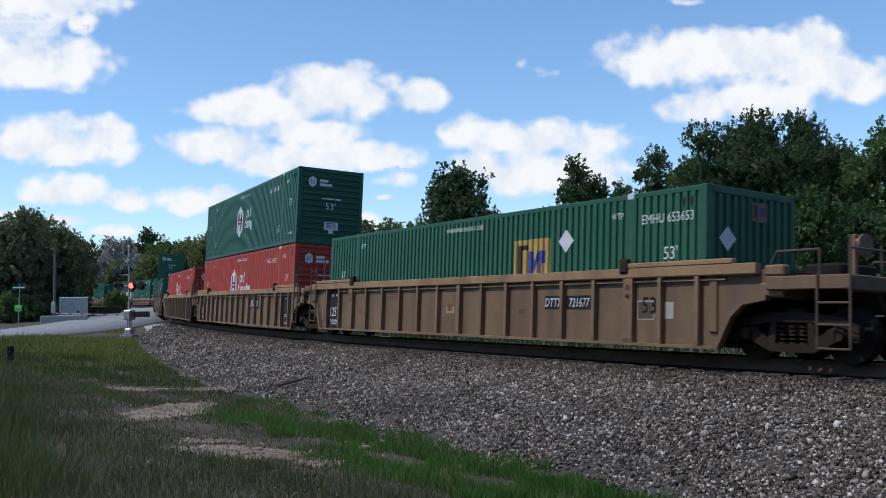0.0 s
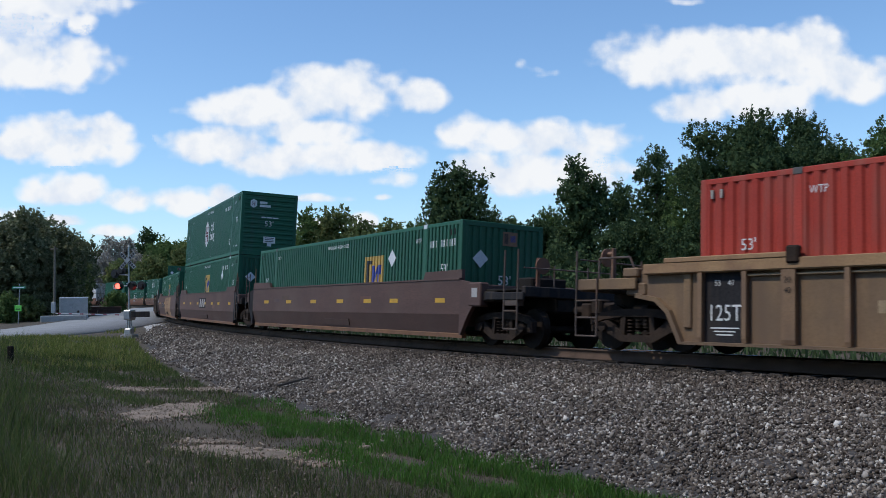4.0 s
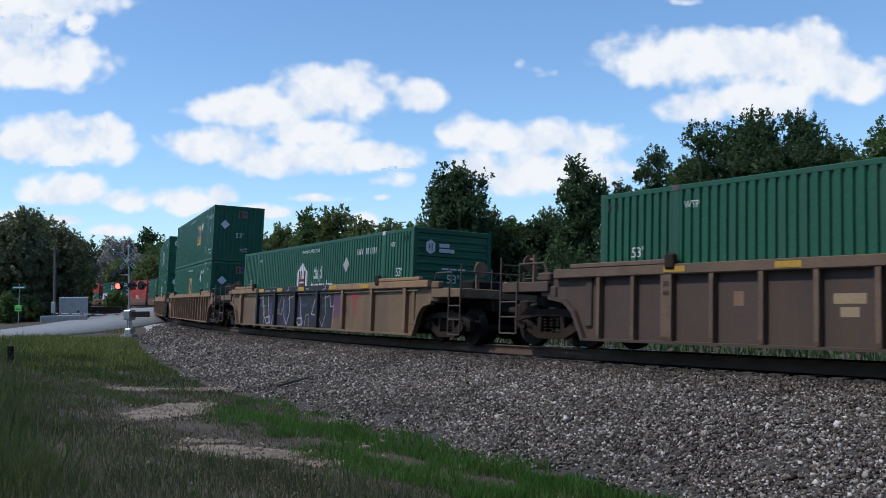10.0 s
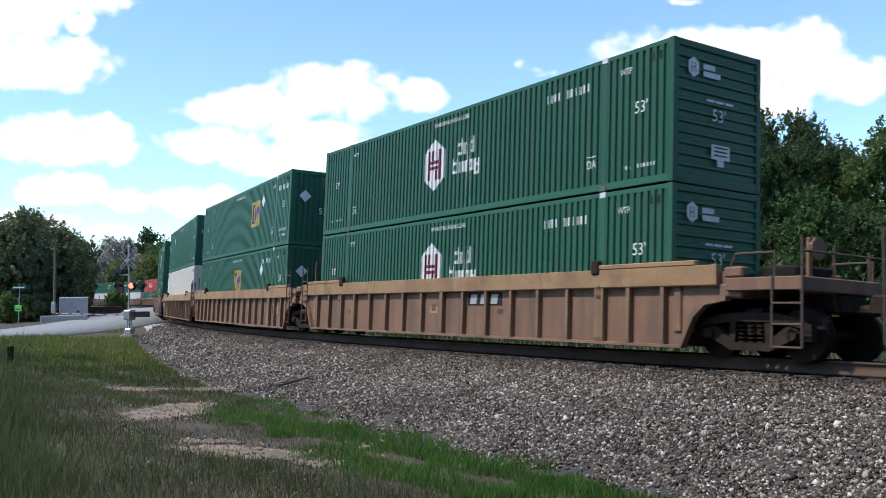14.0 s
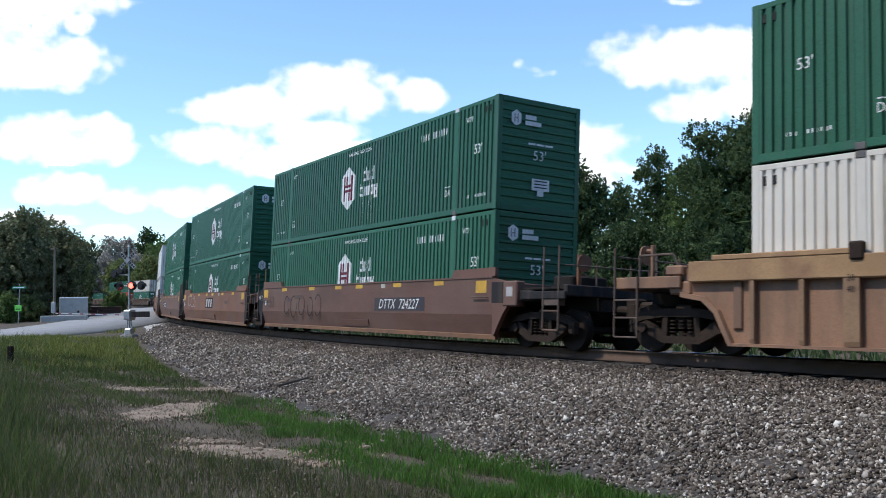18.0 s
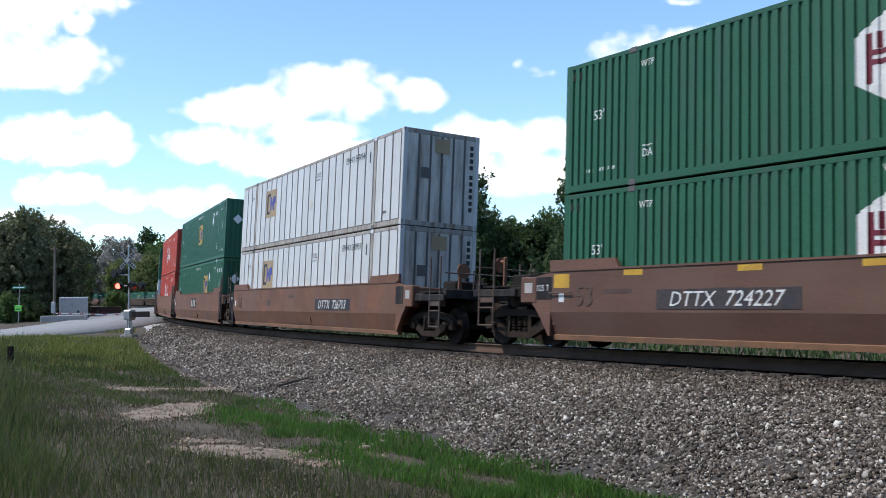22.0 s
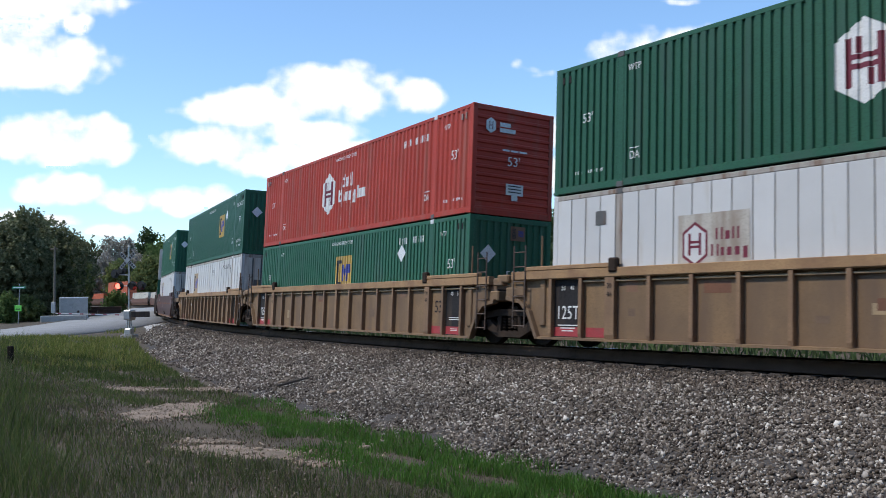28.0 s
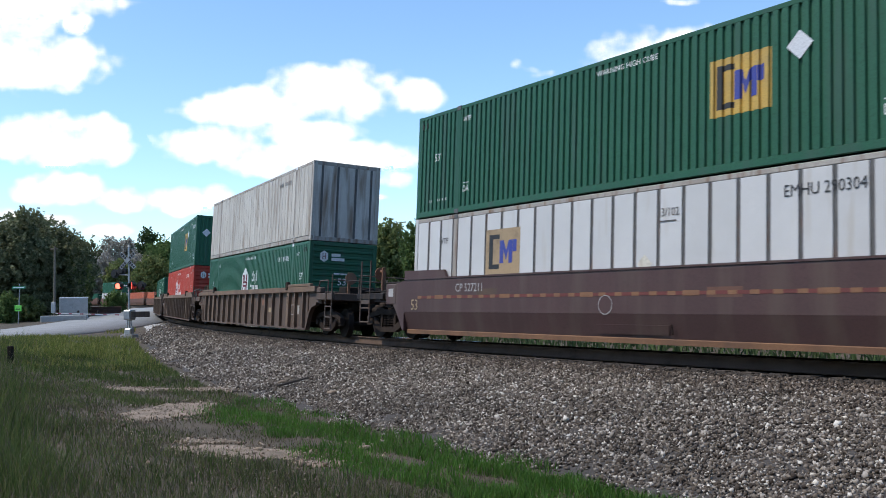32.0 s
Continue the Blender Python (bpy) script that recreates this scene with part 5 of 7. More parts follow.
            for x, w, run in ((3.76, 0.62, "DTTX"), (4.62, 0.88, "721677")):
                part("number_panel", plate([rect(x, 0.88, w, 0.3)], face, 0.003), M_PANEL, wall)
                car_text(run, 0.27, x, 0.87, face, car, M_INK, 0.82, 0.12)
            car_text("53", 0.46, 6.7, 0.8, face, car, M_PANEL)
        elif mk == "smallnumber":
            car_text("CP 527211", 0.3, -5.2, 1.24, face, car, M_SPRAY)
            car_text("53", 0.42, -7.75, 0.8, face, car, M_BUFF)
            ring = [(-0.35 + 0.2 * math.cos(k * 0.45), 0.8 + 0.2 * math.sin(k * 0.45)) for k in range(15)]
            part("painted_ring", strokes([ring], 0.009, face), M_SPRAY, wall)
        elif mk == "midmark":
            part("mark_panel", plate([rect(1.9, 0.98, 1.5, 0.32)], face, 0.003), M_PANEL, wall)
            part("wordmark", plate([[(x, 0.86), (x + 0.28, 0.86), (x + 0.33, 1.1), (x + 0.05, 1.1)] for x in (1.25, 1.7, 2.15)], face, 0.007), M_SPRAY, wall)
        elif mk == "dashes":
            for x in (-6.6, -4.1, -1.64, 0.7, 2.8, 4.6, 7.3):
                part("yellow_dash", plate([rect(x, 0.98 if style == "smooth" else 1.2, 0.52, 0.12)], face, 0.005), M_SAFETY, wall)
        elif mk == "chorddashes":
            for x in (-6.0, -3.6, -1.2, 1.1, 5.4):
                part("yellow_dash", plate([rect(x, 1.45, 0.5, 0.11)], -1.46, 0.004), M_SAFETY, wall)
        elif mk == "topdashes":
            for x in (-5.9, -3.2, -0.9, 0.72, 3.3, 5.7):
                part("yellow_dash", plate([rect(x, 1.43, 0.5, 0.12)], face, 0.006), M_SAFETY, wall)
            for x in (-7.95, 7.78):
                part("yellow_block", plate([rect(x, 1.3, 0.48, 0.3)], face, 0.006), M_SAFETY, wall)
                part("grab_iron", rod(bmesh.new(), (x - 0.35, face - 0.05, 1.04), (x + 0.35, face - 0.05, 1.04), 0.016, seg=6), M_RUNG, wall)
            part("grey_plate", plate([rect(2.4, 1.42, 0.26, 0.12)], face, 0.006), M_GREY, wall)
        elif mk == "dots":
            part("red_line", plate([rect(0.2, 1.02, 15.4, 0.07)], face, 0.003), M_DULLRED, wall)
            for i in range(33):
                long = i % 6 == 2
                part("orange_dash" if long else "orange_dot", plate([rect(-7.5 + i * 0.47, 1.02, 0.4 if long else 0.2, 0.1 if long else 0.08)], face, 0.005), M_DOT, wall)
        elif mk == "buff":
            part("primer_patch", plate([rect(1.2, 0.98, 5.0, 0.9), [(-1.2, 0.58), (3.6, 0.58), (3.4, 0.26), (-1.1, 0.26)]] if style == "rib" else [rect(1.1, 1.05, 5.5, 0.84)], face, 0.003), M_CHORD, wall)
            if style == "smooth":
                bm = bmesh.new()
                bm.faces.new([bm.verts.new(c) for c in ((-1.6, -1.4435, 0.615), (-1.55, -1.314, 0.142), (3.9, -1.314, 0.142), (3.85, -1.4435, 0.615))])
                part("primer_patch", bm, M_CHORD, wall)
            if style == "smooth":
                part("number_panel", plate([rect(-3.25, 0.88, 2.95, 0.36)], face, 0.0025), M_NUMBER, wall)
                car_text("DTTX 723962", 0.4, -3.2, 0.87, face, car, M_FADED, 1.08, 0.15)
                for x in (-7.5, -6.2, -1.75):
                    part("yellow_dash", plate([rect(x, 1.0, 0.46, 0.12)], face, 0.0065), M_SAFETY, wall)
                car_text("A", 0.3, -1.2, 0.9, face, car, M_BLACK, 0.7)
                ring = [(-0.62 + 0.18 * math.cos(k * 0.45), 0.9 + 0.2 * math.sin(k * 0.45)) for k in range(15)]
                part("painted_ring", strokes([ring], 0.008, face), M_DRAB, wall)
                part("stencil_print", plate(code_bars(0.25, 0.92, 14, 0.09, 0.08, 0.035, 2), face, 0.006), M_DRAB, wall)
                pen = {"F": ((0.3, 0.42), (0.02, 0.36), (0.12, 0.2), (0.0, -0.02)), "f": ((0.02, 0.2), (0.26, 0.24)), "O": ((0.16, 0.3), (0.03, 0.16), (0.12, 0.0), (0.26, 0.12), (0.2, 0.3), (0.12, 0.28)),
                       "R": ((0.04, 0.0), (0.08, 0.38), (0.26, 0.3), (0.1, 0.18), (0.3, 0.0)), "G": ((0.28, 0.32), (0.1, 0.28), (0.06, 0.05), (0.26, 0.04), (0.26, 0.16), (0.14, 0.15)),
                       "E": ((0.3, 0.36), (0.08, 0.32), (0.06, 0.04), (0.34, 0.06)), "e": ((0.08, 0.2), (0.26, 0.22)), "S": ((0.26, 0.34), (0.06, 0.28), (0.24, 0.14), (0.04, 0.02)), "V": ((0.02, 0.34), (0.14, 0.0), (0.28, 0.36)), "N": ((0.04, 0.0), (0.08, 0.34), (0.24, 0.04), (0.3, 0.36))}
                for k, run in enumerate(("Ff", "O", "R", "G", "Ee", "", "S", "Ee", "R", "V", "N", "S")):
                    if run:
                        part("pen_letter", strokes([[(-1.3 + k * 0.3 + a_, 1.15 + b_ * 0.85) for a_, b_ in pen[c]] for c in run], 0.012, face, 0.006 + 0.0002 * k), M_BLACK, wall)
        elif mk == "scrawl":
            rnd = random.Random(5)
            part("sprayed_ground", plate([[(-6.1, 0.07), (2.3, 0.07), (2.5, 1.33), (-5.8, 1.33)]], face, 0.003), M_GRAF, wall, "dark blue-black spray-painted band")
            part("sprayed_ground", plate([[(-5.75, 1.36), (2.2, 1.36), (2.3, 1.545), (-5.7, 1.545)]], -1.46, 0.003), M_GRAF, wall)
            part("turquoise_blend", plate([[(-5.7 + i * 1.0, 0.78), (-5.0 + i * 1.0, 0.82), (-5.1 + i * 1.0, 0.96), (-5.5 + i * 1.0, 0.9)] for i in range(8)], face, 0.0045), M_TEAL, wall)
            part("violet_blend", plate([[(-5.9 + i * 1.7, 0.1), (-5.55 + i * 1.7, 0.1), (-5.65 + i * 1.7, 1.1), (-5.95 + i * 1.7, 0.7)] for i in range(5)], face, 0.0055), M_BLUEG, wall)
            glyphs = (((0, 1.25), (0.15, 0.45), (0.6, 0.12), (1.0, 0.2), (0.9, 0.42), (0.4, 0.36)), ((0, 1.1), (0.5, 1.2), (0.6, 0.8), (0.9, 0.85), (0.8, 0.1)), ((0, 1.2), (0.12, 0.5), (0.5, 0.12), (0.8, 0.6), (0.7, 1.3)), ((0.5, 1.3), (0.05, 0.55), (0.5, 0.5), (0.9, 1.28)), ((0, 0.1), (0.1, 0.5), (0.35, 0.55), (0.4, 0.12)), ((0, 1.3), (0.3, 0.1)))

            def ribbon_of(pts, x, f, lift, w, top):
                bm = bmesh.new()
                for (xa, za), (xb, zb) in zip(pts, pts[1:]):
                    if top:
                        za, zb = 1.37 + 0.13 * za, 1.37 + 0.13 * zb
                    ln = math.hypot(xb - xa, zb - za)
                    ox, oz = -(zb - za) / ln * w, (xb - xa) / ln * w
                    bm.faces.new([bm.verts.new((x + p_, f - lift, min(q, 1.54 if top else 1.33))) for p_, q in ((xa - ox, za - oz), (xb - ox, zb - oz), (xb + ox, zb + oz), (xa + ox, za + oz))])
                return bm
            for i in range(13):
                g = glyphs[(i * 5 + 1) % 6]
                x = -5.7 + i * 0.61
                part("spray_stroke", ribbon_of(g, x, face, 0.007 + 0.0002 * i, rnd.uniform(0.014, 0.034), False), M_SPRAY if i % 3 else M_ROSE, wall)
                if i % 2:
                    part("spray_stroke", ribbon_of(g[-3:], x + 0.2, -1.46, 0.0062, rnd.uniform(0.012, 0.022), True), M_SPRAY, wall)
            part("number_print", plate(code_bars(-4.7, 0.62, 10, 0.2, 0.13, 0.09), face, 0.0105), M_CHORD_DULL, wall)
            part("sprayed_patch", plate([[(2.45, 0.42), (3.3, 0.5), (3.75, 0.72), (3.35, 1.05), (2.9, 1.28), (2.5, 1.32)]], face, 0.003), M_PLUM, wall)
            part("sprayed_patch", plate([[(3.9, 1.05), (4.55, 1.08), (4.55, 1.25), (3.9, 1.2)], [(4.15, 0.55), (4.32, 0.55), (4.32, 1.07), (4.15, 1.07)]], face, 0.003), M_PINK, wall)
            for x in (-5.0, -2.75, -0.4, 2.6, 5.2):
                part("yellow_dash", plate([rect(x, 1.45, 0.6, 0.13)], -1.46, 0.009), M_SAFETY, wall)
        elif mk == "loops":
            rnd = random.Random(8)
            bm = bmesh.new()
            for cx, cz, r in ((-5.6, 0.85, 0.3), (-4.9, 0.8, 0.36), (-4.1, 0.85, 0.33), (-3.3, 0.8, 0.3), (-2.6, 0.85, 0.34)):
                for i in range(14):
                    t0, t1 = i / 14 * 5.2 + cx, (i + 1) / 14 * 5.2 + cx
                    q = [(cx + (r + dr) * 0.8 * math.cos(t_), cz + (r + dr) * math.sin(t_)) for t_, dr in ((t0, 0), (t1, 0), (t1, 0.04), (t0, 0.04))]
                    bm.faces.new([bm.verts.new((x, face - 0.005, z)) for x, z in q])
            part("spray_scrawl", bm, M_PANEL, wall)
        elif mk == "outline":
            left = [(-5.75, 1.14), (-6.05, 1.36), (-6.28, 1.2), (-6.45, 1.34), (-6.75, 1.22), (-6.6, 0.98), (-6.75, 0.88), (-6.62, 0.72), (-6.72, 0.55), (-6.45, 0.25), (-6.05, 0.15), (-5.72, 0.35), (-5.6, 0.75), (-5.75, 1.14)]
            right = [(-5.75, 1.14), (-5.4, 1.42), (-5.15, 1.4), (-5.1, 1.05), (-4.9, 0.98), (-4.6, 1.25), (-4.65, 0.95), (-4.3, 0.55), (-4.2, 0.1), (-4.6, 0.12), (-4.75, 0.4), (-4.85, 0.12), (-5.5, 0.1), (-5.72, 0.35)]
            part("spray_outline", strokes([[(x, z * 0.5 + 0.75) for x, z in left], [(x, z * 0.5 + 0.75) for x, z in right]], 0.016, face), M_SPRAY, wall)
        elif mk == "stencil":
            part("stencil_plate", plate([rect(6.6, 0.72, 0.46, 0.38)], face, 0.004), M_SPRAY, wall)
            part("stencil_print", plate([rect(6.6, 0.72, 0.41, 0.33)], face, 0.007), M_DRAB, wall)
            part("primer_square", plate([rect(7.2, 0.72, 0.26, 0.32)], face, 0.004), M_GREY, wall)
            


# ---- the train: distance of each load's middle along the line at 16 s, loads from below, car ----
YEL, OCH, DRB = ("rib", M_YELLOW), ("rib", M_OCHRE), ("rib", M_DRAB)
BRN, TAN, MAR, BRN_SHADED = ("smooth", M_BROWN), ("smooth", M_TAN), ("smooth", M_MAROON), ("smooth", M_BROWN_SHADED)
TXT = {
    M_YELLOW.name: "faded yellow well car with ribbed sides and dark panels",
    M_OCHRE.name: "weathered ochre well car with ribbed sides",
    M_DRAB.name: "grimy brown well car with ribbed sides",
    M_BROWN.name: "rusty brown well car with smooth bent sides",
    M_BROWN_SHADED.name: "brown well car with smooth bent sides, paint darkened for cloud shade",
    M_TAN.name: "tan-brown well car with smooth bent sides",
    M_MAROON.name: "dark maroon well car with smooth sides and dots",
}
TRAIN = [
    (250.66, (), DRB, "SS", ("wear1",)),
    (227.00, ("emp",), YEL, "SA", ("rearpanel", "smallmark", "stencil", "wear2",)),
    (207.39, ("red", "hub"), YEL, "AA", ("panel", "logo", "wear3",)),
    (187.55, ("red",), YEL, "AS", ("panel", "midmark", "wear4",)),
    (163.75, ("emp",), BRN_SHADED, "SA", ("dashes", "wear5",)),
    (143.98, ("empmid", "hub"), BRN_SHADED, "AA", ("bigmark", "dashes", "wear6",)),
    (124.50, ("emprev",), BRN_SHADED, "AS", ("buff", "wear7",)),
    (101.10, ("hub",), DRB, "SS", ("stencil", "chorddashes", "wear8",)),
    (77.44, ("hubc",), YEL, "SS", ("fewribs", "scrawl", "wear0",)),
    (53.93, ("empmid", "emp"), OCH, "SS", ("leftnumber", "midmark", "stencil", "wear1",)),
    (30.59, ("hub", "hub"), OCH, "SA", ("midmark", "wear2",)),
    (10.97, ("empmid", "emp"), OCH, "AA", ("stencil", "wear3",)),
    (-8.26, ("whitefine", "plain"), OCH, "AS", ("stencil", "wear4",)),
    (-31.75, ("hub", "hub"), BRN, "SA", ("DTTX 724227@3.4", "loops", "topdashes", "corner", "wear5",)),
    (-50.96, ("hub", "hub"), TAN, "AA", ("bigmark", "outline", "corner", "topdashes", "wear6",)),
    (-70.03, ("hub", "hub"), BRN, "AS", ("DTTX 724227@-3.75", "corner", "topdashes", "wear7",)),
    (-93.35, ("white", "white"), TAN, "SA", ("DTTX 726703@3.4", "corner", "wear8",)),
    (-112.96, ("emp", "empmid"), TAN, "AA", ("bigmark", "corner", "wear0",)),
    (-132.27, ("red", "reddoor"), TAN, "AS", ("corner", "wear1",)),
    (-155.73, ("whitehub", "hub"), YEL, "SA", ("panel", "pink", "logo", "wear2",)),
    (-175.08, ("empmid", "red"), YEL, "AA", ("panel", "pink", "wear3",)),
    (-194.62, ("white", "emp"), YEL, "AS", ("endnumber", "pink", "wear4",)),
    (-218.37, ("white", "emp"), MAR, "SS", ("smallnumber", "dots", "wear5",)),
    (-242.22, ("hub", "grey"), DRB, "SS", ("stencil", "wear6",)),
    (-263.88, ("red", "emp"), DRB, "SS", ("wear7",)),
    (-284.92, ("hub",), DRB, "SA", ("wear8",)),
    (-304.54, ("emp",), DRB, "AA", ("wear0",)),
    (-324.16, ("hub",), DRB, "AS", ("wear1",)),
    (-345.97, ("hub",), BRN, "SA", ("wear2",)),
    (-365.58, ("cream",), BRN, "AA", ("wear3",)),
    (-385.19, ("cream",), BRN, "AS", ("wear4",)),
    (-406.99, ("orange", "orange"), BRN, "SA", ("wear5",)),
    (-426.59, ("orange",), BRN, "AA", ("wear6",)),
    (-446.20, ("orange",), BRN, "AS", ("wear7",)),
    (-468.00, ("white", "emp"), BRN, "SA", ("wear8",)),
    (-487.60, ("hub",), BRN, "AA", ("wear0",)),
    (-507.20, ("hub",), BRN, "AS", ("wear1",)),
]
# running numbers that can be read, and where each kind of container carries its number
CODES = {(227.00, 0): "EMHU 653653", (207.39, 0): "HGIU 634602", (187.55, 0): "HGIU 634873", (124.50, 0): "EMHU 271103", (53.93, 0): "EMHU 262797", (53.93, 1): "EMHU 649879",
         (101.10, 0): "HGIU 650316", (-93.35, 0): "EMHU 240959", (-93.35, 1): "EMHU 243054", (-194.62, 0): "EMHU 242473", (-194.62, 1): "EMHU 651237", (-218.37, 0): "EMHU 290304"}
CODE_AT = {"emp": (7.1, 2.32, 0.27, M_INK), "empmid": (5.0, 2.4, 0.27, M_INK), "emprev": (-5.2, 2.42, 0.25, M_INK), "hub": (4.95, 2.36, 0.27, M_INK), "hubc": (4.95, 2.36, 0.27, M_INK),
           "red": (5.0, 2.36, 0.29, M_INK), "reddoor": (5.0, 2.36, 0.29, M_INK), "white": (4.55, 2.42, 0.3, M_BLACK)}
MOVERS, NUMBERED = [], []
for mid, loads, (car_style, car_paint), car_ends, car_marks in TRAIN:
    about = TXT[car_paint.name]
    if "scrawl" in car_marks:
        about = "faded yellow well car covered in dark spray-painted graffiti"
    elif "buff" in car_marks:
        about = "rusty brown well car with a buff repainted patch"
    elif "pink" in car_marks:
        about = "faded yellow well car with dark panels and red oxide stripes"
    elif "loops" in car_marks or "outline" in car_marks:
        about = "rusty brown well car with scrawled loops of spray paint"
    car_ob = make_car(car_style, car_paint, tuple(car_ends), about, car_marks)
    MOVERS.append((car_ob, mid, 0.0))
    sunk = 0.12 if len(loads) == 1 else 0.0     # single loads and their floor, lowered to fit the camera's view
    for child in car_ob.children:
        if child.name.startswith("well_floor"):
            child.location.z = -sunk
    for level, load in enumerate(loads):
        box_ob = make_box(load)
        MOVERS.append((box_ob, mid, 0.32 + level * (TALL + 0.02) - sunk))
        NUMBERED.append((box_ob, load, CODES.get((mid, level)), mid))
for box_ob, load, code, mid in NUMBERED:
    if load in CODE_AT and mid > -300:
        cx_, cz_, size_, ink_ = CODE_AT[load]
        if code:
            side_text(code, size_, cx_, cz_, box_ob, ink_, 0.85, 0.018 if load == "white" else 0.007)
        else:
            flat = load == "white"
            part("number_print", decal_bm(code_bars(cx_ - 0.8, cz_, 10, size_ * 0.7, 0.085, 0.055), "flat" if flat else "wave" if "red" in load else "rib", 0.013 if flat else 0.005), ink_, box_ob)


PACE = (0.039, -0.435, -1.274, 1.526, 0.333, -0.473)  # slow changes of pace, highest power first


def rolled(t):
    """Metres rolled since 16 s."""
    u = t - 16
    return SPEED * u + GAIN * u * u + float(np.polyval(PACE, u / 16))


def motions():
    """The train rolls along the curve at a nearly even pace."""
    for ob, mid, lift in MOVERS:
        rows = []
        for t in range(0, 33):
            rows.append((t, car_pose(mid + rolled(t), 7.2, lift)))
        walk(ob, rows)
    flashing()
    for ob, dx in DRIFTERS:
        m = ob.matrix_basis.copy()
        walk(ob, [(0, m), (32, Matrix.Translation(dx) @ m)])


DRIFTERS = []


# ---- loose stone, grass and bare patches ----
def bank_z(s, d):
    """Top of the ballast bank at line coordinates."""
    zr = rail_z(s)
    to, drop = toe(s)
    u = np.clip((d - 1.9) / (to - 1.9), 0, 1.05)
    near = np.where(d > 1.9, zr - 0.44 + (-drop + 0.44) * u + 0.05 * np.sin(np.clip(u, 0, 1) * 3.1), np.interp(d, (-0.8, 0.75, 1.35, 1.9), (-0.42, -0.37, -0.36, -0.43)) + zr)
    return near


CHIP = np.array([(1, 0, 0), (-1, 0, 0), (0, 1, 0), (0, -1, 0), (0, 0, 1), (0, 0, -1)], float)
CHIP_F = np.array([(0, 2, 4), (2, 1, 4), (1, 3, 4), (3, 0, 4), (2, 0, 5), (1, 2, 5), (3, 1, 5), (0, 3, 5)])


def turns(rng, n):
    q = rng.normal(size=(n, 4))
    q /= np.linalg.norm(q, axis=1)[:, None]
    w, x, y, z = q.T
    return np.stack([np.stack([1 - 2 * (y * y + z * z), 2 * (x * y - z * w), 2 * (x * z + y * w)], 1), np.stack([2 * (x * y + z * w), 1 - 2 * (x * x + z * z), 2 * (y * z - x * w)], 1), np.stack([2 * (x * z - y * w), 2 * (y * z + x * w), 1 - 2 * (x * x + y * y)], 1)], 1)


def stones(name, centres, radii, rng, material, label):
    n = len(centres)
    shape = (CHIP[None] * rng.uniform(0.75, 1.35, (n, 6, 1)) + rng.uniform(-0.4, 0.4, (n, 6, 3))) * rng.uniform(0.65, 1.3, (n, 1, 3))
    v = np.einsum("nij,nkj->nki", turns(rng, n), shape) * radii[:, None, None] + centres[:, None, :]
    f = (CHIP_F[None] + (np.arange(n) * 6)[:, None, None]).reshape(-1, 3)
    return tagged(mesh_np(name, v.reshape(-1, 3), f, material), label, "ballast", "", "stuff")


def build_stones():
    rng = np.random.default_rng(11)
    out, rad, lane = [], [], []
    for s0, s1, dens in ((6, 19, 1020), (-4, 6, 740), (-16, -4, 360), (-34, -16, 120), (-60, -34, 30)):
        to = float(toe((s0 + s1) / 2)[0])
        n = int((s1 - s0) * (to + 0.6) * dens)
        s, d = rng.uniform(s0, s1, n), rng.uniform(-0.6, to + 0.5, n)
        keep = ((np.abs(d) < 0.6) & (rng.uniform(size=n) < 0.4)) | (d > 0.95)
        keep &= s < 13.2 + 0.6 * np.maximum(d, 0)
        s, d = s[keep], d[keep]
        x, y, h = line_at(s)
        tt, _ = toe(s)
        edge = tt + 0.25 * np.sin(s * 1.7) + 0.2 * np.sin(s * 4.1) + rng.exponential(0.12, len(s))
        ok = d < edge
        x, y, z = (x + np.sin(h) * d)[ok], (y - np.cos(h) * d)[ok], bank_z(s, np.minimum(d, tt))[ok]
        r = rng.gamma(9, 0.00215, ok.sum()) * (1.0 if dens > 600 else 1.2 if dens > 300 else 1.7)
        out.append(np.stack([x, y, z + r * rng.uniform(-0.15, 0.75, len(r))], 1))
        rad.append(r)
        lane.append(d[ok])
    c, r, lane = np.concatenate(out), np.concatenate(rad), np.concatenate(lane)
    inner = lane < 2.3 + rng.normal(0, 0.5, len(lane))
    # dark stones paint in the shaded, stained strip beside the rail
    shade_lane = lane < 1.42 + rng.normal(0, 0.06, len(lane))
    stones("greasy_ballast_stones", c[shade_lane], r[shade_lane], rng, M_TIE, "dark stones put in for the shaded, stained strip under the train")
    inner &= ~shade_lane
    stones("ballast_stones", c[~inner & ~shade_lane], r[~inner & ~shade_lane], rng, M_STONE, "loose crushed grey and tan ballast stones")
    stones("stained_ballast_stones", c[inner], r[inner], rng, M_STONE_RUST, "rust-stained brown ballast stones along the rail")


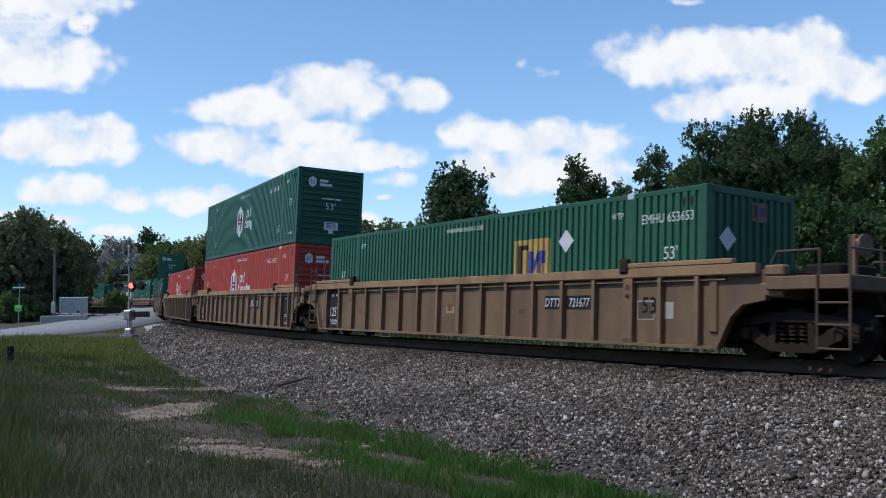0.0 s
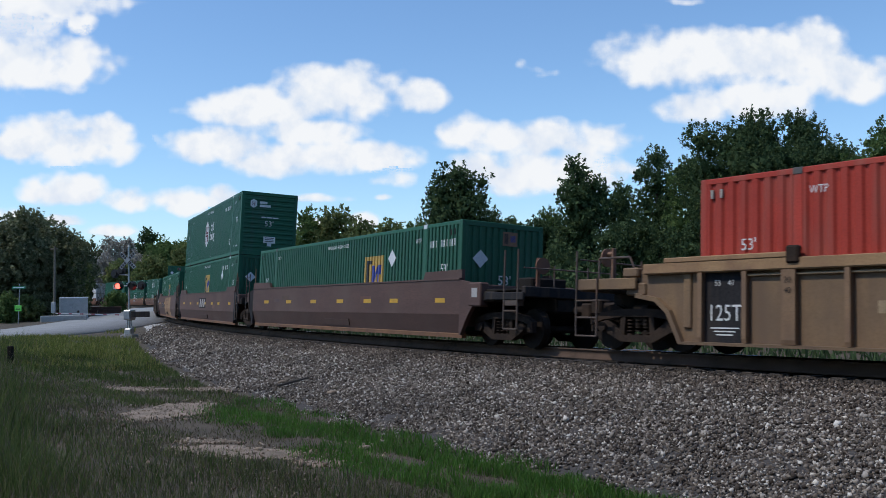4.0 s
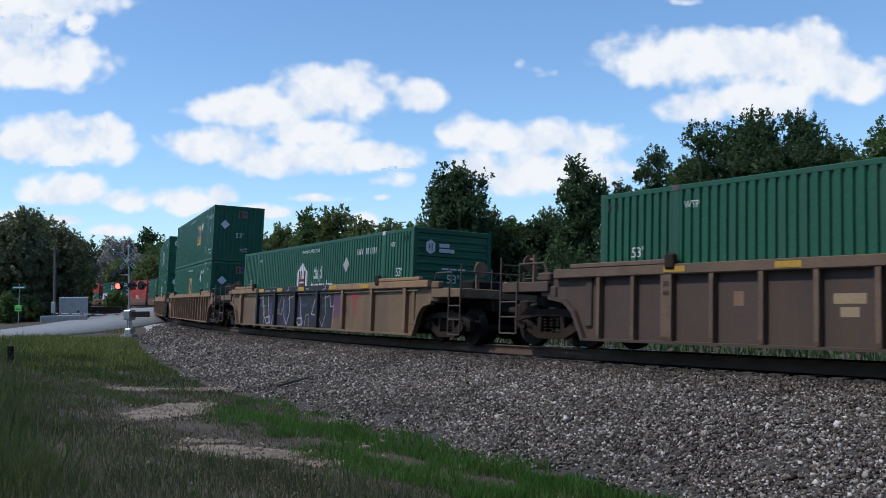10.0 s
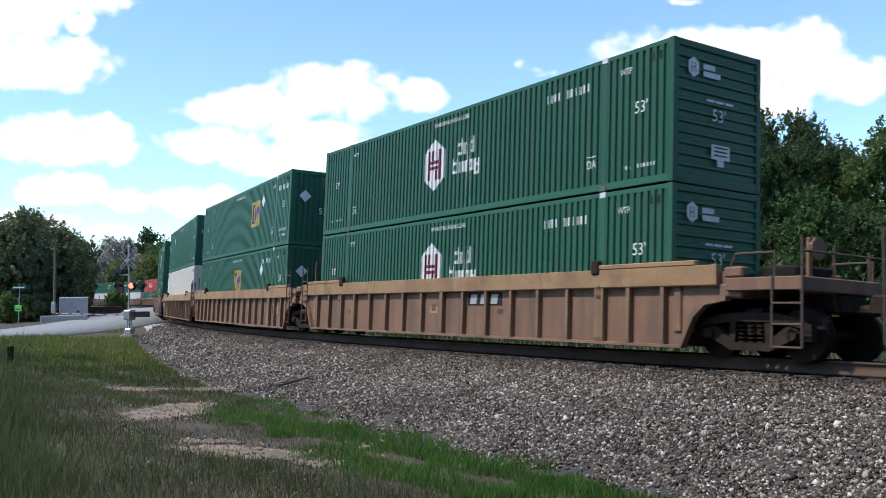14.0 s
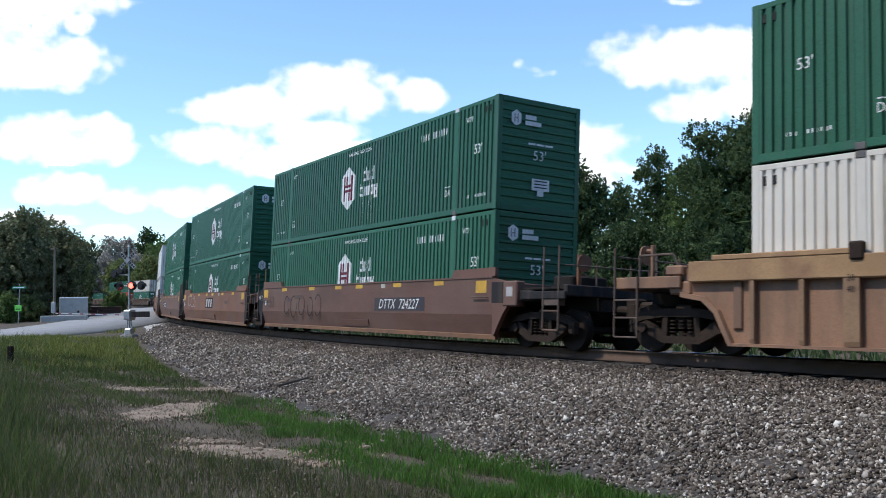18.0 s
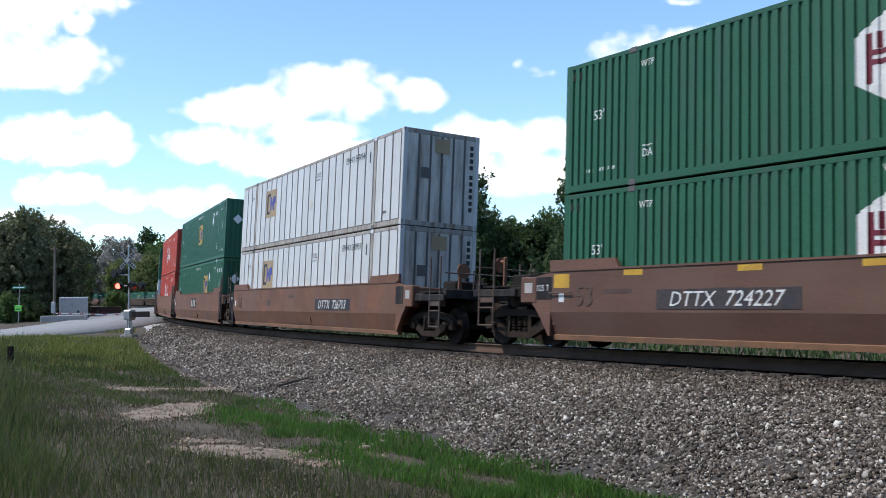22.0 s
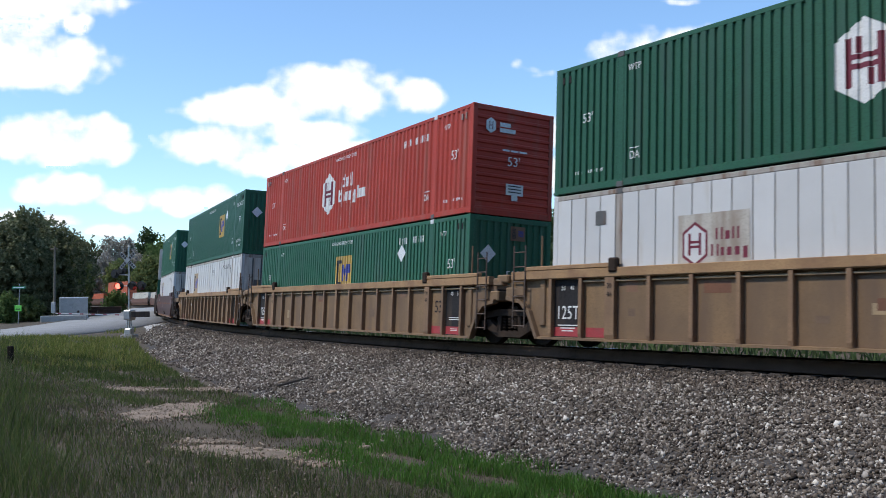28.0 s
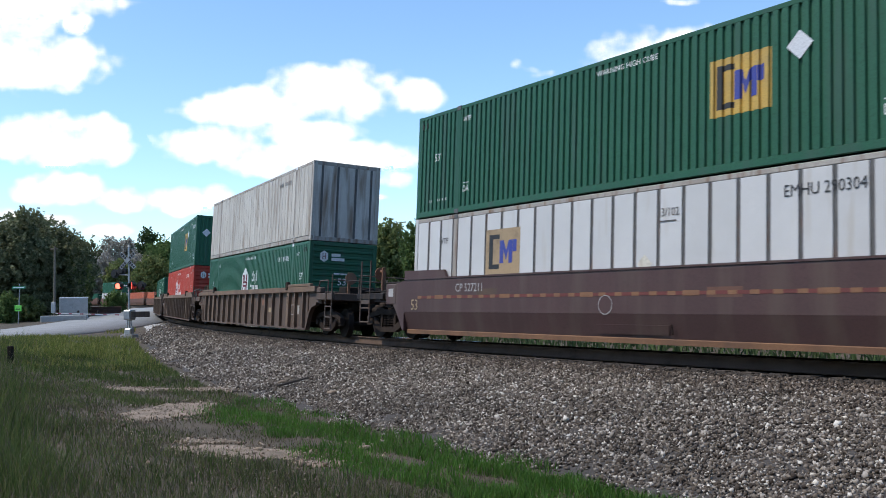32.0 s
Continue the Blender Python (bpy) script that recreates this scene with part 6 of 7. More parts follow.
def patch(name, cx, cy, rx, ry, turn, material, label, lift=0.012, seed=1):
    """An irregular bare patch lying on the ground."""
    rnd = np.random.default_rng(seed)
    n, rings = 44, 6
    a_ = np.linspace(0, 2 * math.pi, n, endpoint=False)
    edge = 1 + 0.16 * np.sin(a_ * 2 + seed) + 0.1 * np.sin(a_ * 5 + seed * 2) + 0.07 * np.sin(a_ * 9 + seed) + rnd.normal(0, 0.05, n)
    c, s = math.cos(turn), math.sin(turn)
    pts = [(cx, cy)]
    for k in range(1, rings + 1):
        u, w = rx * edge * np.cos(a_) * k / rings, ry * edge * np.sin(a_) * k / rings
        pts += list(zip(cx + u * c - w * s, cy + u * s + w * c))
    pts = np.array(pts)
    z = ground_z(pts[:, 0], pts[:, 1]) + lift
    z[-n:] -= lift + 0.02
    bm = bmesh.new()
    v = [bm.verts.new((*q, zz)) for q, zz in zip(pts, z)]
    for i in range(n):
        bm.faces.new((v[0], v[1 + i], v[1 + (i + 1) % n]))
        for k in range(rings - 1):
            b = 1 + k * n
            bm.faces.new((v[b + i], v[b + n + i], v[b + n + (i + 1) % n], v[b + (i + 1) % n]))
    return tagged(part(name, bm, material, None, "", True), label, "bare ground", "", "structure")


PATCHES = ((-7.1, 21.0, 0.95, 0.6, 0.1), (-5.5, 21.2, 0.75, 0.55, 0.1), (-5.05, 16.5, 0.75, 1.75, -0.12), (-2.75, 11.7, 1.1, 0.52, -0.25), (-1.5, 11.05, 0.35, 0.25, 0.2), (-3.35, 12.6, 0.4, 0.25, 0.2))


def blades(name, x, y, h, w, rng, material, label, lean=0.35):
    """Tapering two-piece blades of grass standing on the ground."""
    n = len(x)
    z = ground_z(x, y)
    s, d = line_coords(x, y)
    a_ = rng.uniform(0, 2 * math.pi, n)
    b_ = rng.uniform(0, 2 * math.pi, n)
    k = rng.uniform(0.1, 1, n) * lean * h
    ux, uy = np.cos(a_) * w / 2, np.sin(a_) * w / 2
    kx, ky = np.cos(b_) * k, np.sin(b_) * k
    v = np.stack([np.stack([x - ux, y - uy, z - 0.02], 1), np.stack([x + ux, y + uy, z - 0.02], 1),
                  np.stack([x + ux * 0.7 + kx * 0.35, y + uy * 0.7 + ky * 0.35, z + h * 0.58], 1), np.stack([x - ux * 0.7 + kx * 0.35, y - uy * 0.7 + ky * 0.35, z + h * 0.58], 1),
                  np.stack([x + kx, y + ky, z + h], 1)], 1).reshape(-1, 3)
    o = (np.arange(n) * 5)[:, None]
    f = np.concatenate([o + np.array([[0, 1, 2]]), o + np.array([[0, 2, 3]]), o + np.array([[3, 2, 4]])])
    return tagged(mesh_np(name, v, f, material), label, "grass", "", "stuff")


def field(rng, n, r0, r1, lo, hi, power=1.0):
    """Ground points spread by bearing and distance from the camera, denser close to it."""
    u = rng.uniform(0, 1, n)
    r = r0 * (r1 / r0) ** u if power == 1.0 else r0 + (r1 - r0) * u
    b = np.radians(rng.uniform(lo, hi, n))
    return r * np.sin(b), r * np.cos(b)


def in_patch(x, y, grow=1.0):
    m = np.zeros(len(x), bool)
    for cx, cy, rx, ry, tu in PATCHES:
        c, s = math.cos(tu), math.sin(tu)
        u, w = (x - cx) * c + (y - cy) * s, -(x - cx) * s + (y - cy) * c
        m |= (u / rx) ** 2 + (w / ry) ** 2 < grow
    return m


def clump(x, y, k, seed):
    return np.sin(x * k + seed) * np.cos(y * k * 1.13 + seed * 2) + 0.6 * np.sin(x * k * 2.3 + y * k * 1.7 + seed)


def off_road(x, y, gap=0.3):
    m = np.ones(len(x), bool)
    for k in range(0, len(x), 4000):
        q = (x[k:k + 4000, None] - ROAD_LINE[:, 0]) ** 2 + (y[k:k + 4000, None] - ROAD_LINE[:, 1]) ** 2
        m[k:k + 4000] = q.min(axis=1) > (ROAD_HALF + gap) ** 2
    return m


LUSH0 = float(line_coords([-3.4], [18.4])[0][0])


def build_grass():
    rng = np.random.default_rng(21)
    # lush strip along the foot of the bank
    x, y = field(rng, 230000, 6.5, 26, -32, 20)
    s, d = line_coords(x, y)
    to, _ = toe(s)
    off = d - to
    width = np.interp(s, (LUSH0 - 1.5, LUSH0 + 0.5, LUSH0 + 4, 14), (0.0, 1.8, 2.2, 2.0))
    ok = (off > 0.12 + 0.15 * np.sin(s * 2.3)) & (off < width * (1 + 0.25 * np.sin(s * 1.1 + 1) + 0.15 * np.sin(s * 3.7))) & (clump(x, y, 2.2, 3) > -0.75)
    ok &= rng.uniform(0, 1, len(x)) < np.clip(0.9 + 0.3 * clump(x, y, 1.6, 8), 0.25, 1) * np.clip((width * 1.15 - off) / 0.5, 0.1, 1)
    x, y = x[ok], y[ok]
    blades("lush_grass", x, y, rng.uniform(0.03, 0.15, len(x)) * (1 + 0.3 * clump(x, y, 3.0, 1)), rng.uniform(0.006, 0.014, len(x)), rng, M_LUSH, "lush bright green grass along the ballast foot", 0.8)
    # sparse dry turf over the trodden strip
    x, y = (np.concatenate(q) for q in zip(field(rng, 170000, 8, 46, -36, 10), field(rng, 60000, 17, 36, -32, -8)))
    s, d = line_coords(x, y)
    to, _ = toe(s)
    off = d - to
    edge = np.interp(s, (-10, 0, 5, 8, 11, 14), (4.0, 4.6, 4.5, 4.1, 3.3, 2.8)) + 0.35 * clump(x, y, 1.3, 6)
    bare = in_patch(x, y, 1.0 + 0.35 * clump(x, y, 5.0, 3))
    green = np.interp(y, (13, 20, 26), (0.3, 0.55, 1.0)) + 0.3 * clump(x, y, 1.5, 2)
    ok = (off > 0.4) & (off < edge) & off_road(x, y) & (~bare | (rng.uniform(size=len(x)) < 0.05))
    ok &= rng.uniform(0, 1, len(x)) < 0.62 + 0.35 * clump(x, y, 1.7, 5)
    x, y, green = x[ok], y[ok], green[ok]
    h = rng.uniform(0.015, 0.06, len(x)) * np.clip(np.hypot(x, y) / 13, 1, 3.0)
    wd = rng.uniform(0.005, 0.012, len(x)) * np.clip(np.hypot(x, y) / 12, 1, 2.6)
    q = rng.uniform(size=len(x)) < green
    blades("turf", x[q], y[q], h[q] * 1.2, wd[q], rng, M_GRASS, "thin green and brown meadow turf", 1.0)
    blades("trodden_turf", x[~q], y[~q], h[~q], wd[~q], rng, M_DRY, "sparse dry trodden turf", 1.5)
    # rough grass of the near meadow, taller away from the track
    x, y = field(rng, 225000, 6.0, 46, -44, 16)
    s, d = line_coords(x, y)
    to, _ = toe(s)
    off = d - to
    edge = np.interp(s, (-10, 0, 5, 8, 11, 14), (4.0, 4.6, 4.5, 4.1, 3.3, 2.8)) + 0.35 * clump(x, y, 1.3, 6)
    ok = (off > edge - rng.exponential(0.35, len(x))) & off_road(x, y, 0.6) & (~in_patch(x, y, 1.2) | (rng.uniform(size=len(x)) < 0.1))
    ok &= rng.uniform(size=len(x)) < 0.8 + 0.25 * clump(x, y, 2.0, 9)
    x, y = x[ok], y[ok]
    lim = np.interp(y, (5, 8, 11, 14.5, 20, 30, 44), (-2.5, -3.7, -4.9, -6.4, -9.2, -13.6, -19.0)) + 0.5 * clump(x, y, 1.1, 2)
    tall = step01(lim + 0.5 - x, 0.0, 1.3)
    h = rng.uniform(0.05, 0.17, len(x)) * (1 - tall) + rng.gamma(6, 0.062, len(x)) * (0.9 + 0.2 * clump(x, y, 0.8, 7)) * tall
    wd = rng.uniform(0.004, 0.009, len(x)) * np.clip(np.hypot(x, y) / 9, 1, 2.8)
    kind = rng.uniform(0, 1, len(x))
    dry = kind < np.where(tall > 0.5, 0.14, 0.4)
    blades("tall_grass", x[~dry], y[~dry], h[~dry], wd[~dry], rng, M_GRASS, "tall uncut meadow grass", 0.75)
    blades("seeding_grass", x[dry], y[dry], h[dry] * 1.1, wd[dry] * 0.8, rng, M_DRY, "dry seeding grass stalks in the meadow", 0.8)
    # thick grass between the meadow and the road
    n = 85000
    x, y = rng.uniform(-34, -7, n), rng.uniform(26, 60, n)
    s, d = line_coords(x, y)
    to, _ = toe(s)
    ok = (d > to + 0.5) & off_road(x, y, 0.25) & (clump(x, y, 0.7, 1) > -0.9) & (np.hypot(x + 17.5, y - 49) > 3.2) & ((x > -19.5) | off_road(x, y, 1.1))
    x, y = x[ok], y[ok]
    blades("verge_grass", x, y, rng.uniform(0.12, 0.4, len(x)) * np.interp(y, (26, 32, 46, 60), (0.35, 1.0, 0.8, 0.7)), rng.uniform(0.012, 0.036, len(x)), rng, M_VERGE, "rough green verge grass beside the road", 0.7)
    # weeds on the far side of the track
    n = 30000
    s, d = rng.uniform(-70, 24, n), -rng.gamma(3.0, 2.2, n) - 4.6
    x, y, hh = line_at(s)
    x, y = x + np.sin(hh) * d, y - np.cos(hh) * d
    blades("trackside_weeds", x, y, rng.uniform(0.1, 0.4, n), rng.uniform(0.04, 0.1, n), rng, M_LEAF_DARK, "green weeds beyond the track", 0.8)


build_stones()
for k, (px_, py_, ra, rb, tu) in enumerate(PATCHES):
    patch("bare_patch", px_, py_, ra, rb, tu, M_SAND, "pale trodden gravel patch in the turf", 0.015, k + 2)
patch("gravel_apron", -46, 138, 12, 30, 0.3, M_SAND, "pale sandy ground beside the crossing", 0.05, 9)
def build_crumbs():
    rng = np.random.default_rng(31)
    xs, ys = [], []
    for cx, cy, rx, ry, tu in PATCHES:
        n = int(700 * rx * ry + 120)
        a_, q = rng.uniform(0, 2 * math.pi, n), np.sqrt(rng.uniform(0, 1.9, n))
        xs.append(cx + rx * q * np.cos(a_))
        ys.append(cy + ry * q * np.sin(a_))
    n = 6000
    x, y = field(rng, n, 8, 26, -34, 12)
    s, d = line_coords(x, y)
    to, _ = toe(s)
    ok = (d > to) & (d < to + 5.5) & (clump(x, y, 0.9, 4) > 0.1)
    xs.append(x[ok])
    ys.append(y[ok])
    x, y = np.concatenate(xs), np.concatenate(ys)
    r = rng.gamma(4, 0.003, len(x))
    stones("gravel_crumbs", np.column_stack([x, y, ground_z(x, y) + 0.01 + r * 0.3]), r, rng, M_CRUMB, "small pale stones strewn over the trodden turf")


patch("clay_bank", -37.5, 101, 6.5, 5, 0.3, M_CLAY, "bare red-brown clay ground beyond the road", 0.06, 12)
build_crumbs()
build_grass()


def build_scraps():
    rnd = random.Random(4)
    spots = ((-2.35, 18.6, 0.1), (-3.85, 21.2, 0.09), (0.18, 10.9, 0.07), (-1.12, 12.3, 0.08), (-2.5, 11.9, 0.06), (-1.95, 11.8, 0.04), (-4.4, 15.2, 0.04))
    for x, y, r in spots:
        s, d = line_coords([x], [y])
        z = float(bank_z(s, d)[0]) if d[0] < toe(s)[0][0] else gz(x, y)
        bm = bmesh.new()
        bmesh.ops.create_icosphere(bm, subdivisions=2, radius=r)
        for v in bm.verts:
            v.co = Vector((v.co.x * 1.3, v.co.y * 0.9, v.co.z * 0.5)) * (1 + 0.25 * noise.noise(v.co * 9 + Vector((x, y, 0))))
        ob = tagged(part("stone", bm, M_SAND), "pale tan loose stone lying beside the ballast", "stone", "loose stones")
        ob.matrix_basis = pose(x, y, z + r * 0.28, 0, 0, rnd.uniform(0, 180))
    s, d = line_coords([-3.2], [20.4])
    z = float(bank_z(s, d)[0])
    bm = rod(bmesh.new(), (-3.75, 20.0, z + 0.03), (-3.2, 20.9, z + 0.12), 0.03, 0.022, 8)
    tagged(part("stick", bm, M_TIE), "dark weathered stick on the ballast", "stick")
    x, y = -12.6, 26.0
    bm = block(bmesh.new(), x - 0.07, x + 0.07, y - 0.07, y + 0.07, gz(x, y) - 0.1, gz(x, y) + 0.62, 0.02)
    tagged(part("marker_stake", bm, M_STEEL), "short black marker stake in the grass", "stake")


build_scraps()


# ---- level crossing ----
SHUTTERS = []


def lamp_head(mast, x, z, lit_first, back=False, y=-0.22):
    """Round black background, hooded lamp and a lens that turns between its lit and dark face."""
    f = 1 if back else -1
    bg = part("lamp_background", rod(bmesh.new(), (x, y, z), (x, y + f * 0.02, z), 0.24, seg=28), M_BLACK, mast)
    part("lamp_body", rod(bmesh.new(), (x, y - f * 0.12, z), (x, y + f * 0.03, z), 0.13, seg=18), M_BLACK, bg)
    hood = bmesh.new()
    n = 14
    prev = None
    for i in range(n + 1):
        a_ = radians(-20 + 220 * i / n)
        c, s = math.cos(a_) * 0.165, math.sin(a_) * 0.165
        cur = [hood.verts.new((x + c, y + f * 0.02, z + s)), hood.verts.new((x + c, y + f * 0.28, z + s * 0.98))]
        if prev:
            hood.faces.new((prev[0], cur[0], cur[1], prev[1]))
        prev = cur
    part("hood", hood, M_BLACK, bg)
    if back:
        part("lens", rod(bmesh.new(), (x, y + f * 0.03, z), (x, y + f * 0.05, z), 0.13, seg=20), M_LENS, bg)
        return
    bm = bmesh.new()
    rod(bm, (0, -0.012, 0), (0, 0.0, 0), 0.15, seg=22)
    lens = part("lens", bm, M_SIGNRED, mast, "red signal lens")
    bm = bmesh.new()
    rod(bm, (0, 0.004, 0), (0, 0.016, 0), 0.168, seg=22)
    part("dark_face", bm, M_LENS, lens)
    lens.matrix_basis = pose(x, y + f * 0.17, z)
    SHUTTERS.append((lens, x, y + f * 0.17, z, lit_first))


def build_crossing():
    mx, my = -16.9, 48.0
    mz = gz(mx, my)
    mast = thing("crossing_signal", "aluminium level crossing signal with white crossbuck and red lamps", "crossing signal", "", pose(mx, my, mz, 0, 0, -10))
    part("foundation", block(bmesh.new(), -0.35, 0.35, -0.35, 0.35, -0.3, 0.18, 0.03), M_CONC, mast)
    part("junction_base", block(bmesh.new(), -0.2, 0.2, -0.2, 0.2, 0.18, 0.5, 0.04), M_ALU, mast)
    part("mast", rod(bmesh.new(), (0, 0, 0.5), (0, 0, 4.85), 0.055, seg=14), M_ALU, mast)
    for sx in (-1, 1):
        part("brace", rod(bmesh.new(), (sx * 0.2, 0, 0.2), (sx * 0.07, 0, 1.2), 0.035, seg=8), M_ALU, mast)
    part("finial", rod(bmesh.new(), (0, 0, 4.85), (0, 0, 5.0), 0.045, 0.01, 10), M_ALU, mast)
    for ang in (45, -45):
        m = Matrix.Translation((0, -0.12 if ang > 0 else -0.15, 4.14)) @ Matrix.Rotation(radians(ang), 4, "Y")
        bm = block(bmesh.new(), -0.58, 0.58, -0.006, 0.006, -0.095, 0.095, 0.004)
        bm.transform(m)
        board = part("crossbuck_board", bm, M_GALV, mast, "white reflective crossbuck board")
        bm = bmesh.new()
        for k in range(8):
            if ang > 0 or k not in (3, 4):
                block(bm, -0.53 + k * 0.138, -0.43 + k * 0.138, -0.01, -0.007, -0.06, 0.06)
        bm.transform(m)
        part("board_print", bm, M_BLACK, board)
    part("lamp_arm", rod(bmesh.new(), (-0.5, -0.12, 2.78), (0.55, -0.12, 2.78), 0.03, seg=8), M_ALU, mast)
    lamp_head(mast, -0.42, 2.78, False)
    lamp_head(mast, 0.34, 2.78, True)
    lamp_head(mast, 0.76, 2.78, True, True, -0.1)
    part("rear_arm", rod(bmesh.new(), (-0.8, 0.1, 3.42), (0, 0.05, 3.35), 0.03, seg=8), M_ALU, mast)
    lamp_head(mast, -0.82, 3.45, True, True, 0.0)
    lamp_head(mast, -0.5, 3.6, True, True, 0.1)
    part("bell", rod(bmesh.new(), (0, 0, 4.9), (0, 0, 4.95), 0.1, 0.05, 12), M_ALU, mast)
    box = part("gate_mechanism", block(bmesh.new(), -0.2, 0.24, -0.28, 0.28, 0.95, 1.5, 0.05), M_ALU, mast, "grey gate mechanism housing")
    part("access_lid", block(bmesh.new(), -0.14, 0.18, -0.3, -0.281, 1.02, 1.42, 0.01), M_GALV, box)
    part("counterweight", block(bmesh.new(), 0.3, 1.35, -0.35, -0.27, 1.1, 1.4, 0.02), M_PANEL, mast, "dark gate counterweight")
    # gate arm across the lane
    ax, ay = -5.6, 4.2
    ln = math.hypot(ax, ay)
    arm = part("gate_arm", block(bmesh.new(), 0, ln, -0.02, 0.02, -0.028, 0.028, 0.008), M_GALV, mast, "red and white striped gate arm")
    arm.matrix_basis = pose(-0.2, 0, 1.22, 0, -1, math.degrees(math.atan2(ay, ax)) + 10)
    for k in range(6):
        part("red_stripe", block(bmesh.new(), 0.6 + k * 1.15, 0.95 + k * 1.15, -0.023, 0.023, -0.031, 0.031), M_MARK_R, arm)
    for k in (2.6, 4.6, ln - 0.15):
        part("arm_lamp", block(bmesh.new(), k - 0.06, k + 0.06, -0.05, 0.05, 0.055, 0.2, 0.02), M_LENS, arm)
    # equipment cabin
    cx, cy = -33.95, 82.0
    cz = gz(cx, cy)
    cab = thing("equipment_cabin", "grey aluminium signal equipment cabin beside the road", "cabin", "", pose(cx, cy, cz, 0, 0, 22.8))
    part("plinth", block(bmesh.new(), -1.28, 1.28, -1.0, 1.0, -0.3, 0.2, 0.03), M_CONC, cab)
    part("body", block(bmesh.new(), -1.2, 1.2, -0.9, 0.9, 0.2, 1.92, 0.03), M_ALU, cab)
    part("roof", block(bmesh.new(), -1.24, 1.24, -0.95, 0.95, 1.92, 2.02, 0.03), M_SIGNWHITE, cab, "pale overhanging roof")
    for x0, x1 in ((-1.1, -0.02), (0.02, 1.1)):
        d = part("door", block(bmesh.new(), x0, x1, -0.915, -0.9, 0.28, 1.86, 0.004), M_ALU, cab)
        part("handle", block(bmesh.new(), x1 - 0.14 if x0 < 0 else x0 + 0.08, x1 - 0.08 if x0 < 0 else x0 + 0.14, -0.94, -0.915, 1.0, 1.15), M_GALV, d)
    slab = part("concrete_block", block(bmesh.new(), -1.85, 1.85, -0.3, 0.3, -0.4, 0.5, 0.04), M_CONC)
    tagged(slab, "low grey concrete retaining block before the cabin", "concrete block")
    slab.matrix_basis = pose(-32.9, 77.4, gz(-32.9, 77.4), 0, 0, 14)
    tx, ty = -39.6, 103.5
    stack = thing("tie_stack", "low stack of rusty brown timber ties beyond the road", "timber stack", "", pose(tx, ty, gz(tx, ty), 0, 0, 12))
    for layer in range(3):
        for k in range(5 - layer):
            part("tie", block(bmesh.new(), -2.3 + 0.1 * layer, 2.2 - 0.15 * k, -0.9 + k * 0.36 + layer * 0.15, -0.6 + k * 0.36 + layer * 0.15, layer * 0.3 - 0.05, layer * 0.3 + 0.245, 0.02), M_RUSTWOOD, stack)
    # timber pole
    px_, py_ = -34.6, 79.4
    pole = thing("utility_pole", "weathered grey timber utility pole", "pole", "", pose(px_, py_, gz(px_, py_)))
    part("shaft", rod(bmesh.new(), (0, 0, -0.5), (0.04, 0, 6.7), 0.1, 0.075, 12), M_POLE, pole)
    part("crossarm", block(bmesh.new(), -0.35, 0.3, -0.05, 0.05, 6.35, 6.45, 0.01), M_POLE, pole)
    part("meter_box", block(bmesh.new(), -0.18, 0.2, -0.3, -0.1, 0.7, 1.7, 0.03), M_GALV, pole)
    # street sign
    sx_, sy_ = -35.7, 75.0
    sign = thing("street_sign", "green street name blade over a lime sign on a post", "street sign", "", pose(sx_, sy_, gz(sx_, sy_)))
    part("post", rod(bmesh.new(), (0, 0, -0.3), (0.12, 0, 3.35), 0.04, seg=8), M_GALV, sign)
    blade = part("name_blade", block(bmesh.new(), -0.5, 0.62, -0.06, -0.04, 2.92, 3.15, 0.005), M_SIGNGREEN, sign)
    part("name_print", block(bmesh.new(), -0.4, 0.5, -0.066, -0.061, 3.0, 3.07), M_SIGNWHITE, blade)
    lime = part("lime_plate", block(bmesh.new(), -0.28, 0.3, -0.07, -0.05, 1.05, 1.55, 0.005), M_SIGNLIME, sign)
    part("plate_print", block(bmesh.new(), -0.17, 0.18, -0.076, -0.071, 1.2, 1.28), M_BLACK, lime)


build_crossing()


# ---- trees ----
def leaf_cloud(rng, lobes, per, size, squash=0.85):
    """Small leaves in upright tufts over rounded lobes (x, y, z, r), with larger shaded leaves inside."""
    cs, way, inner, big = [], [], [], []
    for x, y, z, r in lobes:
        k = max(8, int(per * r * r))
        d = rng.normal(size=(k, 3))
        d /= np.linalg.norm(d, axis=1)[:, None]
        rr = r * rng.uniform(0.72, 1.0, k)
        cs.append(np.column_stack([x + d[:, 0] * rr, y + d[:, 1] * rr, z + d[:, 2] * rr * squash]))
        way.append(d * 0.6 + (0, 0, 0.8))
        d = rng.normal(size=(90, 3))
        d /= np.linalg.norm(d, axis=1)[:, None]
        rr = r * rng.uniform(0.1, 0.74, 90)
        inner.append(np.column_stack([x + d[:, 0] * rr, y + d[:, 1] * rr, z + d[:, 2] * rr * squash]))
        big.append(np.full(90, r * 0.33))
    cs, way = np.concatenate(cs), np.concatenate(way)
    m = 14
    along = rng.uniform(0, 1, (len(cs) * m, 1))
    c = np.repeat(cs, m, 0) + np.repeat(way, m, 0) * along * size * 2.6
    c = c + rng.normal(0, size * 0.75, c.shape) * (1.15 - along)
    c = np.concatenate([c, np.concatenate(inner)])
    n = len(c)
    base = np.concatenate([np.full(len(cs) * m, size), np.concatenate(big)])
    R = turns(rng, n)
    ln, wd = base * rng.uniform(0.8, 1.6, n), base * rng.uniform(0.6, 1.1, n)
    u, w = R[:, :, 0] * ln[:, None] * 0.5, R[:, :, 1] * wd[:, None] * 0.5
    v = np.stack([c - u + w, c + u, c - u - w], 1).reshape(-1, 3)
    return v, np.arange(n * 3).reshape(n, 3)


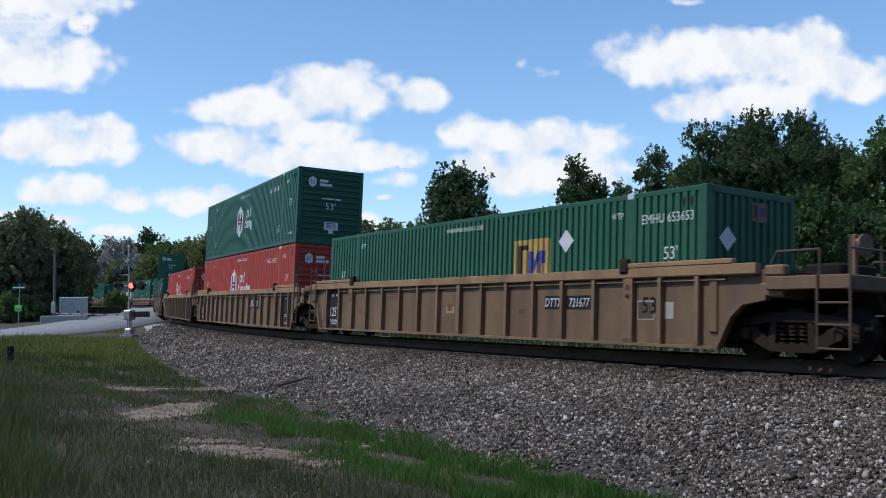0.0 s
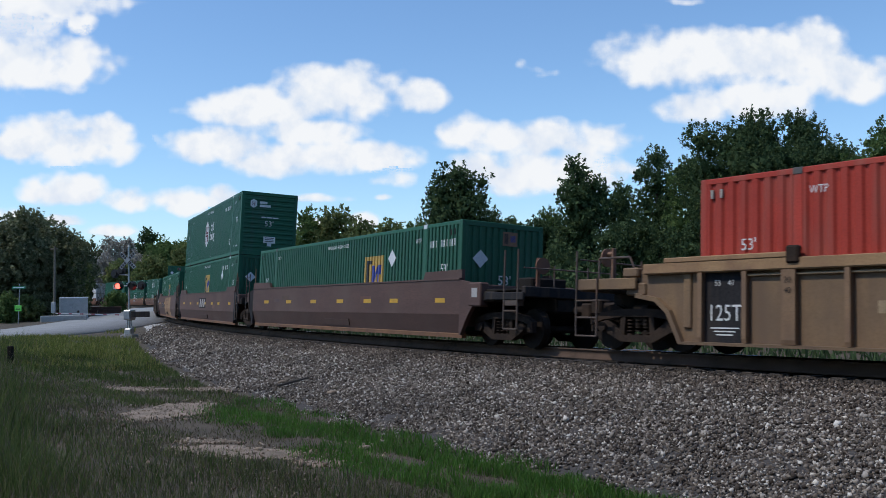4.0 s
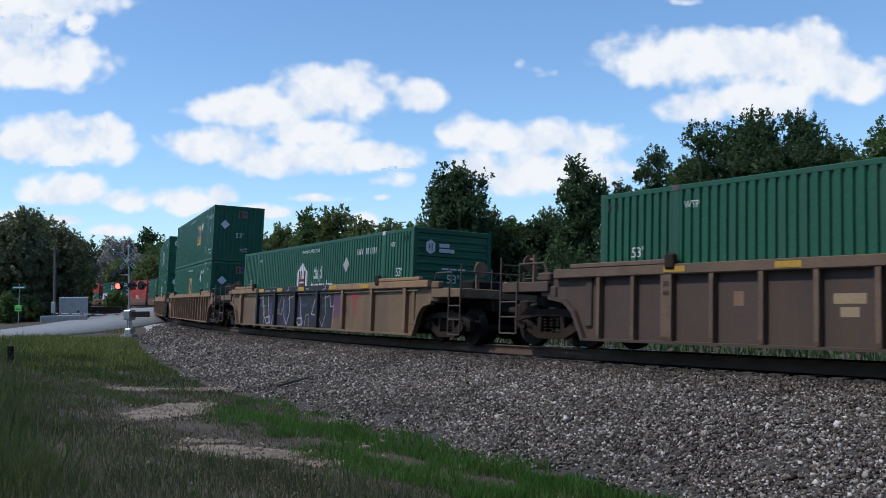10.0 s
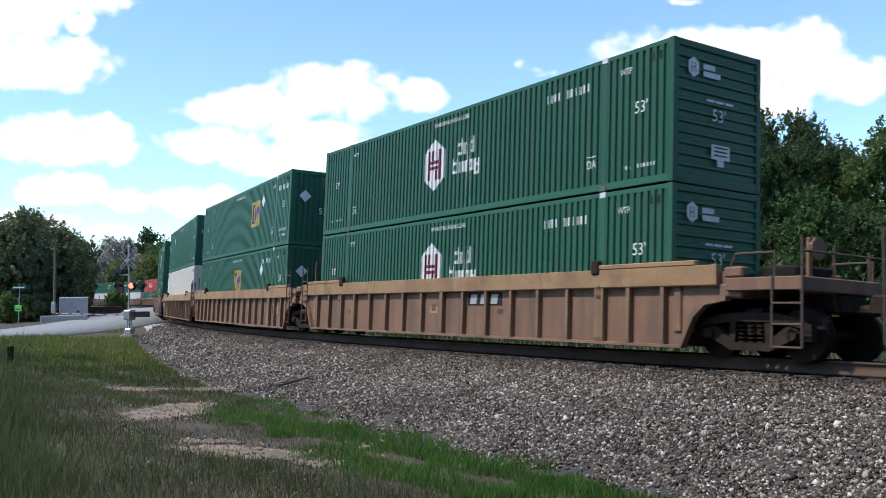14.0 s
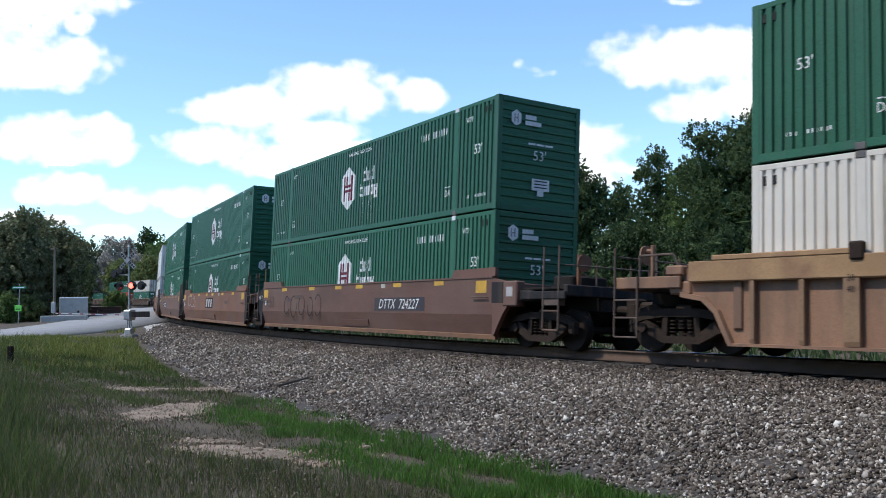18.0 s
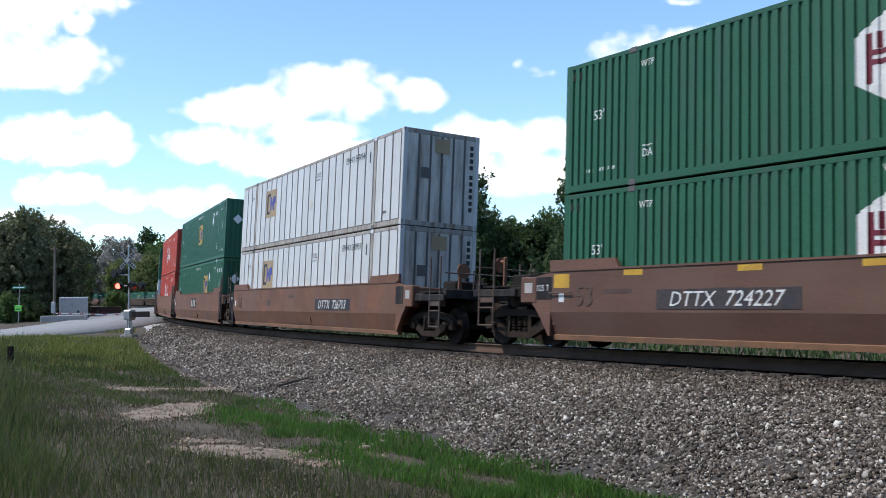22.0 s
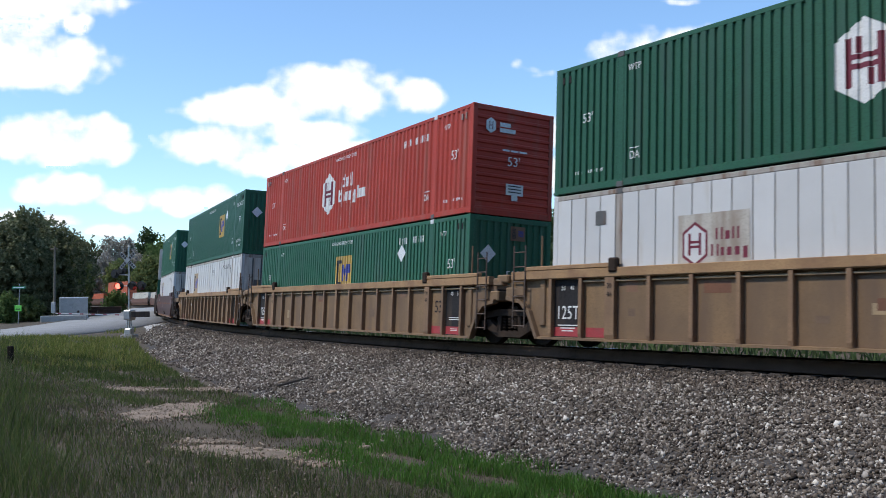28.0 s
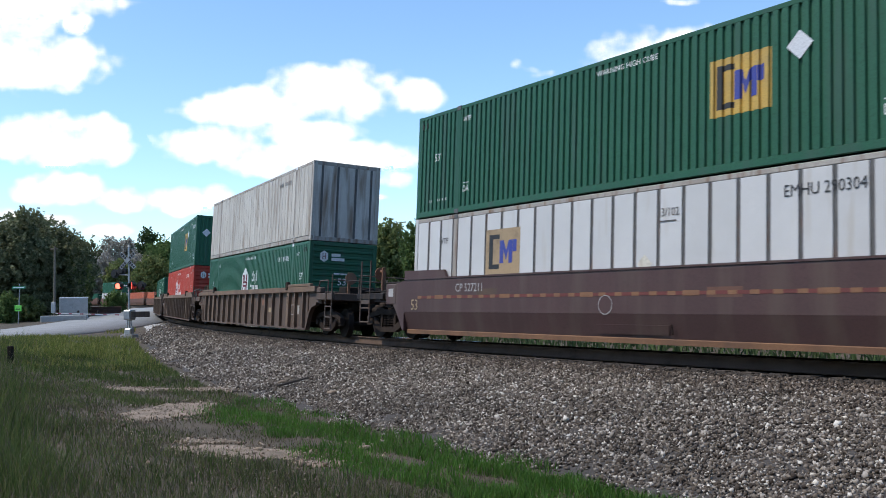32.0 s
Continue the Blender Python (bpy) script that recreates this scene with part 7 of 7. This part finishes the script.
TREE_LABEL = {"tree": "broadleaf tree with a dense dark green crown", "pine": "young pine with a soft green crown", "shrub": "rounded green shrub at the wood's edge", "bare": "half-bare tree with grey twigs"}


def tree(x, y, h, r, material, seed, kind="tree", low=0.28, size=0.3, per=9.0, tall=1.0, label=""):
    """Tapered trunk, limbs and a crown of lobes that narrows towards its top."""
    rng = np.random.default_rng(seed)
    base = thing(kind if kind != "bare" else "tree", label or TREE_LABEL[kind], "tree" if kind != "shrub" else "shrub", "trees", pose(x, y, gz(x, y), 0, 0, rng.uniform(0, 360)))
    bm = bmesh.new()
    top = h * 0.82
    pts = [Vector((0, 0, -0.3))]
    for k in range(1, 5):
        pts.append(Vector((rng.normal(0, 0.02 * h), rng.normal(0, 0.02 * h), top * k / 4)))
    tr = 0.022 * h
    for k in range(4):
        rod(bm, pts[k], pts[k + 1], tr * (1 - k * 0.22), tr * (1 - (k + 1) * 0.22), 8)
    part("trunk", bm, M_BARK, base)
    lobes = []
    n = 20 if kind != "shrub" else 9
    for k in range(n):
        f = (k + 0.5) / n
        z = h * (low + (0.93 - low) * f)
        wide = r * (0.72 + 0.5 * f if f < 0.45 else 0.95 * math.cos((f - 0.45) * 2.1) ** 0.8) * (1 - 0.12 * f * tall)
        a_ = k * 2.4 + rng.uniform(-0.5, 0.5)
        q = wide * rng.uniform(0.3, 0.62)
        lobes.append((math.cos(a_) * q, math.sin(a_) * q, z, max(0.45, wide * rng.uniform(0.42, 0.62))))
    lobes.append((rng.normal(0, 0.1 * r), rng.normal(0, 0.1 * r), h * 0.92, r * 0.26))
    for k in range(5):
        a_ = rng.uniform(0, 6.28)
        q = r * rng.uniform(0.3, 0.75)
        lobes.append((math.cos(a_) * q, math.sin(a_) * q, h * rng.uniform(0.68, 0.88), r * rng.uniform(0.16, 0.26)))
    for k in range(0, n, 3):
        lx_, ly_, lz_, _ = lobes[k]
        part("limb", rod(bmesh.new(), (0, 0, max(0.3, lz_ - r * 0.5)), (lx_ * 0.9, ly_ * 0.9, lz_), tr * 0.4, tr * 0.12, 6), M_BARK, base)
    v, f = leaf_cloud(rng, lobes, per, size)
    mesh_np("crown", v, f, material, base)
    return base


def ray_xy(px_, depth):
    """Plan position at a bearing given as picture column."""
    return (px_ - 784) / 1581.0 * depth, depth


def grove(rows):
    for col, depth, h, r, mat_, seed, kw in rows:
        x, y = ray_xy(col, depth)
        tree(x, y, h, r, mat_, seed, **kw)


S_ = dict(size=0.24, per=16.0)
D_ = dict(size=0.42, per=5.0)
grove((
    # behind the track, by the bank
    (1330, 56, 12.3, 5.2, M_LEAF_DARK, 1, dict(size=0.14, per=42.0, low=0.08)),
    (1432, 60, 13.6, 3.6, M_LEAF_DARK, 2, dict(size=0.14, per=42.0, low=0.12)),
    (1240, 62, 10.8, 3.2, M_LEAF, 3, dict(size=0.14, per=36.0, low=0.1)),
    (1165, 66, 12.3, 2.6, M_LEAF_DARK, 4, dict(size=0.14, per=36.0, low=0.15)),
    (1505, 58, 10.5, 3.2, M_LEAF_DARK, 5, dict(size=0.14, per=36.0, low=0.1)),
    (1580, 54, 11.6, 3.4, M_LEAF, 6, dict(size=0.14, per=36.0, low=0.1)),
    (1440, 40, 5.9, 1.75, M_PINE, 7, dict(size=0.13, per=45.0, kind="pine", low=0.12, tall=0.8)),
    (1030, 80, 13.6, 3.3, M_LEAF_DARK, 8, S_), (1100, 84, 11.6, 2.4, M_LEAF_DARK, 9, S_), (975, 92, 10.0, 2.6, M_LEAF, 10, S_), (872, 86, 9.4, 3.0, M_LEAF_DARK, 32, S_), (912, 90, 8.6, 3.2, M_LEAF, 33, S_), (948, 88, 8.4, 3.0, M_LEAF_DARK, 34, S_), (850, 100, 9.0, 3.4, M_LEAF, 35, S_),
    (808, 82, 13.4, 3.9, M_LEAF_DARK, 12, S_), (745, 96, 9.5, 2.6, M_LEAF, 13, S_),
    (1120, 60, 6.0, 3.0, M_LEAF_DARK, 14, dict(size=0.18, per=24.0, kind="shrub", low=0.1)),
    (1220, 54, 5.0, 2.6, M_LEAF_DARK, 15, dict(size=0.14, per=34.0, kind="shrub", low=0.1)),
    (1290, 50, 4.6, 2.4, M_LEAF_DARK, 16, dict(size=0.14, per=34.0, kind="shrub", low=0.1)),
    (1380, 50, 5.2, 2.6, M_LEAF_DARK, 17, dict(size=0.14, per=34.0, kind="shrub", low=0.1)),
    (1520, 46, 5.2, 2.5, M_LEAF_DARK, 18, dict(size=0.14, per=34.0, kind="shrub", low=0.1)),
    (900, 88, 6.2, 3.2, M_LEAF_DARK, 19, dict(size=0.22, per=18.0, kind="shrub", low=0.1)),
    (1010, 84, 6.2, 3.2, M_LEAF_DARK, 20, dict(size=0.22, per=18.0, kind="shrub", low=0.1)),
    (1660, 56, 12.4, 3.8, M_LEAF_DARK, 80, dict(size=0.18, per=20.0, low=0.08)), (1480, 66, 12.0, 3.6, M_LEAF_DARK, 81, dict(size=0.18, per=20.0, low=0.08)),
    # along the curve beyond, mostly in the lighter leaf that paints in haze
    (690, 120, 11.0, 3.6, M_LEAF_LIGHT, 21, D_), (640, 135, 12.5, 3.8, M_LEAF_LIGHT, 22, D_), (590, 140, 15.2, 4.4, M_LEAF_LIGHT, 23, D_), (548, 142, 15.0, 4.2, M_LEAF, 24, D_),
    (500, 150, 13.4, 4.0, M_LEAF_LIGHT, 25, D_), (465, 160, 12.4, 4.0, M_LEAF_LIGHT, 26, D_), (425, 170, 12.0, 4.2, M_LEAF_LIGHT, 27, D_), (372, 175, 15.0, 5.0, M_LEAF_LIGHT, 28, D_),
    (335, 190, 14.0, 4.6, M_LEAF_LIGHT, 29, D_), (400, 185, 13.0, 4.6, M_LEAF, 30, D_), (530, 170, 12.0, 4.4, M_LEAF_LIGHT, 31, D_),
    # dark trees over the road
    (40, 88, 10.6, 4.2, M_LEAF_DULL, 41, dict(size=0.27, per=16.0, low=0.08)), (88, 92, 9.6, 4.2, M_LEAF_DULL, 42, dict(size=0.27, per=16.0, low=0.06)),
    (126, 100, 9.4, 2.7, M_LEAF_DULL, 43, dict(size=0.27, per=16.0, low=0.05)), (-8, 86, 9.2, 4.4, M_LEAF_DULL, 44, dict(size=0.27, per=16.0, low=0.06)),
    (15, 98, 11.2, 4.0, M_LEAF_DULL, 45, dict(size=0.27, per=15.0, low=0.06)), (70, 100, 11.6, 4.0, M_LEAF_DULL, 46, dict(size=0.27, per=15.0, low=0.06)),
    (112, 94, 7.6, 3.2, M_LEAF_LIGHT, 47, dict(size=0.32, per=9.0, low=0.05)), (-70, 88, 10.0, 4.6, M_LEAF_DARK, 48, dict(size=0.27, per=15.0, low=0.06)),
    (142, 104, 8.6, 2.2, M_LEAF_DULL, 49, dict(size=0.27, per=16.0, low=0.04)), (200, 112, 2.2, 1.5, M_LEAF, 50, dict(size=0.2, per=18.0, kind="shrub", low=0.1)), (212, 116, 1.9, 1.2, M_LEAF, 51, dict(size=0.2, per=18.0, kind="shrub", low=0.1)),
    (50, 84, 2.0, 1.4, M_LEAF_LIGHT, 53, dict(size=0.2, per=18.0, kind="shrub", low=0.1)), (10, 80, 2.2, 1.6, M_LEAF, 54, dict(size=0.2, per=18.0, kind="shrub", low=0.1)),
    # wood beyond the crossing
    (196, 290, 23.0, 5.5, M_TWIG, 61, dict(size=0.4, per=2.6, kind="bare")), (228, 300, 22.0, 6.0, M_TWIG, 62, dict(size=0.6, per=2.0, kind="bare")),
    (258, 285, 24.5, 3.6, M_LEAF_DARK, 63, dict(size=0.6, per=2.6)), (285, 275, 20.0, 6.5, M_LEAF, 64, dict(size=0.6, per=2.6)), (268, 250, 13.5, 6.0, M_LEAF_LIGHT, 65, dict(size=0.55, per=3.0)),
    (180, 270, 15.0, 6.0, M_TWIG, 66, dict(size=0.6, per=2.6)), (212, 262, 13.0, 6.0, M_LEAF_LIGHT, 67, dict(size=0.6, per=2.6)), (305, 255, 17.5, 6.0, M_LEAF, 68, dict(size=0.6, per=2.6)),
    (240, 268, 14.0, 6.0, M_TWIG, 69, dict(size=0.6, per=2.6)), (330, 262, 18.0, 6.0, M_LEAF, 70, dict(size=0.6, per=2.6)),
))


def far_woods():
    """The closed edge of the woods behind everything."""
    rng = np.random.default_rng(77)
    lobes = []
    for az in np.arange(-75, 76, 0.42):
        a_ = radians(az)
        for rr, hh in ((330, 11), (350, 15)):
            d = rr + rng.uniform(-14, 14)
            h = hh * rng.uniform(0.6, 1.1) * (1.0 if az < 0 else 0.8)
            lobes.append((math.sin(a_) * d, math.cos(a_) * d, h * 0.55, h * 0.5))
    v, f = leaf_cloud(rng, lobes, 0.3, 1.3, 1.15)
    tagged(mesh_np("far_woods", v, f, M_LEAF), "dark green woods along the horizon", "woods", "", "stuff")
    # added wood out of view behind the camera, blocks low sky light
    lobes = []
    for az in np.arange(84, 277, 2.2):
        a_ = radians(az)
        for rr, hh in ((42, 13), (47, 16)) if az < 115 or az > 235 else ((27, 16), (31, 19)):
            d = rr + rng.uniform(-3, 3)
            h = hh * rng.uniform(0.8, 1.15)
            for q in (0.25, 0.55, 0.8):
                lobes.append((math.sin(a_) * d, math.cos(a_) * d, h * q, h * 0.22))
    x = np.array([q[0] for q in lobes])
    y = np.array([q[1] for q in lobes])
    s, d = line_coords(x, y)
    lobes = [q for q, far in zip(lobes, np.abs(d) > 7) if far]
    v, f = leaf_cloud(rng, lobes, 0.5, 1.0, 1.1)
    tagged(mesh_np("meadow_wood", v, f, M_LEAF), "added dark green wood out of view that blocks low sky light", "woods", "", "stuff")
    # undergrowth between the trees behind the track
    lobes = []
    for s in np.arange(-150, 30, 1.1):
        x, y, h = line_at(s)
        d = -rng.uniform(24, 34)
        lobes.append((x + math.sin(h) * d, y - math.cos(h) * d, rng.uniform(0.6, 1.4), rng.uniform(1.2, 2.2)))
        d = -rng.uniform(30, 40)
        lobes.append((x + math.sin(h) * d, y - math.cos(h) * d, rng.uniform(2.4, 4.2), rng.uniform(1.5, 2.4)))
    v, f = leaf_cloud(rng, lobes, 4.5, 0.3)
    tagged(mesh_np("undergrowth", v, f, M_LEAF_DARK), "tangled dark undergrowth below the trees", "undergrowth", "", "stuff")


far_woods()


# ---- clouds ----
def cloud_paint():
    m = bpy.data.materials.new("self_lit_cloud")
    m.use_nodes = True
    n, l = m.node_tree.nodes, m.node_tree.links
    n.remove(n["Principled BSDF"])
    at = n.new("ShaderNodeAttribute")
    at.attribute_name = "cloud_mass"
    tc = n.new("ShaderNodeTexCoord")
    t = n.new("ShaderNodeTexNoise")
    t.inputs["Scale"].default_value, t.inputs["Detail"].default_value, t.inputs["Roughness"].default_value = 0.008, 6.0, 0.55
    l.new(tc.outputs["Object"], t.inputs["Vector"])
    ad = n.new("ShaderNodeMath")
    ad.operation = "MULTIPLY_ADD"
    l.new(t.outputs["Fac"], ad.inputs[0])
    ad.inputs[1].default_value = 1.1
    l.new(at.outputs["Fac"], ad.inputs[2])
    al = n.new("ShaderNodeMapRange")
    al.interpolation_type = "SMOOTHSTEP"
    al.inputs[1].default_value, al.inputs[2].default_value = 0.42, 1.2
    l.new(ad.outputs[0], al.inputs[0])
    # the cloud glows by itself; ramp paints its lit white and grey-blue shade
    em = n.new("ShaderNodeEmission")
    rp = n.new("ShaderNodeValToRGB")
    rp.color_ramp.elements[0].position, rp.color_ramp.elements[0].color = 0.3, (0.70, 0.78, 0.90, 1)
    rp.color_ramp.elements[1].position, rp.color_ramp.elements[1].color = 0.56, (1.0, 0.99, 0.97, 1)
    l.new(t.outputs["Fac"], rp.inputs[0])
    l.new(rp.outputs[0], em.inputs["Color"])
    em.inputs["Strength"].default_value = 1.3
    tr = n.new("ShaderNodeBsdfTransparent")
    ms = n.new("ShaderNodeMixShader")
    l.new(al.outputs[0], ms.inputs[0])
    l.new(tr.outputs[0], ms.inputs[1])
    l.new(em.outputs[0], ms.inputs[2])
    l.new(ms.outputs[0], n["Material Output"].inputs["Surface"])
    return m


M_CLOUD = cloud_paint()
CLOUD_FAR = 2600.0


def cloud(lobes, seed, strength=1.0):
    """A fair-weather cloud: a thin bank far off, lobes as column, row, width, height in the view's own grid."""
    pad = 26
    x0 = min(c - w / 2 for c, r, w, h in lobes) - pad
    x1 = max(c + w / 2 for c, r, w, h in lobes) + pad
    y0 = min(r - h / 2 for c, r, w, h in lobes) - pad
    y1 = max(r + h / 2 for c, r, w, h in lobes) + pad
    k = CLOUD_FAR / 1581.0
    cx, cy = (x0 + x1) / 2, (y0 + y1) / 2
    gx, gy = np.meshgrid(np.arange(x0, x1 + 4, 4.0), np.arange(y0, y1 + 4, 4.0))
    dens = np.full(gx.shape, -1.0)
    for c, r, w, h in lobes:
        v = 1 - ((gx - c) / (w / 2)) ** 2 - np.where(gy > r, ((gy - r) / (h * 0.42)) ** 2, ((gy - r) / (h * 0.55)) ** 2)
        dens = np.maximum(dens, v)
    puff = np.zeros(gx.shape)
    for a_, f in ((0.34, 70.0), (0.22, 32.0), (0.13, 15.0)):
        puff += a_ * np.array([noise.noise((u / f + seed * 7.1, w / (f * 0.8), seed)) for u, w in zip(gx.ravel(), gy.ravel())]).reshape(gx.shape)
    dens = np.clip(dens * 0.8 + 0.05 + puff * 1.35, -1, 1) - (1 - strength) * 1.1
    ny, nx = gx.shape
    v = np.column_stack([(gx.ravel() - cx) * k, -(gy.ravel() - cy) * k, np.zeros(gx.size)])
    i, j = np.meshgrid(np.arange(nx - 1), np.arange(ny - 1))
    a_ = (j * nx + i).ravel()
    f = np.stack([a_, a_ + nx, a_ + nx + 1, a_ + 1], 1)
    alive = dens.ravel()[f].max(axis=1) > -0.35
    f = f[alive]
    used = np.unique(f)
    remap = np.zeros(gx.size, int)
    remap[used] = np.arange(len(used))
    ob = mesh_np("cloud", v[used], remap[f], M_CLOUD)
    at = ob.data.attributes.new("cloud_mass", "FLOAT", "POINT")
    at.data.foreach_set("value", dens.ravel()[used].astype(np.float32))
    ob.matrix_basis = VIEW @ Matrix.Translation(((cx - 784) * k, (441 - cy) * k, -CLOUD_FAR))
    tagged(ob, "white fair-weather cumulus cloud in the blue sky", "cloud", "", "structure")
    DRIFTERS.append((ob, (-16.0, 0.0, 0.0)))


cloud(((100, 5, 300, 70), (30, 40, 160, 80), (150, 42, 60, 50)), 1)
cloud(((70, 118, 280, 110), (20, 110, 160, 120), (-40, 100, 200, 140)), 2)
cloud(((110, 256, 280, 96), (190, 240, 110, 70), (30, 262, 140, 60)), 3)
cloud(((115, 340, 190, 64), (235, 356, 140, 50), (330, 360, 180, 56), (390, 352, 80, 50)), 4, 0.95)
cloud(((470, 195, 280, 80), (600, 170, 250, 110), (560, 140, 120, 60), (740, 178, 120, 66), (400, 262, 230, 76), (540, 285, 360, 70), (660, 282, 180, 60), (540, 235, 200, 60)), 5)
cloud(((825, 232, 100, 66), (960, 250, 330, 72), (1060, 245, 130, 50), (960, 310, 330, 100), (840, 300, 120, 60)), 6, 0.95)
cloud(((1290, 110, 470, 130), (1420, 90, 200, 100), (1490, 140, 190, 110), (1180, 118, 260, 90), (1230, 195, 160, 60), (1340, 180, 260, 80)), 7)
cloud(((975, 132, 90, 30), (925, 118, 50, 44), (950, 125, 70, 24)), 8, 0.3)
cloud(((1215, 4, 110, 22),), 9, 0.55)
cloud(((575, 352, 140, 22), (680, 350, 46, 16)), 10, 0.8)
cloud(((455, 378, 160, 36), (640, 392, 90, 40), (570, 400, 120, 30)), 11, 0.85)
cloud(((20, 384, 80, 34), (120, 392, 90, 24), (195, 410, 110, 30)), 12, 0.85)
cloud(((700, 320, 120, 40), (1110, 300, 120, 40)), 13, 0.6)
HALF_FLASH, FLASH_AT = 0.7435, 1.4685


def flashing():
    """The two lamps take turns."""
    for lens, x, y, z, first in SHUTTERS:
        rows = []
        k = 0
        t = FLASH_AT - 4 * HALF_FLASH
        states = []
        while t < 32.5:
            states.append((t, first if k % 2 == 0 else not first))
            t += HALF_FLASH
            k += 1
        rows = []
        turn = 0.0
        prev = None
        for t, lit in states:
            goal = 0.0 if lit else 180.0
            if prev is None:
                prev = goal
            if t <= 0:
                prev = goal
                continue
            if not rows:
                rows.append((0.0, prev))
            if goal != prev:
                up = 1 if goal > prev else -1
                rows += [(t - 0.05, prev), (t - 0.0167, prev + up * 60), (t + 0.0167, prev + up * 120), (t + 0.05, goal)]
                prev = goal
        rows = [q for q in rows if q[0] <= 32.0]
        rows.append((32.0, rows[-1][1]))
        seen = {}
        for t, a_ in rows:
            seen[frame(t)] = (t, a_)
        walk(lens, [(t, pose(x, y, z, 0, 0, a_)) for t, a_ in sorted(seen.values())])


# tiny print too small to pick apart
for ob_ in list(bpy.data.objects):
    if ob_.name.split(".")[0] in ("small_print", "number_print", "board_print", "notice_print", "front_wordmark", "lettering", "turquoise_blend", "violet_blend"):
        tagged(ob_, "", "", "", "stuff")


motions()
